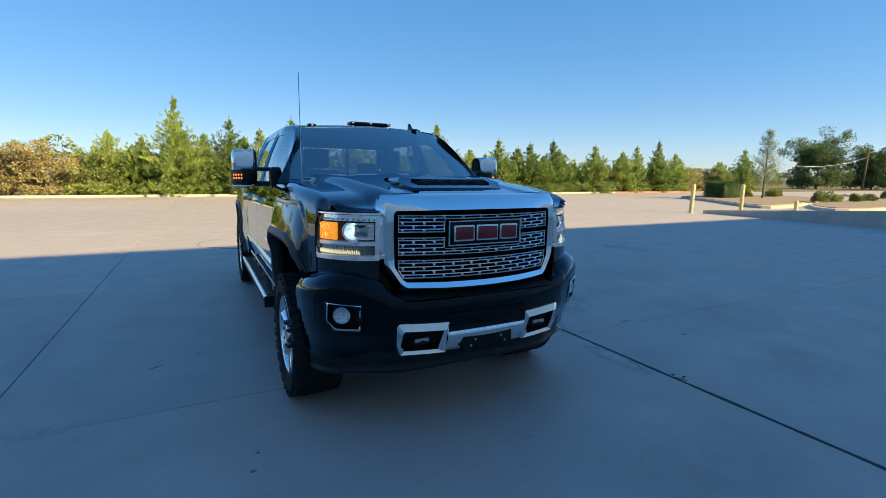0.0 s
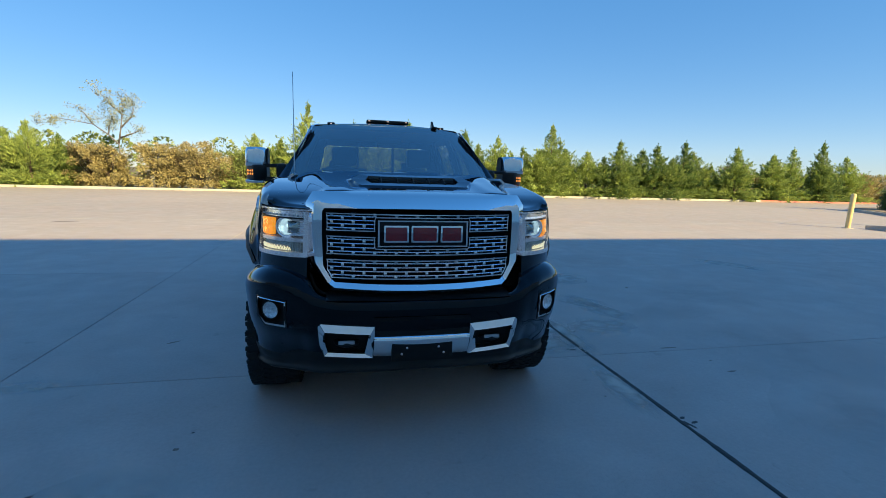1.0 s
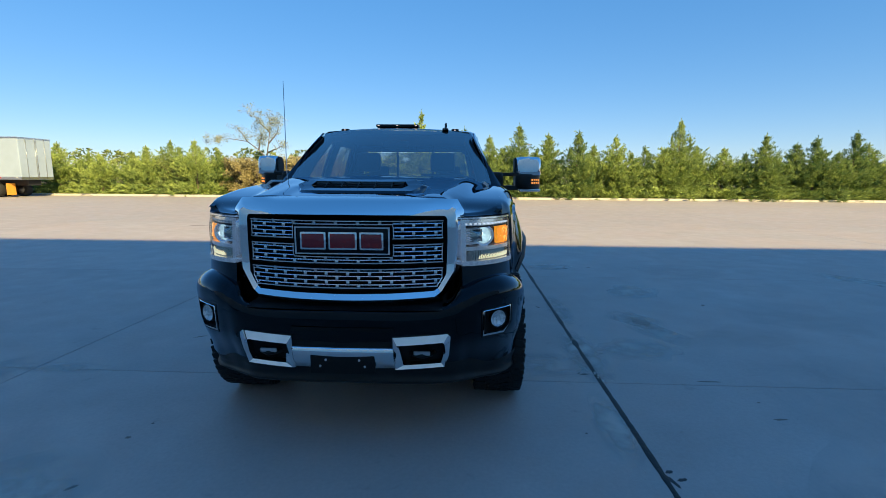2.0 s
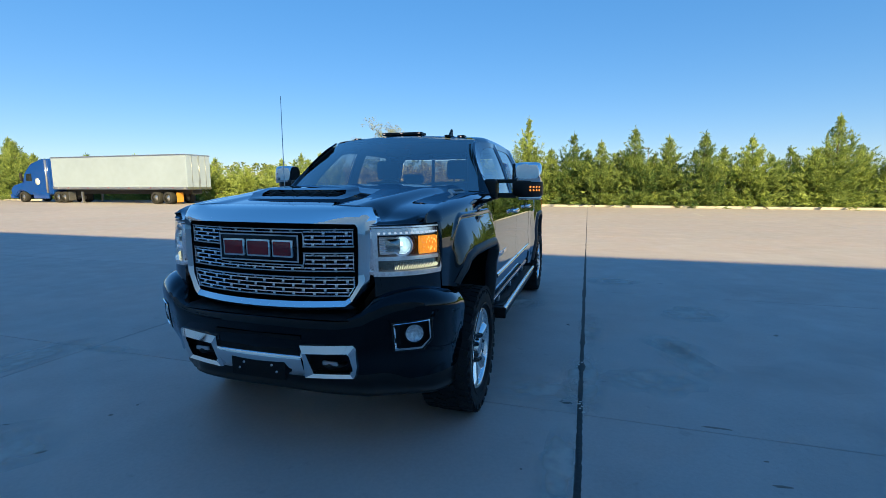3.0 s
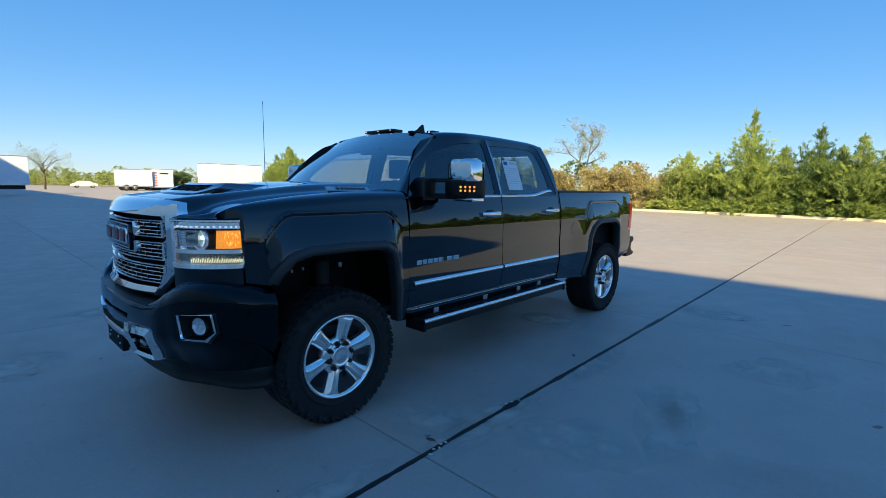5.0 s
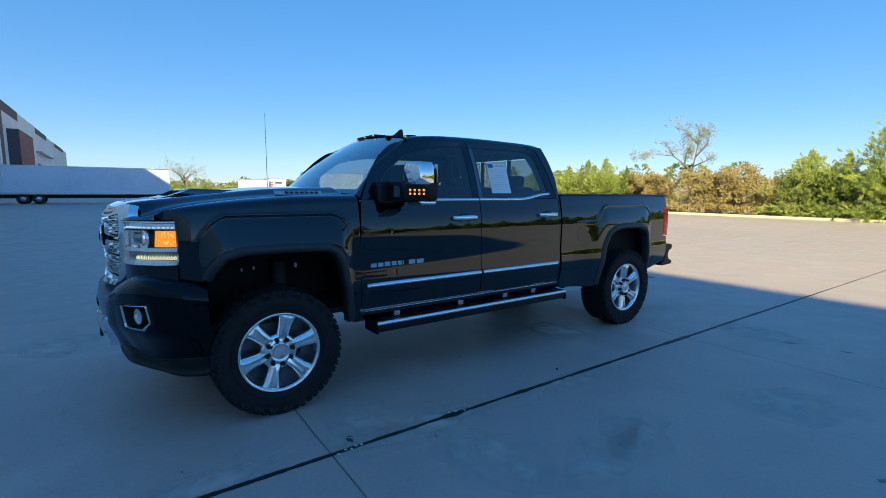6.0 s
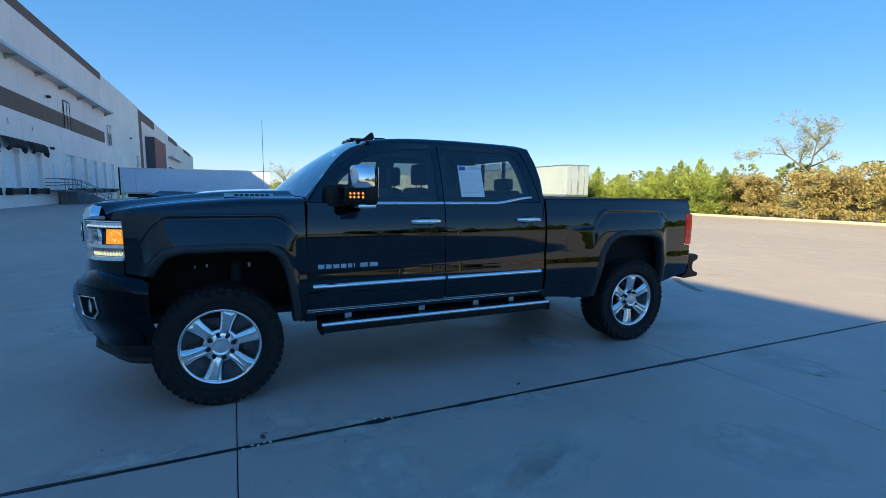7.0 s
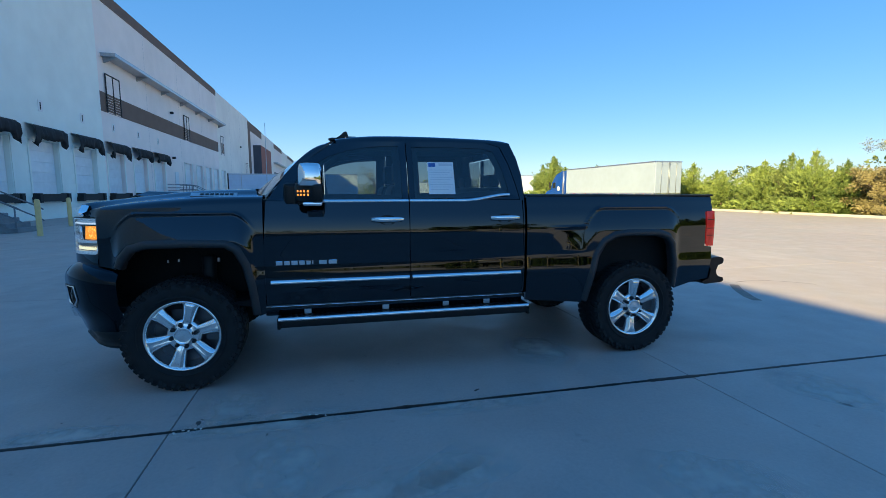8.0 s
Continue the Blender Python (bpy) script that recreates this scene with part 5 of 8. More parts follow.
    for k in range(13):
        t = k / 12
        g = Vector((s * (0.864 + (0.704 - 0.864) * t), 0.625 + (1.18 - 0.625) * t - 0.016 * math.sin(t * math.pi), 1.488 + (1.95 - 1.488) * t + 0.016 * math.sin(t * math.pi)))
        fy = 0.63 + (1.16 - 0.63) * t
        fz = spline([(0.62, 1.452), (0.76, 1.645), (0.90, 1.805), (1.03, 1.9), (1.2, 1.945)], fy)
        q = Vector((s * (body_x(fy, fz) - 0.002), fy, fz))
        m = g.lerp(q, 0.55) + Vector((s * 0.008, -0.004, 0.008))
        rows.append([g, g.lerp(m, 0.5) + Vector((s * 0.004, -0.004, 0.004)), m, q])
    loft(bm, rows)
    part("windscreen_pillar", bm, M_PAINT, truck, sharp=1.0)

# roof
bm = bmesh.new()
rows = []
for k in range(25):
    y = 1.195 + (2.72 - 1.195) * k / 24
    ze = spline([(1.12, 1.925), (1.2, 1.948), (1.4, 1.972), (1.8, 1.982), (2.3, 1.975), (2.62, 1.962), (2.72, 1.944)], y)
    row = []
    for j in range(29):
        u = -1 + j / 14
        w = body_x(y, ze - 0.012) - 0.01 * max(0, (1.3 - y) / 0.2)
        x = w * math.sin(u * math.pi / 2 * 0.98) if abs(u) > 0.8 else w * math.sin(0.8 * math.pi / 2 * 0.98) * u / 0.8
        e = abs(u)
        z = ze + 0.045 * (1 - e ** 2) - 0.055 * smooth01((e - 0.78) / 0.22) ** 1.5
        crown = 0.07 * (1 - u * u) * smooth01((1.4 - y) / 0.28)
        row.append((x, y - crown, z))
    rows.append(row)
loft(bm, rows)
part("roof", bm, M_PAINT, truck, "glossy black roof", sharp=1.2)

# windscreen
bm = bmesh.new()
rows = []
for k in range(15):
    t = k / 14
    row = []
    for j in range(25):
        u = -1 + j / 12
        b = 1 - u * u
        lo = Vector((0.864 * u, 0.625 - 0.185 * b, 1.488 + 0.024 * b))
        hi = Vector((0.704 * u, 1.18 - 0.06 * b, 1.95 + 0.045 * b))
        row.append(lo.lerp(hi, t) + Vector((0, -0.022, 0.02)) * math.sin(t * math.pi))
    rows.append(row)
loft(bm, rows)
orient(bm, (0, -1, 1))
ws = part("windscreen", bm, M_GLASS, truck, "lightly tinted windscreen")
ws.visible_shadow = False
# dark band round the windscreen and the cowl with wipers
bm = bmesh.new()
rows = []
for j in range(25):
    u = -1 + j / 12
    b = 1 - u * u
    rows.append([(0.866 * u, 0.624 - 0.184 * b, 1.492 + 0.025 * b), (0.872 * u, 0.56 - 0.17 * b, 1.484 + 0.02 * b), (0.87 * u, 0.47 - 0.1 * b, 1.470 + 0.015 * b)])
loft(bm, rows)
part("cowl", bm, M_MATTE, truck)
for x0, x1 in ((-0.62, 0.08), (0.02, 0.66)):
    bm = bmesh.new()
    b = lambda x: 1 - (x / 0.84) ** 2
    tube(bm, [(x0 + (x1 - x0) * k / 8, 0.575 - 0.16 * b(x0 + (x1 - x0) * k / 8) + 0.004, 1.508 + 0.02 * b(x0) + 0.010 * math.sin(k / 8 * math.pi)) for k in range(9)], 0.006, 6)
    tube(bm, [(x1, 0.5 - 0.16 * b(x1), 1.49), ((x0 + x1) / 2, 0.565 - 0.16 * b((x0 + x1) / 2), 1.532)], 0.006, 6)
    part("wiper", bm, M_SATIN, truck)


# bonnet
def hood_z(x, y):
    zc = spline([(-0.84, 1.424), (-0.76, 1.437), (-0.6, 1.457), (-0.34, 1.487), (0.07, 1.528), (0.6, 1.543)], y)
    ze, xe = shut_z(y), shut_x(y)
    a = abs(x)
    k = 0.52 + 0.14 * smooth01((y + 0.8) / 1.3)
    g = 1 - 0.86 * smooth01((a - k) / (0.12 + 0.03 * smooth01((y + 0.2) / 0.7))) - 0.14 * smooth01((a - k) / max(0.13, xe - k))
    crown = 0.012 * (1 - (x / 0.5) ** 2) if a < 0.5 else 0
    dip = 0.012 * smooth01((0.44 - a) / 0.1) * smooth01((-0.35 - y) / 0.15)
    return ze + (zc - ze) * g + crown - dip


def lamp_top(x):
    """Where the headlamp's top edge runs in plan."""
    if x < 0.60:
        return -0.9
    return spline(HPLAN, min(x, 0.925)) + 0.045 * smooth01((x - 0.62) / 0.2) - 0.02 * (1 - smooth01((x - 0.6) / 0.1))


bm = bmesh.new()
rows = []
for k in range(61):
    t = (k / 60) ** 1.3
    row = []
    for j in range(81):
        u = -1 + j / 40
        front = max(-0.815, min(lamp_top(abs(u) * 0.848), -0.67) - 0.002)
        y = front + (0.575 - 0.135 * (1 - u * u) - front) * t
        x = u * (shut_x(y) - 0.002)
        lip = smooth01((0.025 - t) / 0.025)
        z = hood_z(x, y)
        row.append((x, y, z * (1 - lip) + lip * (1.334 + (z - 0.016 - 1.334) * (1 - smooth01((abs(x) - 0.54) / 0.14)))))
    rows.append(row)
loft(bm, rows)
hood = part("bonnet", bm, M_PAINT, truck, "glossy black bonnet with raised centre", sharp=1.2)
# air scoop: a raised six-cornered frame round a dark slot, faired into the bonnet behind
SC_OUT = [(-0.385, -0.53), (-0.325, -0.63), (0.325, -0.63), (0.385, -0.53), (0.33, -0.43), (-0.33, -0.43)]
SC_IN = [(-0.297, -0.53), (-0.265, -0.572), (0.265, -0.572), (0.297, -0.53), (0.275, -0.48), (-0.275, -0.48)]
SC_SKIRT = [(-0.42, -0.42), (-0.34, -0.642), (0.34, -0.642), (0.42, -0.42), (0.36, -0.12), (-0.36, -0.12)]


def on_hood(lift):
    """Point over the bonnet; the scoop bows back towards its sides."""
    return lambda x, y: Vector((x, y + 0.05 * (x / 0.385) ** 2, hood_z(x, y + 0.05 * (x / 0.385) ** 2) + lift(y)))


out_up = on_hood(lambda y: 0.008 + 0.034 * min(1.0, max(0.0, (y + 0.63) / 0.2)))
in_up = on_hood(lambda y: 0.014 + 0.027 * min(1.0, max(0.0, (y + 0.572) / 0.092)))
floor_up = on_hood(lambda y: 0.005)
bm = bmesh.new()
ring(bm, dense(SC_SKIRT, 6), dense(SC_OUT, 6), on_hood(lambda y: -0.005), out_up)
ring(bm, dense(SC_OUT, 6), dense(SC_IN, 6), out_up, in_up)
ring(bm, dense(SC_IN, 6), dense(SC_IN, 6), in_up, floor_up)
part("hood_scoop", bm, M_PAINT, hood, "raised air scoop", sharp=0.12)
bm = bmesh.new()
bm.faces.new([bm.verts.new(floor_up(x, y) + Vector((0, 0, 0.001))) for x, y in dense(SC_IN, 6)])
part("scoop_backing", bm, M_MATTE, hood)
bm = bmesh.new()
for y in (-0.54, -0.51):
    tube(bm, [on_hood(lambda q: 0.012 + 0.25 * (q + 0.57))(x, y) for x in (-0.27, -0.14, 0, 0.14, 0.27)], 0.003, 5)
for x in (-0.2, -0.1, 0, 0.1, 0.2):
    tube(bm, [in_up(x, -0.57), in_up(x, -0.482)], 0.003, 5)
part("scoop_mesh", bm, M_SATIN, hood)
# bonnet side emblem: chrome bar, writing as small bars
for s in (-1, 1):
    slope = lambda q, o: (s * (0.812 - 0.034 * q + 0.6 * o), 1.484 + 0.026 * q + 0.8 * o)

    def tilted(y0, y1, q0, q1, o0, o1):
        bm = bmesh.new()
        row = lambda y: [(x, y, z) for x, z in (slope(q0, o0), slope(q0, o1), slope(q1, o1), slope(q1, o0))]
        loft(bm, [row(y0), row(y1)], True)
        for y in (y0, y1):
            bm.faces.new([bm.verts.new(p) for p in row(y)])
        return bm
    e = part("hood_emblem", tilted(0.06, 0.40, 0.0, 1.0, -0.012, 0.006), M_ALU, hood, "bright bonnet side emblem", smooth=False)
    for k in range(7):
        part("letter_bar", tilted(0.13 + 0.036 * k, 0.156 + 0.036 * k, 0.25, 0.75, 0.005, 0.008), M_SATIN, e, smooth=False)

# ---- grille ----
grille = sub("grille", "chrome grille surround with layered chrome mesh", truck)


def front_y(x, base, bow=0.14):
    return base + bow * (abs(x) / 0.63) ** 2.2


OUT = [(-0.60, 1.425), (-0.3, 1.435), (0, 1.437), (0.3, 1.435), (0.60, 1.425), (0.637, 1.365), (0.632, 1.2), (0.622, 1.04), (0.545, 0.915), (0.50, 0.875), (0.25, 0.868), (0, 0.866), (-0.25, 0.868), (-0.50, 0.875), (-0.545, 0.915), (-0.622, 1.04), (-0.632, 1.2), (-0.637, 1.365)]
MID = [(-0.565, 1.395), (-0.3, 1.40), (0, 1.402), (0.3, 1.40), (0.565, 1.395), (0.592, 1.35), (0.594, 1.2), (0.585, 1.035), (0.52, 0.93), (0.485, 0.902), (0.25, 0.896), (0, 0.894), (-0.25, 0.896), (-0.485, 0.902), (-0.52, 0.93), (-0.585, 1.035), (-0.594, 1.2), (-0.592, 1.35)]
INN = [(-0.535, 1.338), (-0.3, 1.343), (0, 1.345), (0.3, 1.343), (0.535, 1.338), (0.548, 1.32), (0.55, 1.2), (0.545, 1.02), (0.505, 0.95), (0.48, 0.93), (0.25, 0.925), (0, 0.923), (-0.25, 0.925), (-0.48, 0.93), (-0.505, 0.95), (-0.545, 1.02), (-0.55, 1.2), (-0.548, 1.32)]


def gmap(base):
    return lambda x, z: Vector((x, front_y(x, base) + 0.10 * max(0, (z - 1.33) / 0.1) ** 1.5 * (1 - 0.6 * smooth01((abs(x) - 0.28) / 0.34)), z))


bm = bmesh.new()
o2, m2, i2 = dense(OUT, 3), dense(MID, 3), dense(INN, 3)
ring(bm, o2, o2, lambda x, z: gmap(-0.89)(x, z) + Vector((0, 0, -0.012)), gmap(-0.94))
ring(bm, o2, m2, gmap(-0.94), gmap(-0.965))
ring(bm, m2, i2, gmap(-0.965), gmap(-0.945))
ring(bm, i2, i2, gmap(-0.945), gmap(-0.86))
bmesh.ops.remove_doubles(bm, verts=bm.verts[:], dist=0.0005)
part("surround", bm, M_CHROME, grille, "polished chrome surround", sharp=0.75)
bm = bmesh.new()
bm.faces.new([bm.verts.new(gmap(-0.865)(x, z)) for x, z in i2])
bmesh.ops.triangulate(bm, faces=bm.faces[:])
part("grille_backing", bm, M_MATTE, grille)


def mesh_panel(z0, z1, x_cut, chamfer=0.0):
    """One layer of the grille: rim, slats and staggered tabs, stepping round the badge."""
    rimw = 0.011
    W = 0.528
    y = lambda x: front_y(x, -0.93)
    if x_cut is None:
        loopz = [(-W, z1), (W, z1), (W, z0 + chamfer), (W - chamfer * 0.6, z0), (-W + chamfer * 0.6, z0), (-W, z0 + chamfer)]
    else:
        loopz = x_cut(W)
    lp = dense(loopz, 6)
    bm = bmesh.new()
    c = ((0, (z0 + z1) / 2))
    n = len(lp)
    rows = []
    for k, (x, z) in enumerate(lp):
        a, b = lp[k - 1], lp[(k + 1) % n]
        t = Vector((b[0] - a[0], b[1] - a[1])).normalized()
        nn = Vector((t.y, -t.x))
        rows.append([(x + nn.x * d, y(x) + o, z + nn.y * d) for d, o in ((0, 0.03), (0, -0.004), (0.004, -0.012), (0.009, -0.012), (0.013, -0.004), (0.013, 0.03))])
    rows.append(rows[0])
    loft(bm, rows)
    bmesh.ops.remove_doubles(bm, verts=bm.verts[:], dist=0.0005)
    rim = part("mesh_rim", bm, M_CHROME, grille)
    slots = 5
    h = (z1 - z0) / slots
    for k in range(1, slots):
        z = z0 + h * k
        spans = [(-W + 0.006, W - 0.006)]
        if x_cut:
            if x_cut.inside(z):
                spans = [(-W + 0.006, -0.262), (0.262, W - 0.006)]
        for a, b in spans:
            bm = bmesh.new()
            m = max(2, int((b - a) / 0.06))
            rows = []
            for j in range(m + 1):
                x = a + (b - a) * j / m
                rows.append([(x, y(x) + o, z + d) for d, o in ((-0.003, 0.03), (-0.003, -0.003), (-0.0015, -0.0045), (0.003, -0.002), (0.003, 0.03))])
            loft(bm, rows, True)
            part("slat", bm, M_MESH, rim, smooth=False)
    bm = bmesh.new()
    for k in range(slots):
        z = z0 + h * (k + 0.5)
        j = 0
        x = -W + 0.03 + (0.058 if k % 2 else 0)
        while x < W - 0.01:
            if not (x_cut and abs(x) < 0.275 and x_cut.inside(z)):
                yy = y(x)
                loft(bm, [[(xx, yy + o, zz) for zz, o in ((z - h / 2 + 0.001, 0.03), (z - h / 2 + 0.001, -0.004), (z, -0.0055), (z + h / 2 - 0.001, -0.003), (z + h / 2 - 0.001, 0.03))] for xx in (x - 0.008, x - 0.006, x + 0.006, x + 0.008)])
            x += 0.116
    tagged(part("mesh_tab", bm, M_MESH, rim, smooth=False), kind="stuff")


class Cut:
    """Outline of a grille layer that steps round the badge."""
    def __init__(self, z0, z1, notch_lo, notch_hi):
        self.v = (z0, z1, notch_lo, notch_hi)

    def __call__(self, W):
        z0, z1, lo, hi = self.v
        if lo <= z0:
            return [(-W, z1), (W, z1), (W, z0), (0.262, z0), (0.262, hi), (-0.262, hi), (-0.262, z0), (-W, z0)]
        return [(-W, z1), (-0.262, z1), (-0.262, lo), (0.262, lo), (0.262, z1), (W, z1), (W, z0), (-W, z0)]

    def inside(self, z):
        return self.v[2] - 0.004 < z < self.v[3] + 0.004


mesh_panel(1.213, 1.318, Cut(1.213, 1.318, 1.1, 1.288))
mesh_panel(1.082, 1.192, Cut(1.082, 1.192, 1.128, 1.3))
mesh_panel(0.948, 1.062, None, 0.05)
# badge: dark plate with chrome rim and three red shapes
badge = part("badge_plate", boxes(((-0.25, -0.938, 1.138), (0.25, -0.88, 1.28), 0.012, 2)), M_BUMPER, grille, "black badge plate")
bm = bmesh.new()
rr = dense([(-0.252, 1.282), (0.252, 1.282), (0.252, 1.136), (-0.252, 1.136)], 4)
n = len(rr)
ring(bm, rr, [(x * 0.965, 1.209 + (z - 1.209) * 0.9) for x, z in rr], lambda x, z: Vector((x, -0.941, z)))
part("badge_rim", bm, M_CHROME, badge)
for x0, x1 in ((-0.222, -0.082), (-0.072, 0.082), (0.092, 0.222)):
    f = part("badge_outline", boxes(((x0, -0.951, 1.16), (x1, -0.935, 1.257), 0.01, 2)), M_CHROME, badge, "chrome-edged badge block")
    part("badge_shape", boxes(((x0 + 0.011, -0.955, 1.171), (x1 - 0.011, -0.946, 1.246), 0.006, 2)), M_BADGE, f, "dark red badge block")

# ---- bumper ----
PLAN = [(0.0, -1.0), (0.3, -0.985), (0.56, -0.945), (0.70, -0.898), (0.80, -0.84), (0.89, -0.772), (0.965, -0.675), (1.012, -0.55), (1.025, -0.42)]


def plan_pt(t):
    """Point of the bumper's plan curve; t from 0 (middle) to 1 (its end at the arch)."""
    k = t * (len(PLAN) - 1)
    xs = [(i, p[0]) for i, p in enumerate(PLAN)]
    ys = [(i, p[1]) for i, p in enumerate(PLAN)]
    return spline(xs, k), spline(ys, k)


def bump_top(t):
    return spline([(0, 0.845), (0.2, 0.845), (0.26, 0.87), (0.33, 0.945), (0.42, 0.985), (0.55, 1.005), (0.7, 1.0), (1.0, 0.945)], t)


def bump_z(t, z):
    """Point of the bumper's outer face at height z: rounded top ledge, face leaning in below it."""
    a = abs(t)
    x, y = plan_pt(a)
    x2, y2 = plan_pt(min(1, a + 0.02))
    x1, y1 = plan_pt(max(0, a - 0.02))
    n = Vector((y2 - y1, x1 - x2)).normalized()
    zt = bump_top(a)
    wing = smooth01((a - 0.24) / 0.12)
    roll = 0.07 + 0.06 * wing
    top = min(1.0, max(0.0, (z - (zt - roll)) / roll))
    low = max(0.0, zt - 0.08 - z)
    back = 0.135 * (1 - math.sqrt(1 - 0.995 * top * top)) * (0.2 + 0.8 * wing) + 0.10 * low * (0.4 + 0.6 * wing) + 0.03 * max(0.0, 0.64 - z) * wing
    x += n.x * back if n.x < 0 else -n.x * back
    y += abs(n.y) * back + 0.055 * smooth01((0.70 - z) / 0.2)
    return Vector((max(0.0, x) if t >= 0 else -max(0.0, x), y, z))


def bump_pt(t, v):
    """v: 0 at the lower edge, 1 at the top edge of the outer face."""
    zt = bump_top(abs(t))
    z0 = 0.53 - 0.05 * smooth01((abs(t) - 0.35) / 0.2)
    # closer rows in the rolled top edge
    return bump_z(t, z0 + (zt - z0) * (1 - (1 - v) ** 1.4))


def skin_y(x, z):
    lo, hi = 0.0, 1.0
    for _ in range(30):
        m = (lo + hi) / 2
        if bump_z(m, z).x < abs(x):
            lo = m
        else:
            hi = m
    return bump_z(lo, z).y


FOG = [(0.751, 0.822), (0.911, 0.829), (0.912, 0.722), (0.872, 0.668), (0.752, 0.672)]
FOG_C = (0.832, 0.752)


def in_fog(x, z, q):
    """Whether a point lies inside the fog lamp's outline, drawn q times its size."""
    x, z = FOG_C[0] + (abs(x) - FOG_C[0]) / q, FOG_C[1] + (z - FOG_C[1]) / q
    side = [(b[0] - a[0]) * (z - a[1]) - (b[1] - a[1]) * (x - a[0]) for a, b in zip(FOG, FOG[1:] + FOG[:1])]
    return max(side) < 0


bumper = sub("front_bumper", "black front bumper with chrome tow-hook trim", truck)
bm = bmesh.new()
rows = []
for k in range(161):
    t = -1 + k / 80
    row = [bump_pt(t, v / 40) for v in range(41)]
    p = row[-1]
    row += [p + Vector((-0.02 * math.copysign(1, t) * (abs(t) > 0.4), 0.05, 0.004)), p + Vector((-0.06 * math.copysign(1, t) * (abs(t) > 0.4), 0.2 if abs(t) < 0.6 else 0.08, -0.02))]
    rows.append(row)
loft(bm, rows)
def in_hook(c):
    return 0.29 < abs(c.x) < 0.545 and 0.53 < c.z < 0.67


bmesh.ops.delete(bm, geom=[f for f in bm.faces if f.calc_center_median().y < -0.5 and (in_hook(f.calc_center_median()) or in_fog(f.calc_center_median().x, f.calc_center_median().z, 0.97))], context="FACES")
part("bumper_skin", bm, M_BUMPER, bumper, sharp=1.0)
# lower valance
bm = bmesh.new()
rows = []
for k in range(61):
    t = -1 + k / 30
    p = bump_pt(t, 0)
    a = abs(t)
    f = Vector((p.x * 0.994, p.y + 0.012 + 0.03 * (1 - smooth01((a - 0.5) / 0.35)) - 0.05 * smooth01((a - 0.75) / 0.25), p.z - 0.012))
    low = 0.34 + 0.05 * (1 - min(1, abs(t) * 1.4))
    rows.append([p + Vector((0, 0.02, 0.012)), f + Vector((0, 0, 0.006)), f + Vector((0, -0.012, -0.004)), Vector((f.x * 0.99, f.y + 0.01, (f.z + low) / 2 + 0.01)), Vector((f.x * 0.985, f.y + 0.014, low + 0.032)), Vector((f.x * 0.993, f.y + 0.002, low + 0.026)), Vector((f.x * 0.97, f.y + 0.03, low)), Vector((f.x * 0.94, f.y + 0.08 * (1 - abs(t)), low + 0.01))])
loft(bm, rows)
part("valance", bm, M_SATIN, bumper, "satin black lower valance", sharp=1.0)
# step pad on top of the bumper
bm = bmesh.new()
loft(bm, [[(x, front_y(x, -0.985, 0.05), 0.845), (x, front_y(x, -0.94, 0.05), 0.857), (x, -0.80, 0.862)] for x in [-0.53 + 1.06 * k / 16 for k in range(17)]])
part("step_pad", bm, M_SATIN, bumper)
# centre intake
bm = bmesh.new()
loft(bm, [[(x, front_y(x, -1.003, 0.05), 0.755), (x, front_y(x, -0.985, 0.05), 0.70), (x, front_y(x, -1.0, 0.05), 0.63)] for x in [-0.275 + 0.55 * k / 12 for k in range(13)]])
part("intake", bm, M_MATTE, bumper, "black lower intake")

# chrome tow trim, with a hole for each hook
def tow_y(x, z):
    return front_y(x, -1.012, 0.08) + 0.3 * max(0, 0.67 - z)


for s in (-1, 1):
    o = [(s * 0.27, 0.705), (s * 0.42, 0.71), (s * 0.558, 0.716), (s * 0.574, 0.70), (s * 0.566, 0.59), (s * 0.545, 0.52), (s * 0.4, 0.515), (s * 0.27, 0.512)]
    i = [(s * 0.30, 0.655), (s * 0.42, 0.66), (s * 0.528, 0.664), (s * 0.536, 0.652), (s * 0.534, 0.585), (s * 0.522, 0.542), (s * 0.4, 0.538), (s * 0.322, 0.536)]
    bm = bmesh.new()
    fm = lambda x, z: Vector((x, tow_y(x, z), z))
    fe = lambda x, z: Vector((x, tow_y(x, z) - 0.016, z))
    # the ridge lies low on both bars, so that their broad faces look up
    mid = [tuple(Vector(a).lerp(Vector(b), 0.15 if a[1] < 0.57 else 0.8 if a[1] > 0.69 else 0.5)) for a, b in zip(o, i)]
    ring(bm, dense(o), dense(o), lambda x, z: Vector((x, tow_y(x, z) + 0.07, z)), fm)
    ring(bm, dense(o), dense(mid), fm, fe)
    ring(bm, dense(mid), dense(i), fe, fm)
    ring(bm, dense(i), dense(i), fm, lambda x, z: Vector((x, tow_y(x, z) + 0.06, z)))
    bmesh.ops.remove_doubles(bm, verts=bm.verts[:], dist=0.0005)
    tt = part("tow_trim", bm, M_CHROME, bumper, "chrome trim round the tow hook", sharp=0.4)
    bm = bmesh.new()
    bm.faces.new([bm.verts.new((x, tow_y(x, z) + 0.059, z)) for x, z in dense(i)])
    part("tow_recess", bm, M_MATTE, tt)
    bm = bmesh.new()
    tube(bm, [(s * 0.345, -0.85, 0.59), (s * 0.37, -0.925, 0.59), (s * 0.42, -0.95, 0.588), (s * 0.47, -0.915, 0.59), (s * 0.49, -0.83, 0.59)], 0.014, 8)
    part("tow_hook", bm, M_SATIN, tt, "black steel tow hook")
    part("hook_tag", boxes(((s * 0.42 - 0.045, -0.952, 0.592), (s * 0.42 + 0.045, -0.937, 0.614), 0.004, 1)), M_ALU, tt)
bm = bmesh.new()
rows = []
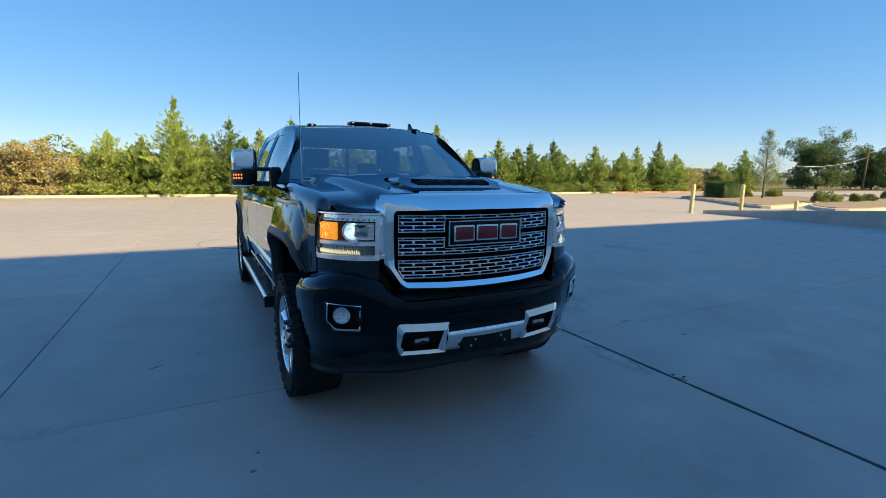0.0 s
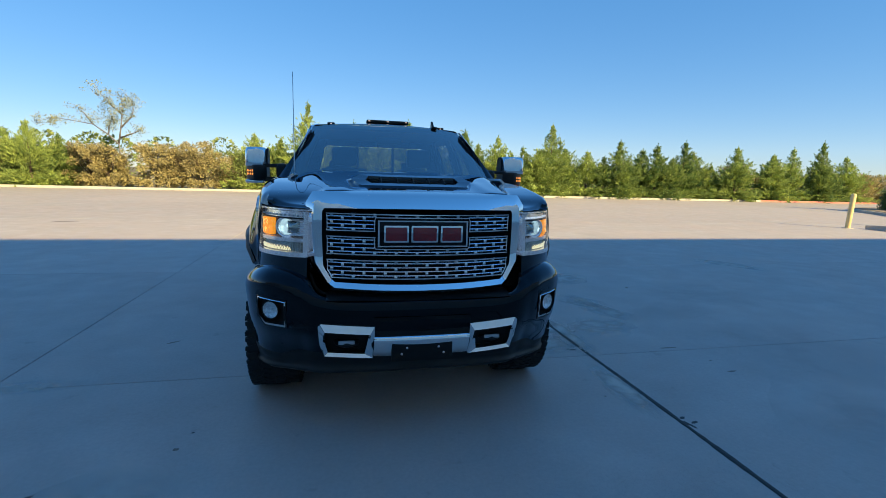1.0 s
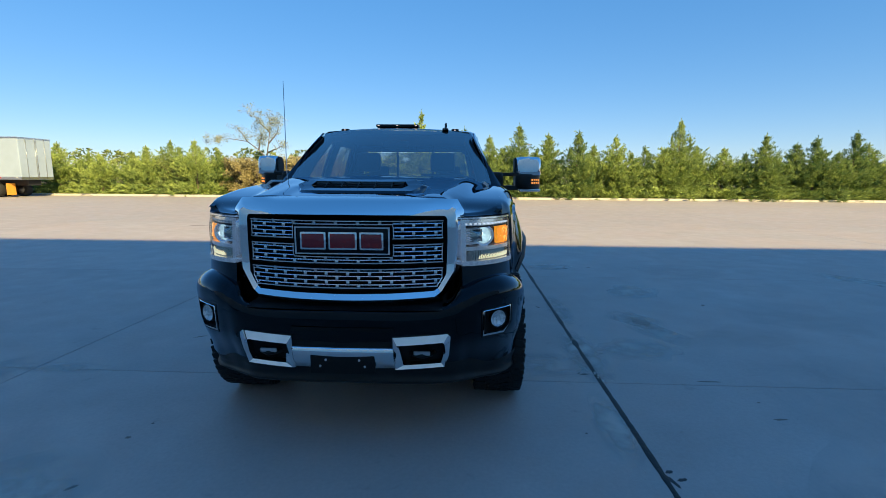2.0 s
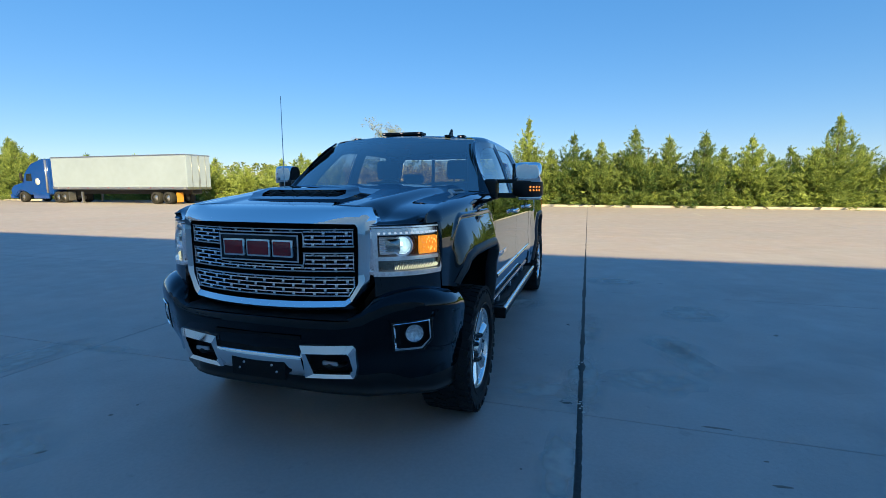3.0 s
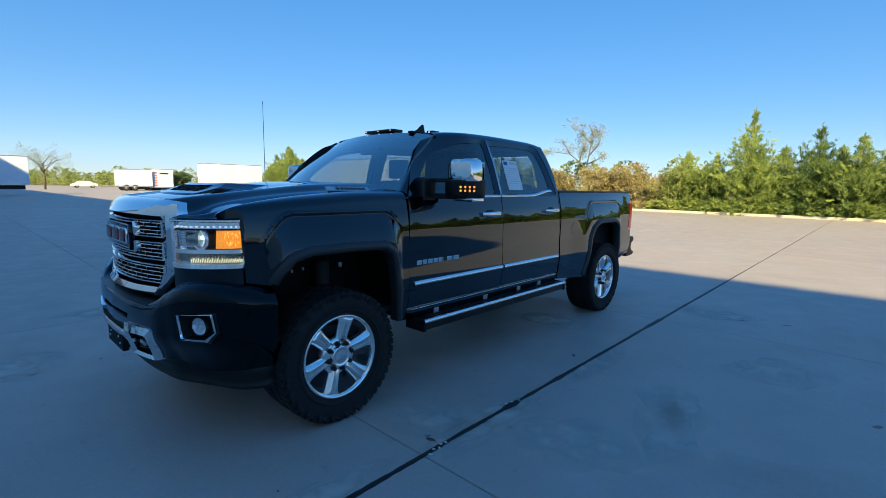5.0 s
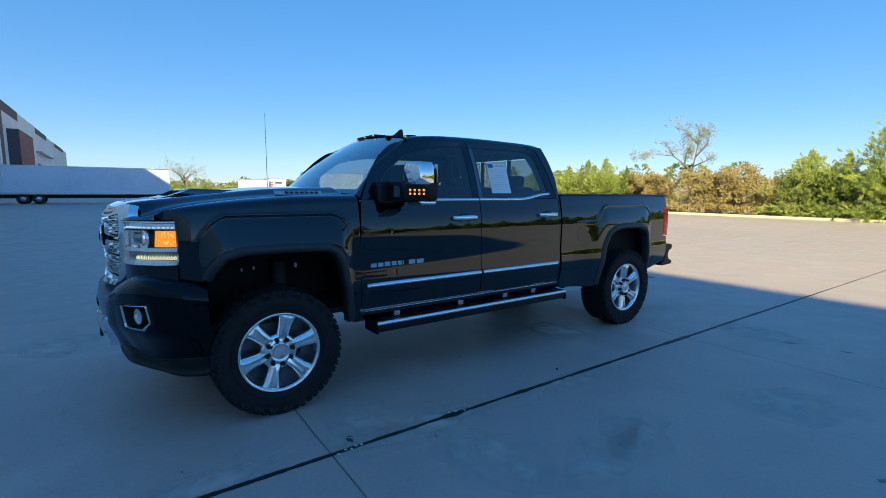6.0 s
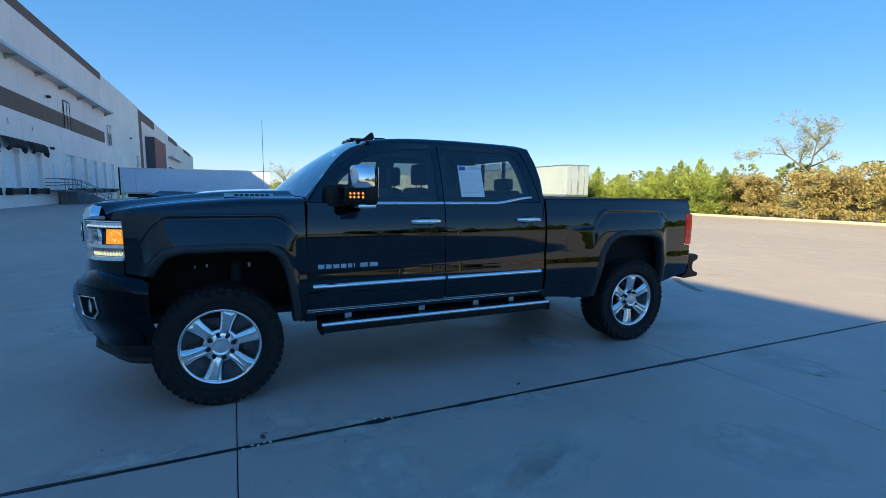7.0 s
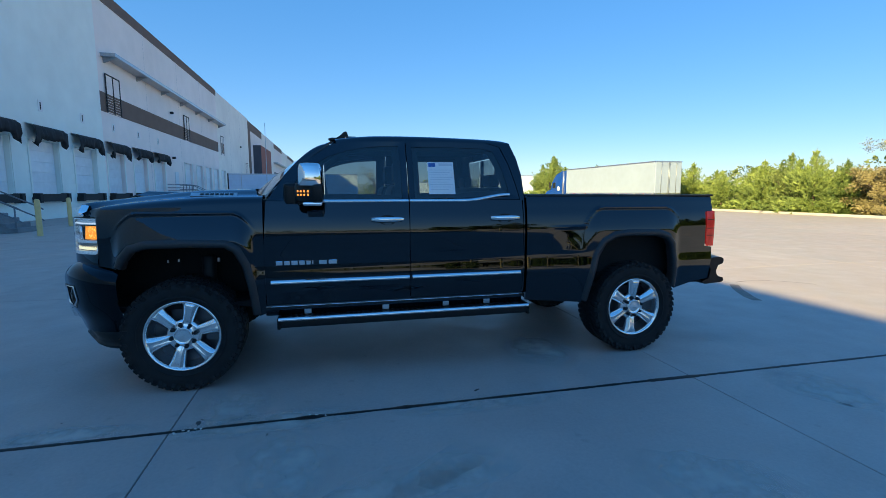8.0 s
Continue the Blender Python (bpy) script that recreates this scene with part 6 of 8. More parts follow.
for k in range(17):
    x = -0.272 + 0.544 * k / 16
    rows.append([(x, tow_y(x, z) + o, z) for z, o in ((0.646, 0.05), (0.642, -0.002), (0.606, -0.008), (0.565, -0.005), (0.52, 0.0), (0.512, 0.05))])
loft(bm, rows)
part("tow_bridge", bm, M_CHROME, bumper, "chrome centre trim", sharp=0.5)
pl = part("plate_bracket", boxes(((-0.175, -0.996, 0.495), (0.172, -0.96, 0.603), 0.008, 2)), M_MATTE, bumper, "empty black number plate bracket")
for x, z in ((-0.09, 0.575), (0.09, 0.575), (-0.12, 0.54), (0.12, 0.54)):
    bm = bmesh.new()
    lathe(bm, [(-1.000, 0.001), (-1.000, 0.006), (-0.994, 0.007)], 10, "y", (x, 0, z))
    part("bolt", bm, M_ALU, pl)
# fog lamps
for s in (-1, 1):
    fo = [(s * x, z) for x, z in FOG]

    def fog_map(off):
        return lambda x, z: Vector((x, skin_y(x, z) - 0.004 + off, z))
    c = (s * FOG_C[0], FOG_C[1])
    sh = lambda q: [(c[0] + (x - c[0]) * q, c[1] + (z - c[1]) * q) for x, z in fo]
    # broader at its foot
    up = lambda q: [(x, z + max(0.0, 0.72 - z) * 0.22) for x, z in sh(q)]
    bm = bmesh.new()
    ring(bm, dense(fo), dense(up(0.955)), fog_map(0.0), fog_map(-0.006))
    ring(bm, dense(up(0.955)), dense(up(0.92)), fog_map(-0.006), fog_map(0.004))
    fz = part("fog_bezel", bm, M_CHROME, bumper, "chrome fog lamp bezel", sharp=0.6)
    bm = bmesh.new()
    ring(bm, dense(sh(1.15)), dense(sh(1.1)), fog_map(0.012), fog_map(0.0))
    ring(bm, dense(sh(1.1)), dense(fo), fog_map(0.0), fog_map(0.004))
    part("fog_surround", bm, M_SATIN, fz)
    bm = bmesh.new()
    ring(bm, dense(up(0.92)), dense(up(0.84)), fog_map(0.004), fog_map(0.045))
    bm.faces.new([bm.verts.new(fog_map(0.045)(x, z)) for x, z in dense(up(0.84))])
    part("fog_pocket", bm, M_MATTE, fz)
    fx, fy, fzz = s * 0.836, skin_y(0.836, 0.757) + 0.018, 0.757
    turn = Matrix.Translation((fx, fy, fzz)) @ Matrix.Rotation(radians(s * 26), 4, "Z")
    bm = bmesh.new()
    lathe(bm, [(0.045, 0.053), (-0.008, 0.053), (-0.011, 0.05), (-0.004, 0.048)], 32, "y")
    bm.transform(turn)
    part("fog_housing", bm, M_SATIN, fz)
    bm = bmesh.new()
    lathe(bm, [(-0.004, 0.048), (0.006, 0.04), (0.013, 0.026), (0.016, 0.001)], 32, "y")
    # facets stamped into the bowl
    for v in bm.verts:
        v.co.y += 0.0035 * math.sin(v.co.x * 260) * math.cos(v.co.z * 210)
    bm.transform(turn)
    part("fog_reflector", bm, M_FOGBOWL, fz, "faceted silver bowl", smooth=False)
    bm = bmesh.new()
    lathe(bm, [(-0.007, 0.049), (-0.016, 0.03), (-0.019, 0.001)], 28, "y")
    bm.transform(turn)
    orient(bm, (0, -1, 0))
    part("fog_lens", bm, M_LENS, fz)

# ---- headlamps ----


def head_pt(s, u, z, off=0.0):
    """u: 0 at the grille, 1 at the wing; off: inwards."""
    z = 1.062 + (z - 1.05) * 0.887 if z >= 1.05 else 0.93 + (z - 0.93) * 1.1
    u *= 1 - 0.06 * smooth01((1.12 - z) / 0.07)
    k = u * 6
    x = spline([(i, p[0]) for i, p in enumerate(HPLAN)], k)
    y = spline([(i, p[1]) for i, p in enumerate(HPLAN)], k)
    lean = 0.06 * u * max(0, (z - 1.06) / 0.28)
    n = Vector((-(0.35 + 0.6 * u), 1.0 - 0.55 * u, 0)).normalized()
    return Vector((s * (x + n.x * off - 0.012 * (z - 1.06) / 0.28), y + n.y * off + lean * (1 - 0.5 * u) - 0.024 * (1 - u), z))


def head_patch(s, u0, u1, z0, z1, off, material, name, parent, label="", nu=12, nz=4, rim=0.0, bulge=0.0, flute=0.0):
    bm = bmesh.new()
    rows = []
    for i in range(nz + 1):
        z = z0 + (z1 - z0) * i / nz
        rows.append([head_pt(s, u0 + (u1 - u0) * j / nu, z, off - bulge * math.sin(i / nz * math.pi) * math.sin(j / nu * math.pi) + flute * (j % 2)) for j in range(nu + 1)])
    vs = loft(bm, rows)
    if rim:
        bnd = [e for e in bm.edges if len(e.link_faces) == 1]
        r = bmesh.ops.extrude_edge_only(bm, edges=bnd)
        for v in [g for g in r["geom"] if isinstance(g, bmesh.types.BMVert)]:
            v.co += Vector((-s * 0.5, 0.8, 0)).normalized() * rim
    if not rim:
        orient(bm, (s * 0.6, -1, 0))
    return part(name, bm, material, parent, label, sharp=0.8)


for s in (-1, 1):
    h = sub("headlamp", "lit headlamp with amber turn lens and chrome strips", truck)
    head_patch(s, 0.0, 1.0, 1.05, 1.35, 0.085, M_SATIN, "housing", h)
    head_patch(s, 0.0, 1.0, 1.335, 1.352, 0.0, M_SATIN, "top_edge", h, rim=0.08)
    head_patch(s, 0.02, 0.985, 1.292, 1.335, 0.02, M_LAMPIN, "upper_strip", h, "chrome upper light strip", rim=0.04)
    head_patch(s, 0.0, 0.985, 1.142, 1.165, 0.01, M_LAMPIN, "middle_blade", h, "chrome blade", rim=0.06)
    head_patch(s, 0.0, 0.985, 1.05, 1.078, -0.002, M_LAMPIN, "lower_blade", h, rim=0.06)
    head_patch(s, 0.0, 0.06, 1.06, 1.335, 0.004, M_LAMPIN, "inner_blade", h, nu=3, rim=0.06)
    head_patch(s, 0.06, 0.985, 1.075, 1.142, 0.034, M_REFL, "lower_reflector", h, "fluted smoky reflector", nu=46, nz=2, flute=0.009)
    head_patch(s, 0.0, 0.985, 1.338, 1.348, -0.002, M_LAMPIN, "upper_rim", h, "thin chrome lamp border", rim=0.03)
    head_patch(s, 0.95, 0.99, 1.07, 1.338, 0.0, M_LAMPIN, "outer_rim", h, nu=3, rim=0.03)
    head_patch(s, 0.06, 0.98, 1.284, 1.294, 0.012, M_SATIN, "mask", h, rim=0.03)
    # facets of the amber reflector, brightest round the bulb
    rng = random.Random(61)
    for k in range(26):
        u, z = 0.61 + 0.34 * rng.random(), 1.182 + 0.085 * rng.random()
        if abs(u - 0.72) / 0.2 + abs(z - 1.238) / 0.06 < 1.5:
            part("amber_facet", tube(bmesh.new(), [head_pt(s, u, z, 0.011), head_pt(s, u, z + rng.uniform(0.006, 0.018), 0.011)], rng.uniform(0.0015, 0.0035), 5), M_AMBERBULB, h)
    head_patch(s, 0.57, 0.975, 1.172, 1.285, 0.016, M_AMBER, "turn_lens", h, "glowing amber turn lens", nu=26, nz=6, rim=0.03, bulge=0.008, flute=0.004)
    for k in range(14):
        u = 0.08 + 0.86 * k / 13
        p = head_pt(s, u, 1.305, 0.014)
        part("led", boxes(((p.x - 0.006, p.y - 0.004, p.z - 0.005), (p.x + 0.006, p.y + 0.006, p.z + 0.005), 0.002, 1)), M_GUIDELIT if s > 0 else M_GUIDE, h, smooth=False)
    for k in range(24):
        u = 0.27 + 0.66 * k / 23
        part("led", tube(bmesh.new(), [head_pt(s, u, 1.084, 0.026), head_pt(s, u + 0.008, 1.112 if k % 2 else 1.104, 0.022)], 0.0032, 6), M_DRL, h)
    for (u, r, nm) in ((0.37, 0.047, "projector"),):
        p = head_pt(s, u, 1.228, 0.045)
        turn = Matrix.Translation(p) @ Matrix.Rotation(radians(s * 18), 4, "Z")
        bm = bmesh.new()
        lathe(bm, [(0.05, r * 1.3), (-0.012, r * 1.28), (-0.022, r * 1.2), (-0.02, r * 1.06), (-0.002, r * 0.92), (0.016, r * 0.86)], 32, "y")
        bm.transform(turn)
        part("projector_ring", bm, M_LAMPIN, h)
        # silvered bowl, small burning bulb, clear domed lens
        bm = bmesh.new()
        lathe(bm, [(0.034, 0.001), (0.032, r * 0.3), (0.022, r * 0.65), (0.002, r * 0.93), (-0.006, r * 0.98)], 32, "y")
        bm.transform(turn)
        part("projector_bowl", bm, M_BOWL, h, "silvered bowl behind the lens")
        bm = bmesh.new()
        bmesh.ops.create_uvsphere(bm, u_segments=14, v_segments=8, radius=r * 0.26, matrix=Matrix.Translation((-s * r * 0.15, 0.012, r * 0.12)))
        bm.transform(turn)
        part("lamp_glow", bm, M_GLOW, h, "burning bulb")
        bm = bmesh.new()
        lathe(bm, [(-0.004, r * 0.98), (-0.016, r * 0.82), (-0.026, r * 0.5), (-0.03, 0.001)], 32, "y")
        bm.transform(turn)
        orient(bm, (0, -1, 0))
        part("projector_lens", bm, M_LENS, h, "clear domed projector lens").visible_shadow = False
        bm = bmesh.new()
        lathe(bm, [(0.05, r * 1.45), (0.0, r * 1.42), (-0.004, r * 1.36), (0.004, r * 1.25)], 32, "y")
        bm.transform(turn)
        part("projector_shroud", bm, M_SATIN, h)
    head_patch(s, 0.16, 0.34, 1.192, 1.268, 0.036, M_REFL, "projector_barrel", h, "silver projector barrel", nu=8, nz=6, rim=0.05, bulge=0.02)
    head_patch(s, 0.08, 0.27, 1.175, 1.285, 0.04, M_LAMPIN, "side_reflector", h, nu=10, flute=0.006)
    bm = bmesh.new()
    for k in range(7):
        z = 1.185 + 0.015 * k
        tube(bm, [head_pt(s, u, z, 0.036) for u in (0.08, 0.17, 0.27)], 0.003, 5)
    part("reflector_ribs", bm, M_ALU, h)
    ln = head_patch(s, 0.0, 1.0, 1.055, 1.345, -0.002, M_LENS, "lens", h, "clear outer lens", nu=16, nz=6)
    ln.visible_shadow = False
    # black nose panel below the lamp
    head_patch(s, 0.0, 1.0, 0.93, 1.05, 0.006, M_PAINT, "nose_panel", truck, "glossy black panel under the headlamp")

# ---- mirrors ----
for s in (-1, 1):
    mi = sub("tow_mirror", "large chrome-capped tow mirror with lit amber signal", truck)
    if s < 0:
        # this arm is pushed further in
        mi.location.x, mi.scale.x = -0.2, 0.8
    bm = bmesh.new()
    rows = []
    for z, a, b in ((1.565, 0.0, 1.0), (1.58, 0.0, 1.03), (1.65, 0.004, 1.02), (1.70, 0.012, 0.97), (1.722, 0.03, 0.86), (1.728, 0.05, 0.6)):
        row = []
        for k in range(24):
            t = k / 24 * math.tau
            cx, cy = math.cos(t), math.sin(t)
            ex = math.copysign(abs(cx) ** 0.45, cx)
            ey = math.copysign(abs(cy) ** 0.55, cy)
            row.append((s * (1.205 + 0.115 * b * ex), 0.985 + 0.085 * b * ey, z))
        rows.append(row)
    loft(bm, rows, True)
    bm.faces.new([bm.verts.new(p) for p in rows[-1]])
    bmesh.ops.remove_doubles(bm, verts=bm.verts[:], dist=0.0005)
    part("mirror_cap", bm, M_CHROME, mi, "chrome mirror cap", sharp=0.9)
    # dark inner cheek of the cap, facing the cab
    bm = bmesh.new()
    prism(bm, [(0.915, 1.575), (1.068, 1.575), (1.062, 1.69), (1.03, 1.722), (0.955, 1.722), (0.925, 1.69)], s * 1.082, s * 1.10, "x")
    bmesh.ops.bevel(bm, geom=bm.edges[:], offset=0.006, segments=2, affect="EDGES")
    part("mirror_cheek", bm, M_SATIN, mi)
    # lower housing with a broad rounded front corner
    plan = [(1.09, 0.89), (1.14, 0.872), (1.19, 0.868), (1.225, 0.882), (1.26, 0.914), (1.29, 0.948), (1.314, 0.984), (1.327, 1.02), (1.326, 1.07), (1.20, 1.078), (1.09, 1.075)]
    bm = bmesh.new()
    rows = []
    cx, cy = 1.21, 0.97
    for z, q in ((1.446, 0.90), (1.452, 0.96), (1.465, 1.0), (1.555, 1.0), (1.568, 0.985), (1.574, 0.94)):
        rows.append([(s * (cx + (x - cx) * q), cy + (y - cy) * q, z) for x, y in dense(plan, 2)])
    loft(bm, rows, True)
    for row in (rows[0], rows[-1]):
        bm.faces.new([bm.verts.new(p) for p in row])
    bmesh.ops.recalc_face_normals(bm, faces=bm.faces[:])
    part("mirror_base", bm, M_SATIN, mi, "satin black mirror base", sharp=0.9)
    part("mirror_foot", boxes(((s * 1.13, 0.93, 1.418), (s * 1.322, 1.065, 1.447), 0.013, 3)), M_CHROME, mi, "chrome lower cap")
    for z0, z1 in ((1.556, 1.588), (1.434, 1.474)):
        bm = bmesh.new()
        rows = []
        for x, y in ((0.90, 0.86), (0.96, 0.88), (1.03, 0.90), (1.12, 0.92)):
            rows.append([(s * x, y + dy, z) for dy, z in ((-0.028, z0 + 0.006), (-0.028, z1 - 0.006), (-0.02, z1), (0.03, z1), (0.036, z1 - 0.008), (0.036, z0 + 0.008), (0.03, z0), (-0.02, z0))])
        loft(bm, rows, True)
        for row in (rows[0], rows[-1]):
            bm.faces.new([bm.verts.new(p) for p in row])
        bmesh.ops.recalc_face_normals(bm, faces=bm.faces[:])
        part("arm", bm, M_SATIN, mi, sharp=0.6)
    # foot on the door: a rounded block
    bm = bmesh.new()
    box(bm, (s * 0.865, 0.765, 1.405), (s * 0.975, 0.93, 1.592), 0.04, 4)
    part("arm_root", bm, M_SATIN, mi)
    part("glass", boxes(((s * 1.11, 1.082, 1.50), (s * 1.30, 1.086, 1.71))), M_CHROME, mi, "mirror glass", smooth=False)
    for x, y, turn in ((1.238, 0.893, 43), (1.262, 0.916, 46), (1.284, 0.941, 50), (1.304, 0.968, 55)):
        for z in (1.497, 1.524):
            bm = bmesh.new()
            lathe(bm, [(0.003, 0.0088), (-0.002, 0.008), (-0.004, 0.005), (-0.005, 0.0005)], 12, "y")
            bm.transform(Matrix.Translation((s * x, y, z)) @ Matrix.Rotation(radians(s * turn), 4, "Z"))
            part("signal_led", bm, M_AMBERLED, mi, "glowing amber light")

# ---- roof lamps, fin, mast ----
for x, w in ((-0.53, 0.035), (0.54, 0.035)):
    c = part("roof_marker", boxes(((x - w, 1.27, 1.978), (x + w, 1.36, 2.003), 0.008, 2)), M_SATIN, truck, "small black roof marker lamp")
    part("marker_light", boxes(((x - 0.007, 1.264, 1.988), (x + 0.007, 1.273, 1.995))), M_MARKER, c, smooth=False)
c = part("roof_marker_bar", boxes(((-0.20, 1.14, 2.005), (0.20, 1.27, 2.032), 0.01, 2)), M_SATIN, truck, "black roof bar with three marker lamps")
for x in (-0.175, 0.0, 0.175):
    part("marker_light", boxes(((x - 0.009, 1.134, 2.016), (x + 0.009, 1.143, 2.023))), M_MARKER, c, smooth=False)
bm = bmesh.new()
prism(bm, [(1.12, 1.985), (1.20, 2.005), (1.265, 2.06), (1.285, 2.058), (1.30, 1.985)], 0.442, 0.462, "x")
bmesh.ops.bevel(bm, geom=bm.edges[:], offset=0.006, segments=2, affect="EDGES")
box(bm, (0.425, 1.12, 1.975), (0.48, 1.32, 1.995), 0.008, 2)
part("fin_antenna", bm, M_SATIN, truck)
bm = bmesh.new()
tube(bm, [(-0.80, 0.43, 1.45), (-0.80, 0.43, 1.5), (-0.80, 0.432, 2.28)], [0.012, 0.004, 0.0022], 6)
part("mast_antenna", bm, M_STEEL, truck, "thin black mast antenna")

# ---- wheels ----
TR, RR = 0.43, 0.278
def wheel(name, x, y, s, label):
    w = sub(name, label, truck, (x, y, TR))
    bm = bmesh.new()
    prof = [(-0.13, RR - 0.01), (-0.15, RR + 0.02), (-0.158, 0.35), (-0.154, 0.395), (-0.14, 0.42), (-0.05, 0.424), (0.05, 0.424), (0.14, 0.42), (0.154, 0.395), (0.158, 0.35), (0.15, RR + 0.02), (0.128, RR - 0.008), (0.115, RR - 0.012)]
    lathe(bm, prof, 64, "x")
    part("tyre", bm, M_TYRE, w, "chunky black all-terrain tyre", sharp=0.5)
    # tread lugs
    bm = bmesh.new()
    n = 50
    for k in range(n):
        a = k * math.tau / n
        for i, (x0, x1, r1, tw) in enumerate(((-0.155, -0.085, 0.43, 0.25), (-0.075, -0.01, 0.43, -0.4), (0.01, 0.075, 0.43, 0.4), (0.085, 0.155, 0.43, -0.25))):
            da = (0.5 if i in (1, 3) else 0) * math.tau / n
            m = Matrix.Rotation(a + da, 4, "X") @ Matrix.Translation(((x0 + x1) / 2, 0, (0.405 + r1) / 2 - 0.002 * (i in (0, 3)))) @ Matrix.Rotation(tw, 4, "Z")
            hgt = r1 - 0.405 - (0.004 if i in (0, 3) else 0)
            bmesh.ops.create_cube(bm, size=1, matrix=m @ Matrix.Diagonal((x1 - x0, 0.037, hgt, 1)))
        # shoulder biters
        for q in (-1, 1):
            m = Matrix.Rotation(a + 0.04 * (k % 2), 4, "X") @ Matrix.Translation((q * 0.154, 0, 0.390 - 0.012 * (k % 2))) @ Matrix.Rotation(q * 0.35, 4, "Y")
            bmesh.ops.create_cube(bm, size=1, matrix=m @ Matrix.Diagonal((0.009, 0.028, 0.034 + 0.016 * (k % 2), 1)))
    # raised side ring
    lathe(bm, [(s * 0.157, 0.30), (s * 0.161, 0.303), (s * 0.161, 0.312), (s * 0.157, 0.315)], 64, "x")
    tagged(part("tread", bm, M_TYRE, w, sharp=0.5), kind="stuff")
    bm = bmesh.new()
    lathe(bm, [(s * 0.125, RR), (s * 0.142, RR - 0.004), (s * 0.145, RR - 0.012), (s * 0.135, RR - 0.024), (s * 0.115, RR - 0.027)], 64, "x")
    part("rim_lip", bm, M_RIM, w, "polished rim lip")
    bm = bmesh.new()
    lathe(bm, [(s * 0.115, RR - 0.027), (s * 0.0, RR - 0.04), (-s * 0.12, RR - 0.02)], 64, "x")
    part("barrel", bm, M_BARREL, w, "bright inner barrel")
    bm = bmesh.new()
    lathe(bm, [(s * 0.0, 0.001), (s * 0.0, 0.24)], 40, "x")
    part("brake_disc", bm, M_RIMDK, w)
    for k in range(6):
        a = k * math.tau / 6 + radians(45 if y < 1 else 57)
        turn = Matrix.Rotation(a, 4, "X")
        bm = bmesh.new()
        rows = []
        # radius, half width of the crest, half width of the foot, height of the crest
        for r, hc, hf, dp in ((0.088, 0.026, 0.048, 0.116), (0.105, 0.024, 0.043, 0.121), (0.13, 0.022, 0.044, 0.126), (0.17, 0.022, 0.048, 0.131), (0.21, 0.025, 0.053, 0.136), (0.24, 0.030, 0.059, 0.139), (0.252, 0.036, 0.068, 0.135), (0.258, 0.040, 0.074, 0.126)):
            rows.append([(s * (dp + d), u, r) for u, d in ((-hf, -0.06), (-hf, -0.031), (-hf + 0.003, -0.026), (-hc - 0.001, -0.002), (-hc + 0.004, 0.0), (-hc * 0.45, -0.003), (hc * 0.45, -0.003), (hc - 0.004, 0.0), (hc + 0.001, -0.002), (hf - 0.003, -0.026), (hf, -0.031), (hf, -0.06))])
        loft(bm, rows)
        bm.transform(turn)
        sp = part("spoke", bm, M_RIM, w, "polished wheel spoke", sharp=0.2)
        # U-shaped raised lip at the spoke's inner end
        bm = bmesh.new()
        tube(bm, [(s * 0.1235, -0.017, 0.162), (s * 0.121, -0.015, 0.128), (s * 0.121, 0.015, 0.128), (s * 0.1235, 0.017, 0.162)], 0.0035, 6)
        bm.transform(turn)
        part("spoke_lip", bm, M_RIM, sp)
    # hub face joining the spokes, with a web between each pair
    bm = bmesh.new()
    lathe(bm, [(s * 0.05, 0.128), (s * 0.098, 0.124), (s * 0.106, 0.116), (s * 0.112, 0.108), (s * 0.114, 0.10), (s * 0.110, 0.066), (s * 0.112, 0.064)], 48, "x")
    part("hub_face", bm, M_RIM, w, "polished hub face", sharp=0.35)
    bm = bmesh.new()
    lathe(bm, [(s * 0.10, 0.070), (s * 0.136, 0.069), (s * 0.142, 0.064), (s * 0.141, 0.058), (s * 0.137, 0.055), (s * 0.139, 0.04), (s * 0.141, 0.001)], 48, "x")
    part("hub_cap", bm, M_RIM, w, "polished centre cap", sharp=0.35)
    for k in range(8):
        a = k * math.tau / 8 + 0.2
        bm = bmesh.new()
        lathe(bm, [(s * 0.108, 0.017), (s * 0.118, 0.017), (s * 0.119, 0.0145), (s * 0.138, 0.0145), (s * 0.146, 0.010), (s * 0.148, 0.001)], 6, "x", (0, math.cos(a) * 0.087, math.sin(a) * 0.087))
        part("lug_nut", bm, M_BOLT, w)
    bm = bmesh.new()
    box(bm, (s * 0.0, 0.15, -0.06), (s * 0.07, 0.25, 0.09), 0.01, 2)
    part("brake_caliper", bm, M_RIMDK, w)
    return w


WX = 0.885
for y, nm in ((0.0, "front"), (3.904, "rear")):
    for s in (1, -1):
        wheel("wheel", s * WX, y, s, "chunky all-terrain tyre on a six-spoke polished alloy rim")

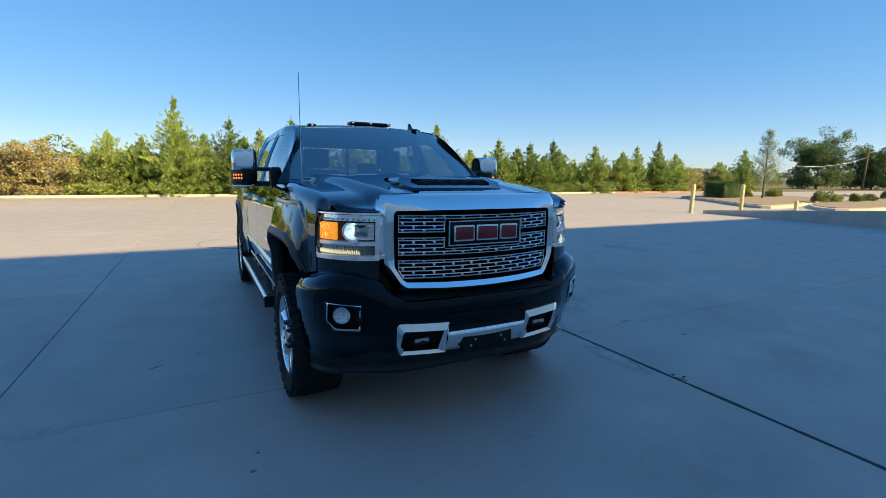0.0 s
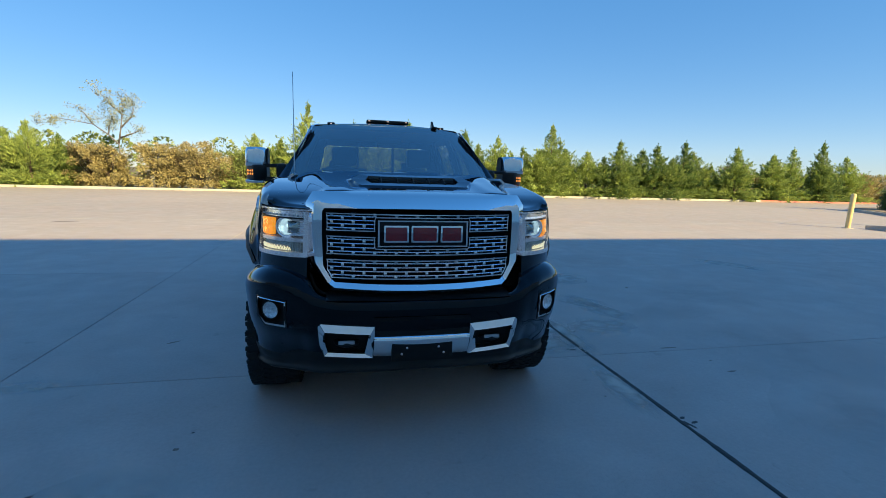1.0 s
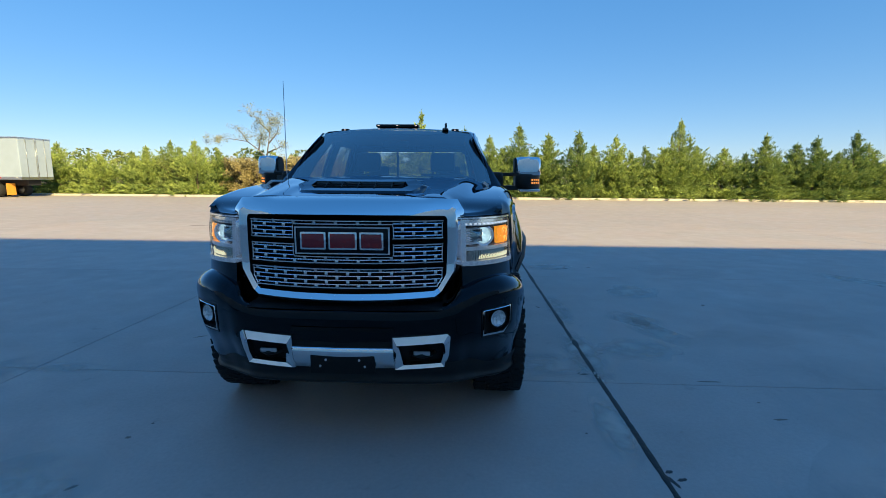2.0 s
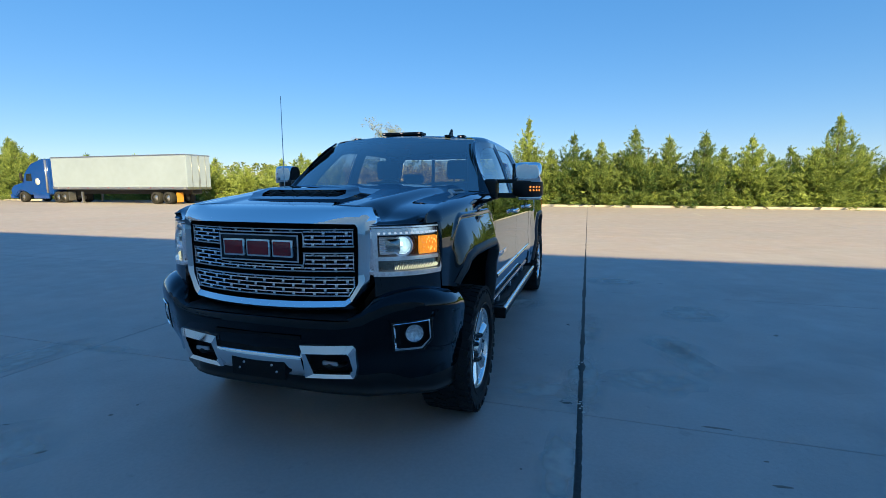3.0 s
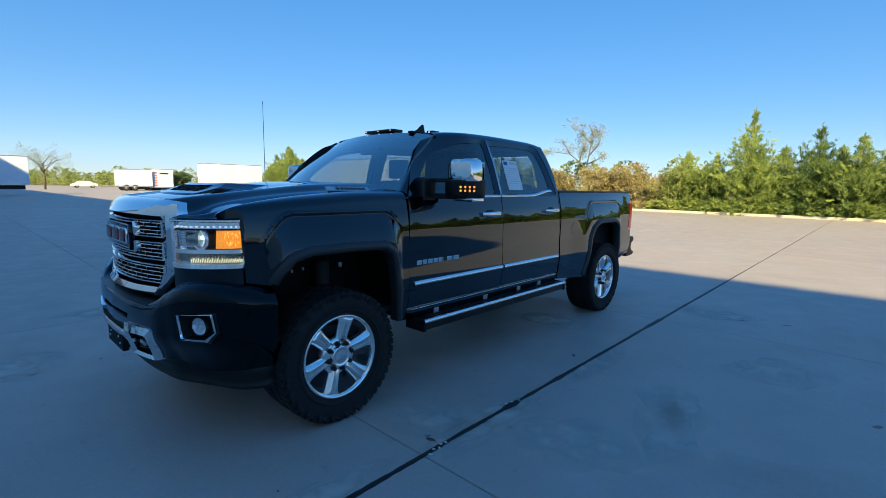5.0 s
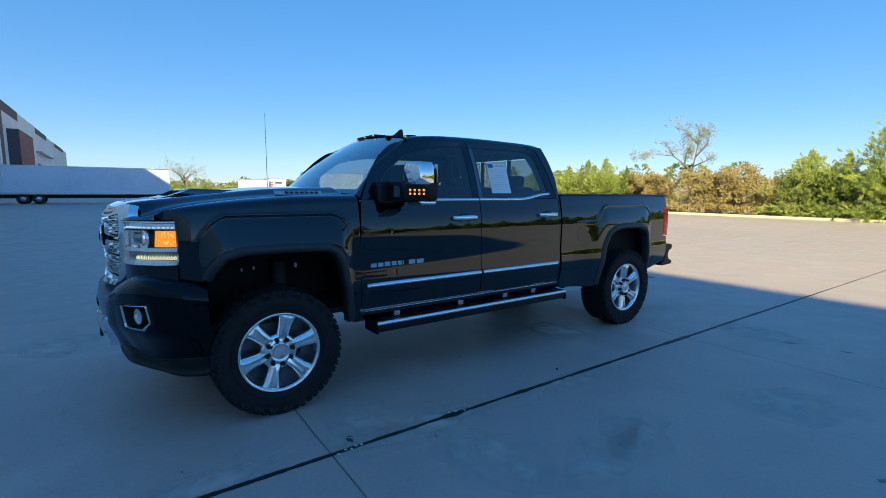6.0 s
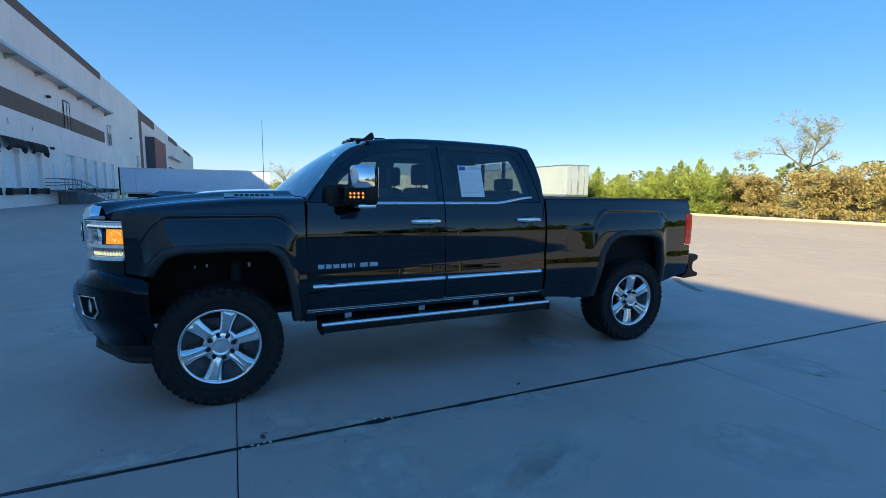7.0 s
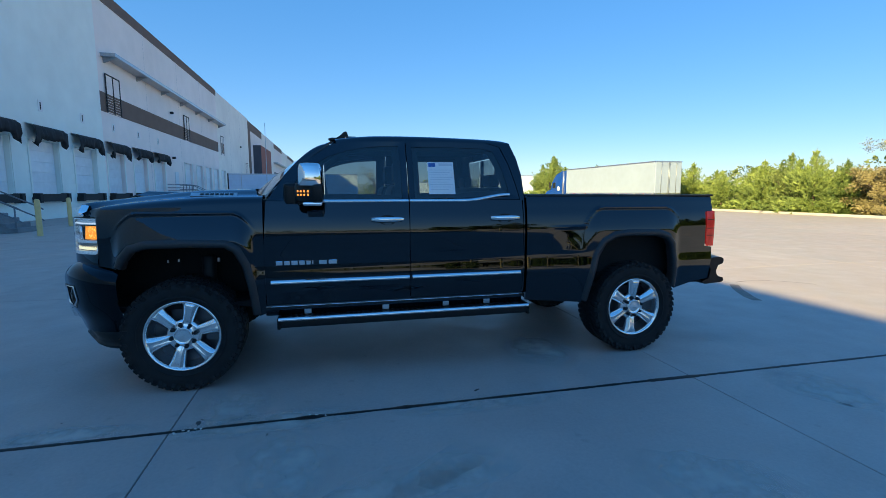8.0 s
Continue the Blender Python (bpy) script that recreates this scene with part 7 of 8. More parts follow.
# ---- running boards ----
for s in (-1, 1):
    rb = sub("running_board", "black side step with ribbed tread and chrome edge", truck)
    bm = bmesh.new()
    prof = [(1.052, 0.534), (1.060, 0.540), (1.074, 0.540), (1.084, 0.533), (1.087, 0.520), (1.084, 0.512), (1.05, 0.512)]
    loft(bm, [[(s * x, y, z) for x, z in prof] for y in (0.70, 1.4, 2.1, 2.80)], True)
    for y in (0.70, 2.80):
        bm.faces.new([bm.verts.new((s * x, y, z)) for x, z in prof])
    part("chrome_edge", bm, M_CHROME, rb, "chrome edge strip", sharp=0.6)
    part("tread", boxes(((s * 0.885, 0.71, 0.455), (s * 1.078, 2.79, 0.53), 0.014, 2)), M_SATIN, rb, "black ribbed tread")
    bm = bmesh.new()
    for k in range(48):
        y = 0.78 + k * 0.041
        box(bm, (s * 0.91, y, 0.529), (s * 1.045, y + 0.018, 0.538))
    tagged(part("tread_ribs", bm, M_FLARE, rb, smooth=False), kind="stuff")
    for y in (0.69, 2.785):
        part("end_cap", boxes(((s * 0.88, y, 0.445), (s * 1.083, y + 0.025, 0.537), 0.008, 2)), M_MATTE, rb)
    for y in (0.92, 1.55, 2.07, 2.44):
        part("bracket", boxes(((s * 0.965, y - 0.028, 0.539), (s * 0.989, y + 0.028, 0.58), 0.003, 1)), M_STEEL, rb)

# ---- rear: lamps, bumper, tailgate, bed ----
for s in (-1, 1):
    bm = bmesh.new()
    rows = []
    for z in (0.985, 1.07, 1.15, 1.24, 1.325):
        rows.append([(s * (body_x(y, z) + 0.004) if y < 4.83 else s * 0.90, y, z) for y in (4.705, 4.76, 4.80)] + [(s * (body_x(4.8, z) - 0.03), 4.83, z), (s * 0.80, 4.845, z)])
    loft(bm, rows)
    tl = part("tail_lamp", bm, M_REDLENS, truck, "red tail lamp")
    for z in (1.09, 1.16, 1.245):
        bm = bmesh.new()
        loft(bm, [[(s * (body_x(y, z) + 0.0055), y, z + d) for d in (-0.004, 0.004)] for y in (4.71, 4.74, 4.77, 4.80)])
        part("lamp_divider", bm, M_REDDARK, tl, "dark red lens rib")
    bm = bmesh.new()
    box(bm, (s * 0.955, 2.84, 1.47), (s * 0.90, 4.78, 1.49), 0.008, 2)
    part("bed_rail", bm, M_SATIN, truck, "black bed rail cap")
    part("bed_wall", boxes(((s * 0.86, 2.83, 0.75), (s * 0.83, 4.76, 1.47))), M_MATTE, truck, smooth=False)
    # filler flap
    if s > 0:
        disc = [(3.12 + 0.072 * math.cos(a), 1.08 + 0.078 * math.sin(a)) for a in (k * math.tau / 32 for k in range(32))]
        panel("filler_flap", disc, lambda u, v: Vector((body_x(u, v) + 0.002, u, v)), M_PAINT, truck, (0.03, 0.03), 0.005, 1)
part("tailgate", boxes(((-0.80, 4.79, 0.68), (0.80, 4.835, 1.475), 0.012, 2)), M_PAINT, truck, "black tailgate")
part("bed_floor", boxes(((-0.83, 2.83, 0.72), (0.83, 4.78, 0.76))), M_MATTE, truck, smooth=False)
part("bed_front", boxes(((-0.95, 2.815, 0.60), (0.95, 2.85, 1.47))), M_PAINT, truck, smooth=False)
part("bed_cover", boxes(((-0.91, 2.83, 1.476), (0.91, 4.79, 1.486), 0.004, 1)), M_MATTE, truck, "low black bed cover")
rbm = sub("rear_bumper", "black steel rear bumper with corner steps", truck)
bm = bmesh.new()
prof = [(4.82, 0.835), (4.88, 0.865), (4.96, 0.868), (5.0, 0.855), (5.008, 0.825), (4.995, 0.80), (4.945, 0.785), (4.925, 0.74), (4.93, 0.70), (4.955, 0.672), (5.012, 0.655), (5.018, 0.63), (5.0, 0.612), (4.74, 0.60), (4.705, 0.625), (4.78, 0.66), (4.80, 0.74)]
rows = []
for k in range(25):
    u = -1 + k / 12
    xx = 0.975 * (u if abs(u) < 0.92 else math.copysign(0.92 + (abs(u) - 0.92) * 0.9, u))
    pull = 0.06 * smooth01((abs(u) - 0.8) / 0.2)
    rows.append([(xx, y - pull * (y > 4.8), z) for y, z in prof])
loft(bm, rows, True)
for row in (rows[0], rows[-1]):
    bm.faces.new([bm.verts.new(p) for p in row])
part("bumper_bar", bm, M_SATIN, rbm, sharp=0.5)
# chrome lettering on the door, as plain bars
for s in (-1, 1):
    for k, (a, b) in enumerate(((0.69, 0.745), (0.752, 0.80), (0.807, 0.86), (0.867, 0.915), (0.922, 0.96), (0.967, 0.98), (1.02, 1.085), (1.095, 1.165))):
        x = body_x(a, 0.96)
        part("letter_bar", boxes(((s * x - 0.004, a, 0.943), (s * x + 0.004, b - 0.004, 0.978), 0.003, 1)), M_CHROME, truck, "chrome door lettering bar")

# ---- cab interior ----
cab = sub("cab_interior", "dark leather cab interior", truck)
part("cab_floor", boxes(((-0.88, 0.5, 0.62), (0.88, 2.76, 0.70))), M_INT, cab, smooth=False)
part("dashboard", boxes(((-0.80, 0.50, 1.05), (0.80, 0.92, 1.46), 0.05, 3)), M_INT, cab)
part("instrument_hood", boxes(((0.20, 0.72, 1.42), (0.58, 0.95, 1.53), 0.03, 3)), M_INT, cab)
bm = bmesh.new()
ringp = [(0.39 + 0.185 * math.cos(a), 1.02 - 0.07 * math.sin(a), 1.38 + 0.17 * math.sin(a)) for a in (k * math.tau / 28 for k in range(29))]
tube(bm, ringp, 0.016, 8, False)
tube(bm, [(0.22, 1.02, 1.37), (0.39, 0.99, 1.36), (0.56, 1.02, 1.37)], 0.018, 6)
part("steering_wheel", bm, M_INT, cab)
for x in (-0.40, 0.40):
    st = cab
    part("seat_cushion", boxes(((x - 0.26, 1.15, 0.95), (x + 0.26, 1.68, 1.10), 0.05, 3)), M_INT, st)
    bm = bmesh.new()
    box(bm, (x - 0.25, 1.60, 1.05), (x + 0.25, 1.74, 1.58), 0.06, 3, Matrix.Rotation(radians(-14), 4, "X"))
    part("seat_back", bm, M_INT, st)
    bm = bmesh.new()
    box(bm, (x - 0.13, 1.70, 1.60), (x + 0.13, 1.80, 1.80), 0.04, 3)
    tube(bm, [(x - 0.06, 1.74, 1.5), (x - 0.06, 1.75, 1.65)], 0.008, 6)
    tube(bm, [(x + 0.06, 1.74, 1.5), (x + 0.06, 1.75, 1.65)], 0.008, 6)
    part("headrest", bm, M_INT, st)
part("console", boxes(((-0.12, 1.0, 0.8), (0.12, 1.7, 1.18), 0.04, 2)), M_INT, cab)
part("rear_bench", boxes(((-0.72, 2.10, 0.9), (0.72, 2.62, 1.08), 0.05, 3)), M_INT, cab)
part("rear_back", boxes(((-0.72, 2.56, 1.0), (0.72, 2.70, 1.56), 0.05, 3)), M_INT, cab)
for x in (-0.45, 0.45):
    part("rear_headrest", boxes(((x - 0.13, 2.60, 1.56), (x + 0.13, 2.70, 1.68), 0.04, 3)), M_INT, cab)
for s in (-1, 1):
    part("pillar_trim", tube(bmesh.new(), [(s * 0.80, 0.69, 1.47), (s * 0.745, 0.92, 1.69), (s * 0.665, 1.20, 1.90), (s * 0.66, 1.5, 1.925)], [0.05, 0.05, 0.045, 0.03], 10), M_INT, cab)
part("rear_view_mirror", boxes(((-0.12, 1.02, 1.80), (0.12, 1.06, 1.87), 0.02, 2)), M_INT, cab)
part("headliner", boxes(((-0.70, 1.22, 1.935), (0.70, 2.74, 1.95))), M_INT, cab, smooth=False)
# back wall of the cab with its three-pane window
bw = sub("cab_back_wall", "black cab back with sliding rear window", truck)
bm = bmesh.new()
fo = [(-0.945, 0.64), (0.945, 0.64), (0.955, 1.45), (0.80, 1.86), (0.72, 1.95), (-0.72, 1.95), (-0.80, 1.86), (-0.955, 1.45)]
fi = [(-0.70, 1.49), (0.70, 1.49), (0.70, 1.55), (0.635, 1.83), (0.60, 1.86), (-0.60, 1.86), (-0.635, 1.83), (-0.70, 1.55)]
ybk = lambda z: spline([(1.46, 2.80), (1.65, 2.785), (1.82, 2.757), (1.95, 2.715)], z)
ring(bm, dense(fo, 3), dense(fi, 3), lambda x, z: Vector((x, ybk(z), z)))
part("back_panel", bm, M_PAINT, bw, smooth=False)
for a, b in ((-0.68, -0.235), (-0.22, 0.22), (0.235, 0.68)):
    bm = bmesh.new()
    pts = [(a, 1.50), (b, 1.50), (b if abs(b) < 0.5 else b - 0.06, 1.85), (a if abs(a) < 0.5 else a + 0.06, 1.85)]
    bm.faces.new([bm.verts.new((x, ybk(z), z)) for x, z in pts])
    orient(bm, (0, 1, 0))
    g = part("rear_pane", bm, M_TINT, bw)
    g.visible_shadow = False
for x in (-0.228, 0.228):
    part("window_bar", boxes(((x - 0.015, 2.77, 1.49), (x + 0.015, 2.80, 1.86))), M_SATIN, bw, smooth=False)
# paper sheet behind the rear side glass
pz = part("window_sheet", boxes(((0.862, 1.94, 1.50), (0.866, 2.17, 1.79))), M_PAPER, truck, "white printed sheet taped on the window", smooth=False)
pz.matrix_world = Matrix.Translation((0.066, 0, 0)) @ Matrix.Translation((0.866, 0, 1.5)) @ Matrix.Rotation(radians(-19.5), 4, "Y") @ Matrix.Translation((-0.866, 0, -1.5))
part("print_block", boxes(((0.866, 1.95, 1.745), (0.868, 2.01, 1.78))), M_BLUEINK, pz, smooth=False)
part("print_block", boxes(((0.866, 2.04, 1.755), (0.868, 2.16, 1.778))), M_INK, pz, smooth=False)
for k in range(9):
    part("print_line", boxes(((0.866, 1.955, 1.715 - 0.022 * k), (0.868, 2.155 - 0.02 * (k % 3), 1.719 - 0.022 * k))), M_INK, pz, smooth=False)

# ---- underbody ----
ub = sub("underbody", "dark steel frame, axles and suspension", truck)
for s in (-1, 1):
    part("frame_rail", boxes(((s * 0.38, -0.75, 0.50), (s * 0.48, 4.8, 0.68), 0.01, 1)), M_DARK, ub)
    bm = bmesh.new()
    lathe(bm, [(0.50, 0.03), (0.62, 0.04), (0.62, 0.055), (0.98, 0.055), (1.0, 0.03)], 14, "z", (s * 0.62, 0.12, 0))
    part("shock_absorber", bm, M_DARK, ub)
    part("spring_clip", boxes(((s * 0.70, 0.205, 0.95), (s * 0.72, 0.225, 0.985), 0.005, 1)), M_ALU, ub, "small bright clip in the arch")
    for y, z in ((-0.16, 0.955), (-0.08, 0.962)):
        part("brake_line_clip", boxes(((s * 0.71, y - 0.006, z), (s * 0.722, y + 0.006, z + 0.022), 0.002, 1)), M_ALU, ub)
    part("control_arm", tube(bmesh.new(), [(s * 0.42, -0.15, 0.48), (s * 0.75, 0.0, 0.40), (s * 0.42, 0.2, 0.48)], 0.035, 8), M_DARK, ub)
    part("leaf_spring", tube(bmesh.new(), [(s * 0.58, 3.15, 0.62), (s * 0.58, 3.5, 0.5), (s * 0.58, 3.9, 0.46), (s * 0.58, 4.3, 0.5), (s * 0.58, 4.65, 0.64)], 0.035, 6), M_DARK, ub)
part("front_axle", tube(bmesh.new(), [(-0.8, 0.0, 0.42), (0.8, 0.0, 0.42)], 0.05, 12), M_DARK, ub)
part("rear_axle", tube(bmesh.new(), [(-0.8, 3.904, 0.42), (-0.18, 3.904, 0.42), (-0.12, 3.904, 0.42), (0.12, 3.904, 0.42), (0.18, 3.904, 0.42), (0.8, 3.904, 0.42)], [0.06, 0.065, 0.16, 0.16, 0.065, 0.06], 16), M_DARK, ub)
part("floor_pan", boxes(((-0.93, -0.55, 0.62), (0.93, 4.75, 0.66))), M_MATTE, ub, smooth=False)
part("engine_bulk", boxes(((-0.52, -0.72, 0.55), (0.52, 0.55, 1.36))), M_MATTE, ub, smooth=False)
part("exhaust", tube(bmesh.new(), [(-0.5, 1.2, 0.5), (-0.55, 2.6, 0.5), (-0.6, 3.3, 0.52), (-0.85, 4.6, 0.55)], 0.045, 10), M_DARK, ub)
bm = bmesh.new()
lathe(bm, [(0.5, 0.2), (0.48, 0.35), (0.5, 0.38), (0.64, 0.38), (0.66, 0.35), (0.64, 0.2)], 32, "z", (0, 4.4, 0))
part("spare_tyre", bm, M_TYREFAR, ub)


# ---- concrete slabs and joints ----
slab_mesh = {}
for i in range(len(PX) - 1):
    for j in range(len(PY)):
        y1 = PY[j + 1] if j + 1 < len(PY) else PY1
        wide = PX[i + 1] - PX[i]
        key = (round(wide, 3), round(y1 - PY[j], 3))
        if y1 - PY[j] < 0.2:
            continue
        if key not in slab_mesh:
            w, d, g, b = wide, y1 - PY[j], 0.003, 0.005
            bm = bmesh.new()
            prof = lambda o, z: [(g + o, g + o, z), (w - g - o, g + o, z), (w - g - o, d - g - o, z), (g + o, d - g - o, z)]
            vs = loft(bm, [prof(0, -0.02), prof(0, -b), prof(b, 0)], True)
            bm.faces.new(vs[-1])
            slab_mesh[key] = finish(bm, "slab", M_CONC, False)
        o = new("slab", slab_mesh[key])
        o.parent = pave
        o.location = (PX[i], PY[j], 0)
# dark sealant in the long joint beside the truck
rng = random.Random(9)
bm = bmesh.new()
rows = []
y = -11.6
while y < 31.0:
    w = 0.0135 + 0.005 * noise.noise((0, y * 3.1, 0)) + 0.004 * rng.random() + 0.02 * max(0, 1 - abs(y - 0.96) / 0.12) + 0.008 * max(0, 1 - abs(y - 1.6) / 0.1)
    if noise.noise((5, y * 0.9, 2)) > 0.35:
        w += 0.007
    w *= 1.2 - 0.72 * smooth01((y - 6.5) / 2.5)
    cx = 1.70 + 0.004 * noise.noise((3, y * 1.3, 0))
    rows.append([(cx - w, y, 0.0005), (cx - w * 0.6, y, 0.003), (cx + w * 0.6, y, 0.003), (cx + w, y, 0.0005)])
    y += 0.03 if y < 12 else 0.12
loft(bm, rows)
part("joint_seal", bm, M_SEAL, pave, "black sealant in the long joint", sharp=2)


# tar smears, dark drips and pale chipped spots on the concrete
M_TAR = mat("tar_smear", (0.05, 0.045, 0.045), 0.7, var=0.4, scale=12, bump=0.3)
M_DRIP = mat("old_oil_drip", (0.17, 0.14, 0.115), 0.6, var=0.3, scale=8)
M_CHIP = mat("chipped_concrete", (0.62, 0.58, 0.53), 0.85, var=0.2, scale=20, bump=0.5)


def smear(name, x, y, rx, ry, turn, material, z=0.0012):
    bm = bmesh.new()
    n = 22
    rim, mid = [], []
    for k in range(n):
        a = k * math.tau / n
        q = 1 + 0.45 * noise.noise((x * 9 + 2.2 * math.cos(a), y * 9 + 2.2 * math.sin(a), 0))
        u, w = rx * q * math.cos(a), ry * q * math.sin(a)
        rim.append((x + u * math.cos(turn) - w * math.sin(turn), y + u * math.sin(turn) + w * math.cos(turn), 0.0003))
        mid.append((x + 0.75 * (rim[-1][0] - x), y + 0.75 * (rim[-1][1] - y), z))
    vs = loft(bm, [rim, mid], True)
    bm.faces.new(vs[-1])
    orient(bm, (0, 0, 1))
    return part(name, bm, material, pave, sharp=2)


for x, y, rx, ry, a in ((1.745, -1.01, 0.022, 0.014, 0.5), (1.73, -1.09, 0.05, 0.012, 1.9), (1.785, -1.075, 0.03, 0.012, 0.4), (1.612, 0.232, 0.032, 0.016, 0.2), (1.57, 0.25, 0.02, 0.007, 0.9), (1.541, 2.18, 0.03, 0.012, 2.2), (1.872, 0.694, 0.016, 0.008, 0.3), (2.597, 1.117, 0.014, 0.008, 0.2), (2.39, 4.68, 0.05, 0.02, 0.3), (1.402, -0.65, 0.008, 0.006, 0), (1.557, -0.403, 0.009, 0.006, 0), (-1.30, -0.686, 0.01, 0.007, 0), (-1.873, -1.147, 0.018, 0.009, 0.3), (-1.30, -1.305, 0.03, 0.013, 0.8)):
    smear("tar_mark", x, y, rx, ry, a, M_TAR)
for x, y, rx, ry, a in ((2.714, -0.41, 0.05, 0.012, 0.1), (2.54, 0.15, 0.09, 0.012, 0.0), (2.71, -0.18, 0.014, 0.008, 0.4), (2.83, 4.82, 0.05, 0.02, 0.5), (-1.34, -0.85, 0.016, 0.013, 0.2), (-7.66, 11.0, 0.32, 0.10, 0.3), (-1.9, 0.9, 0.06, 0.012, 0.6), (3.6, 2.4, 0.04, 0.02, 1.0)):
    smear("oil_drip", x, y, rx, ry, a, M_DRIP)
for x, y, rx, ry, a in ((1.70, 0.27, 0.011, 0.009, 0.2), (1.693, 0.235, 0.012, 0.009, 0.8), (1.712, 0.20, 0.009, 0.007, 0.3), (1.70, 0.165, 0.012, 0.008, 1.1), (1.722, 0.115, 0.013, 0.008, 0.5), (1.676, 0.99, 0.016, 0.008, 1.2), (1.664, 0.945, 0.01, 0.007, 0.3), (1.70, 1.05, 0.01, 0.006, 0.2)):
    smear("chipped_spot", x, y, rx, ry, a, M_CHIP, 0.0055)


def worn_mat(name, color, strength, seed):
    """A worn or soiled patch: it thins out unevenly to nothing at its rim."""
    m = bpy.data.materials.new(name)
    m.use_nodes = True
    n, l = m.node_tree.nodes, m.node_tree.links
    p = n["Principled BSDF"]
    p.inputs["Base Color"].default_value = (*color, 1)
    p.inputs["Roughness"].default_value = 0.65
    tc, sub2, ln = n.new("ShaderNodeTexCoord"), n.new("ShaderNodeVectorMath"), n.new("ShaderNodeVectorMath")
    sub2.operation, ln.operation = "SUBTRACT", "LENGTH"
    sub2.inputs[1].default_value = (0.5, 0.5, 0.0)
    flat = n.new("ShaderNodeVectorMath")
    flat.operation = "MULTIPLY"
    flat.inputs[1].default_value = (1, 1, 0)
    l.new(tc.outputs["Generated"], flat.inputs[0])
    l.new(flat.outputs[0], sub2.inputs[0])
    l.new(sub2.outputs[0], ln.inputs[0])
    rim = n.new("ShaderNodeMapRange")
    rim.interpolation_type = "SMOOTHSTEP"
    for i, v in enumerate((0.12, 0.48, 1.0, 0.0)):
        rim.inputs[i + 1].default_value = v
    l.new(ln.outputs["Value"], rim.inputs[0])
    g = n.new("ShaderNodeNewGeometry")
    value = rim.outputs[0]
    for sc, lo, hi in ((1.5, 0.2, 0.62), (7.0, 0.05, 0.6)):
        t = n.new("ShaderNodeTexNoise")
        t.noise_dimensions = "4D"
        t.inputs["W"].default_value = seed + sc
        t.inputs["Scale"].default_value, t.inputs["Detail"].default_value = sc, 8
        l.new(g.outputs["Position"], t.inputs["Vector"])
        r = n.new("ShaderNodeMapRange")
        r.inputs[1].default_value, r.inputs[2].default_value = lo, hi
        l.new(t.outputs["Fac"], r.inputs[0])
        value = mul(m.node_tree, value, r.outputs[0])
    k = n.new("ShaderNodeMath")
    k.operation = "MULTIPLY"
    k.inputs[1].default_value = strength
    l.new(value, k.inputs[0])
    x, tr = n.new("ShaderNodeMixShader"), n.new("ShaderNodeBsdfTransparent")
    l.new(k.outputs[0], x.inputs[0])
    l.new(tr.outputs[0], x.inputs[1])
    l.new(p.outputs[0], x.inputs[2])
    l.new(x.outputs[0], n["Material Output"].inputs[0])
    return m


def ribbon(name, pts, w, material, z=0.0016):
    """Flat mark of one width along a line on the ground."""
    bm = bmesh.new()
    rows = []
    for i, (x, y) in enumerate(pts):
        a, b = Vector(pts[max(i - 1, 0)]), Vector(pts[min(i + 1, len(pts) - 1)])
        d = (b - a).normalized()
        q = w * (1 + 0.4 * noise.noise((x * 3, y * 3, 1)))
        rows.append([(x - d.y * q, y + d.x * q, 0.0004), (x - d.y * q * 0.6, y + d.x * q * 0.6, z), (x + d.y * q * 0.6, y - d.x * q * 0.6, z), (x + d.y * q, y - d.x * q, 0.0004)])
    loft(bm, rows)
    return part(name, orient(bm, (0, 0, 1)), material, pave, sharp=2)


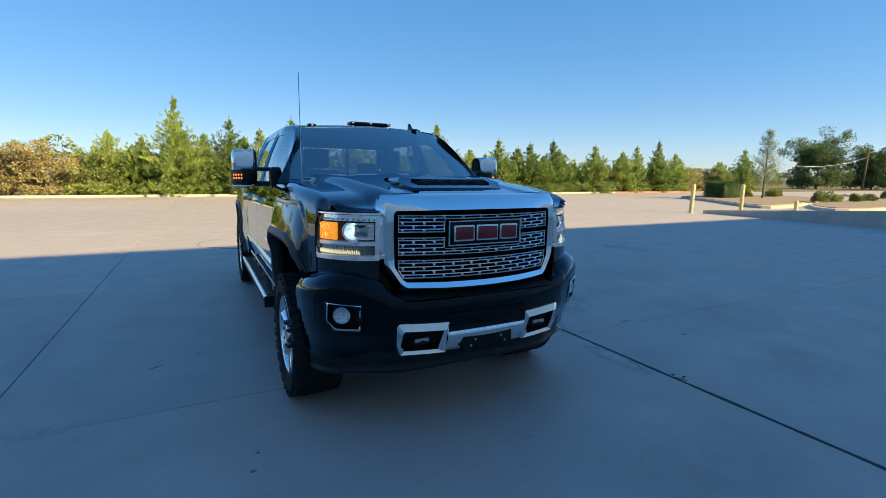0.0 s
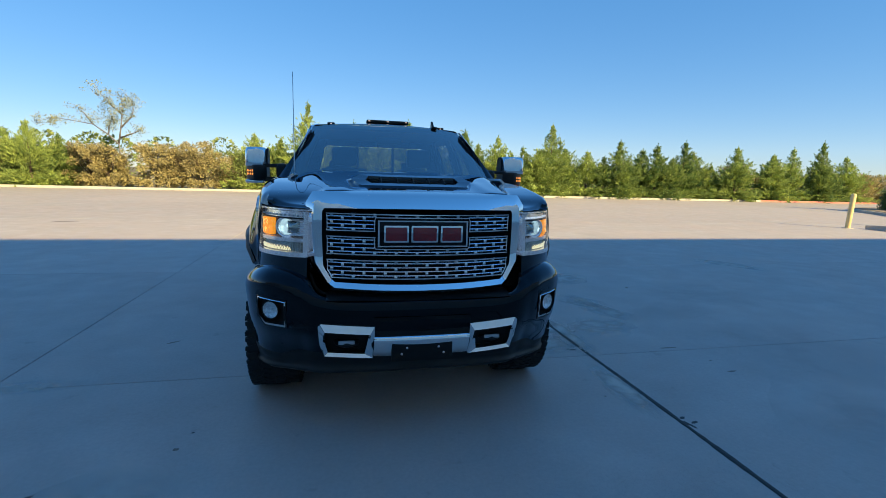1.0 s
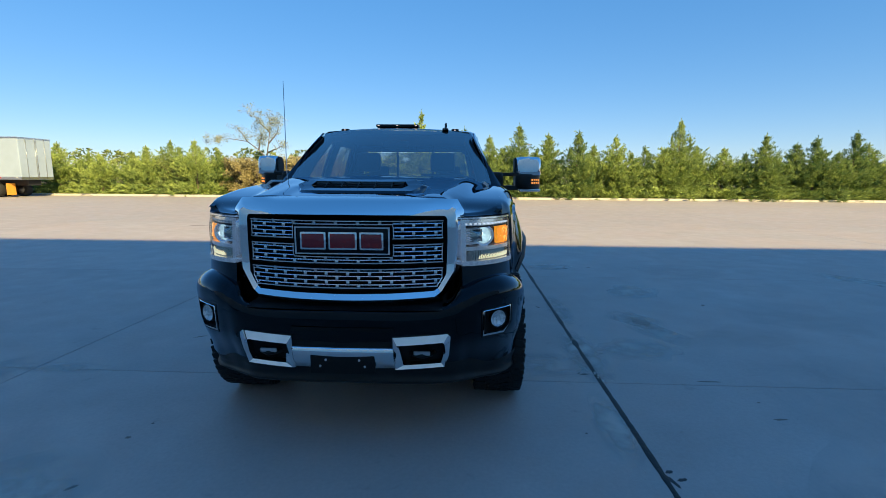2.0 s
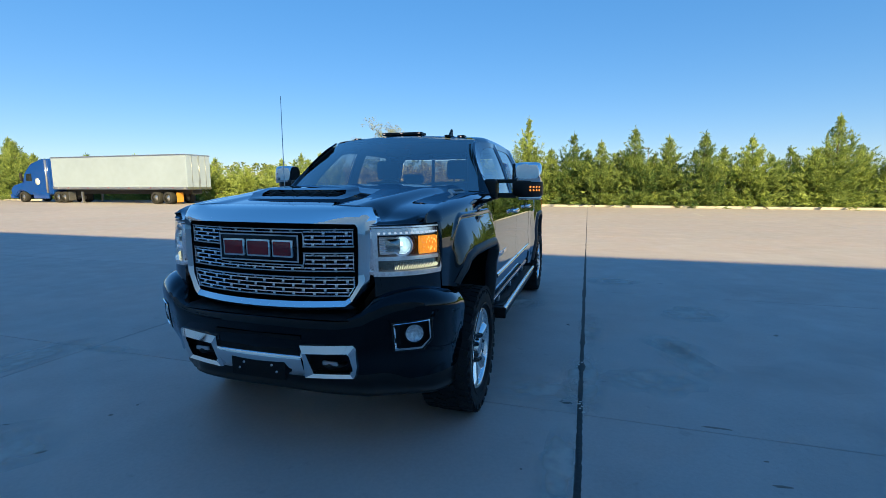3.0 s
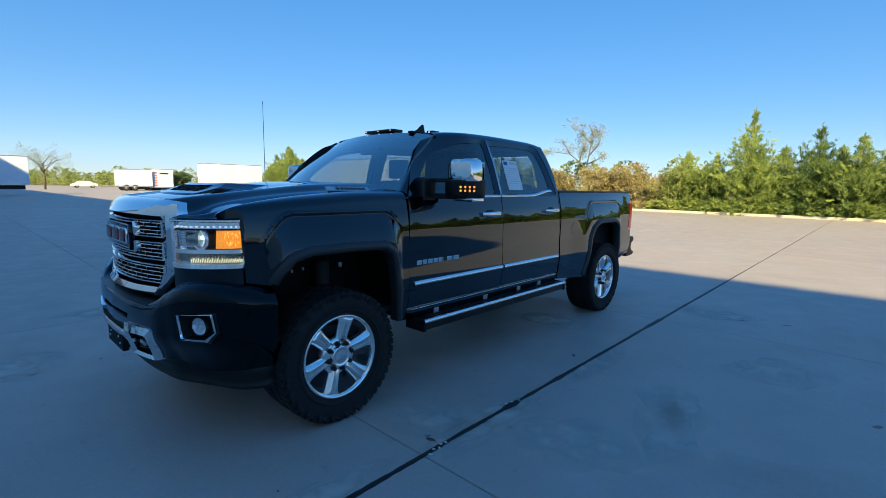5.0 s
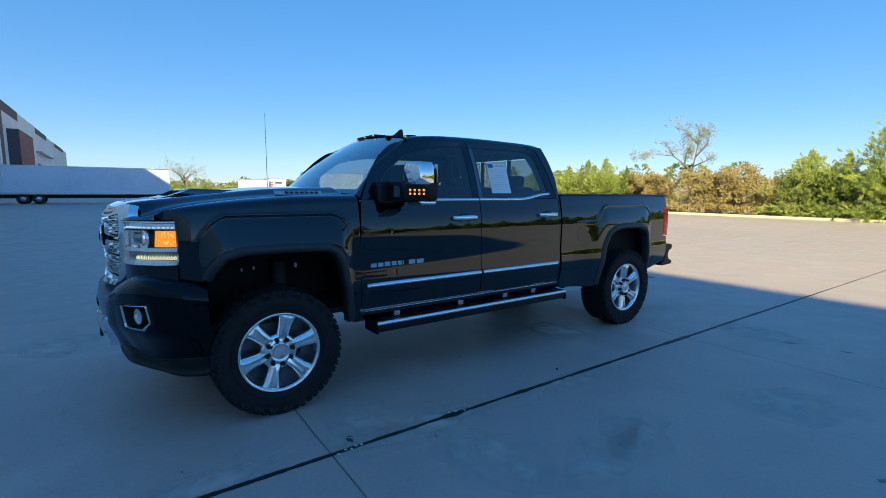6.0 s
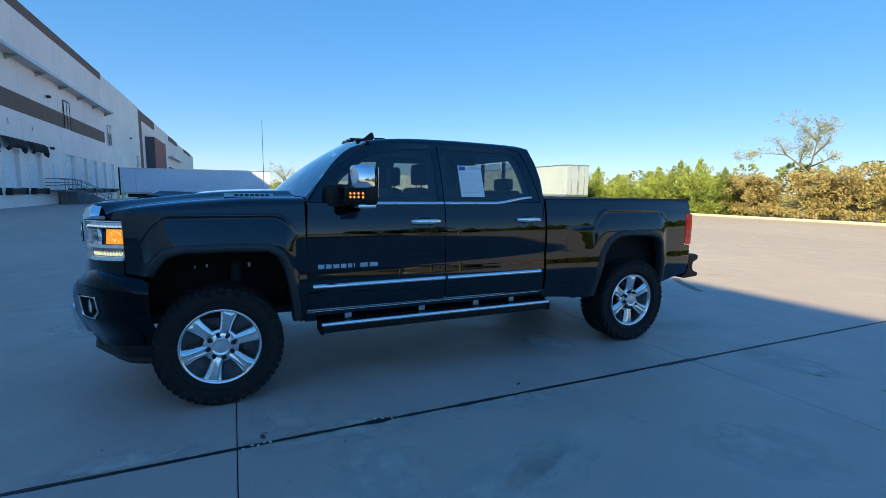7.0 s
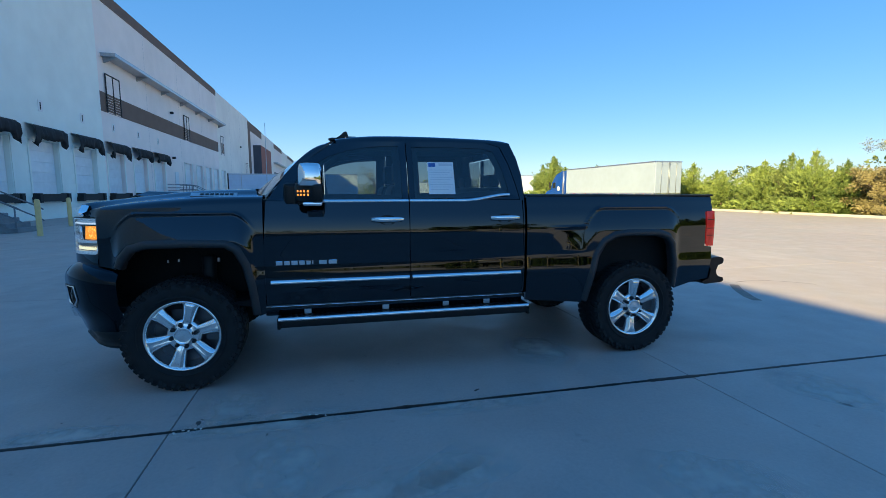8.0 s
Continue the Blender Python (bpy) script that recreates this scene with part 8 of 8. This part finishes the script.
M_WORN = worn_mat("worn_pale_concrete", (0.62, 0.57, 0.52), 0.75, 3)
M_SOIL = worn_mat("soiled_concrete", (0.24, 0.21, 0.195), 0.12, 8)
M_FADED = mat("faded_line_paint", (0.52, 0.48, 0.42), 0.8, var=0.3, scale=6)
for x, y, rx, ry, a in ((-3.1, -0.3, 0.75, 0.28, 1.3), (2.55, 1.75, 0.55, 0.22, -1.0), (1.72, 0.7, 0.7, 0.2, 1.57), (2.25, 0.85, 0.5, 0.32, 0.3), (2.6, 1.4, 0.8, 0.18, -1.2), (6.8, 4.0, 0.9, 0.25, -1.0), (0.8, 3.0, 0.6, 0.35, 0.4), (1.3, 0.4, 0.5, 0.3, 0.2), (2.1, 4.8, 0.6, 0.3, 0.5), (-1.6, -1.4, 0.6, 0.35, 0.9), (1.78, 2.2, 0.7, 0.16, 1.57), (1.6, -0.6, 0.5, 0.14, 1.57), (3.0, 3.1, 0.6, 0.3, 0.8), (-2.6, 0.1, 0.5, 0.14, 0.05)):
    smear("worn_patch", x, y, rx, ry, a, M_WORN, 0.0018)
for x, y, rx, ry, a in ((-7.8, 0.9, 0.8, 0.22, 0.9), (-2.2, -1.2, 0.7, 0.4, 0.4), (3.6, -0.1, 1.3, 0.8, 0.5), (1.0, -1.9, 1.0, 0.6, 0.2), (4.6, 2.0, 1.2, 0.7, -0.4), (2.9, -1.2, 0.9, 0.5, 0.9), (4.2, 4.6, 1.3, 0.7, 0.2), (3.4, 1.2, 0.9, 0.35, 0.4)):
    smear("soiled_patch", x, y, rx, ry, a, M_SOIL, 0.0010)
ribbon("tyre_mark", [(-1.4, 7.52), (-1.1, 7.28), (-0.8, 7.1), (-0.6, 6.98), (-0.38, 6.9)], 0.07, M_DRIP)
ribbon("hairline_crack", [(-1.56, 7.7), (-1.62, 8.0), (-1.55, 8.38), (-1.38, 8.62), (-1.1, 8.85)], 0.012, M_DRIP)
for a, b in (((-8.41, 24.6), (-8.08, 27.0)), ((-2.3, 27.9), (-3.26, 29.55)), ((7.24, 25.2), (7.18, 22.6))):
    ribbon("stall_line", [tuple(Vector(a).lerp(Vector(b), k / 6)) for k in range(7)], 0.06, M_FADED)
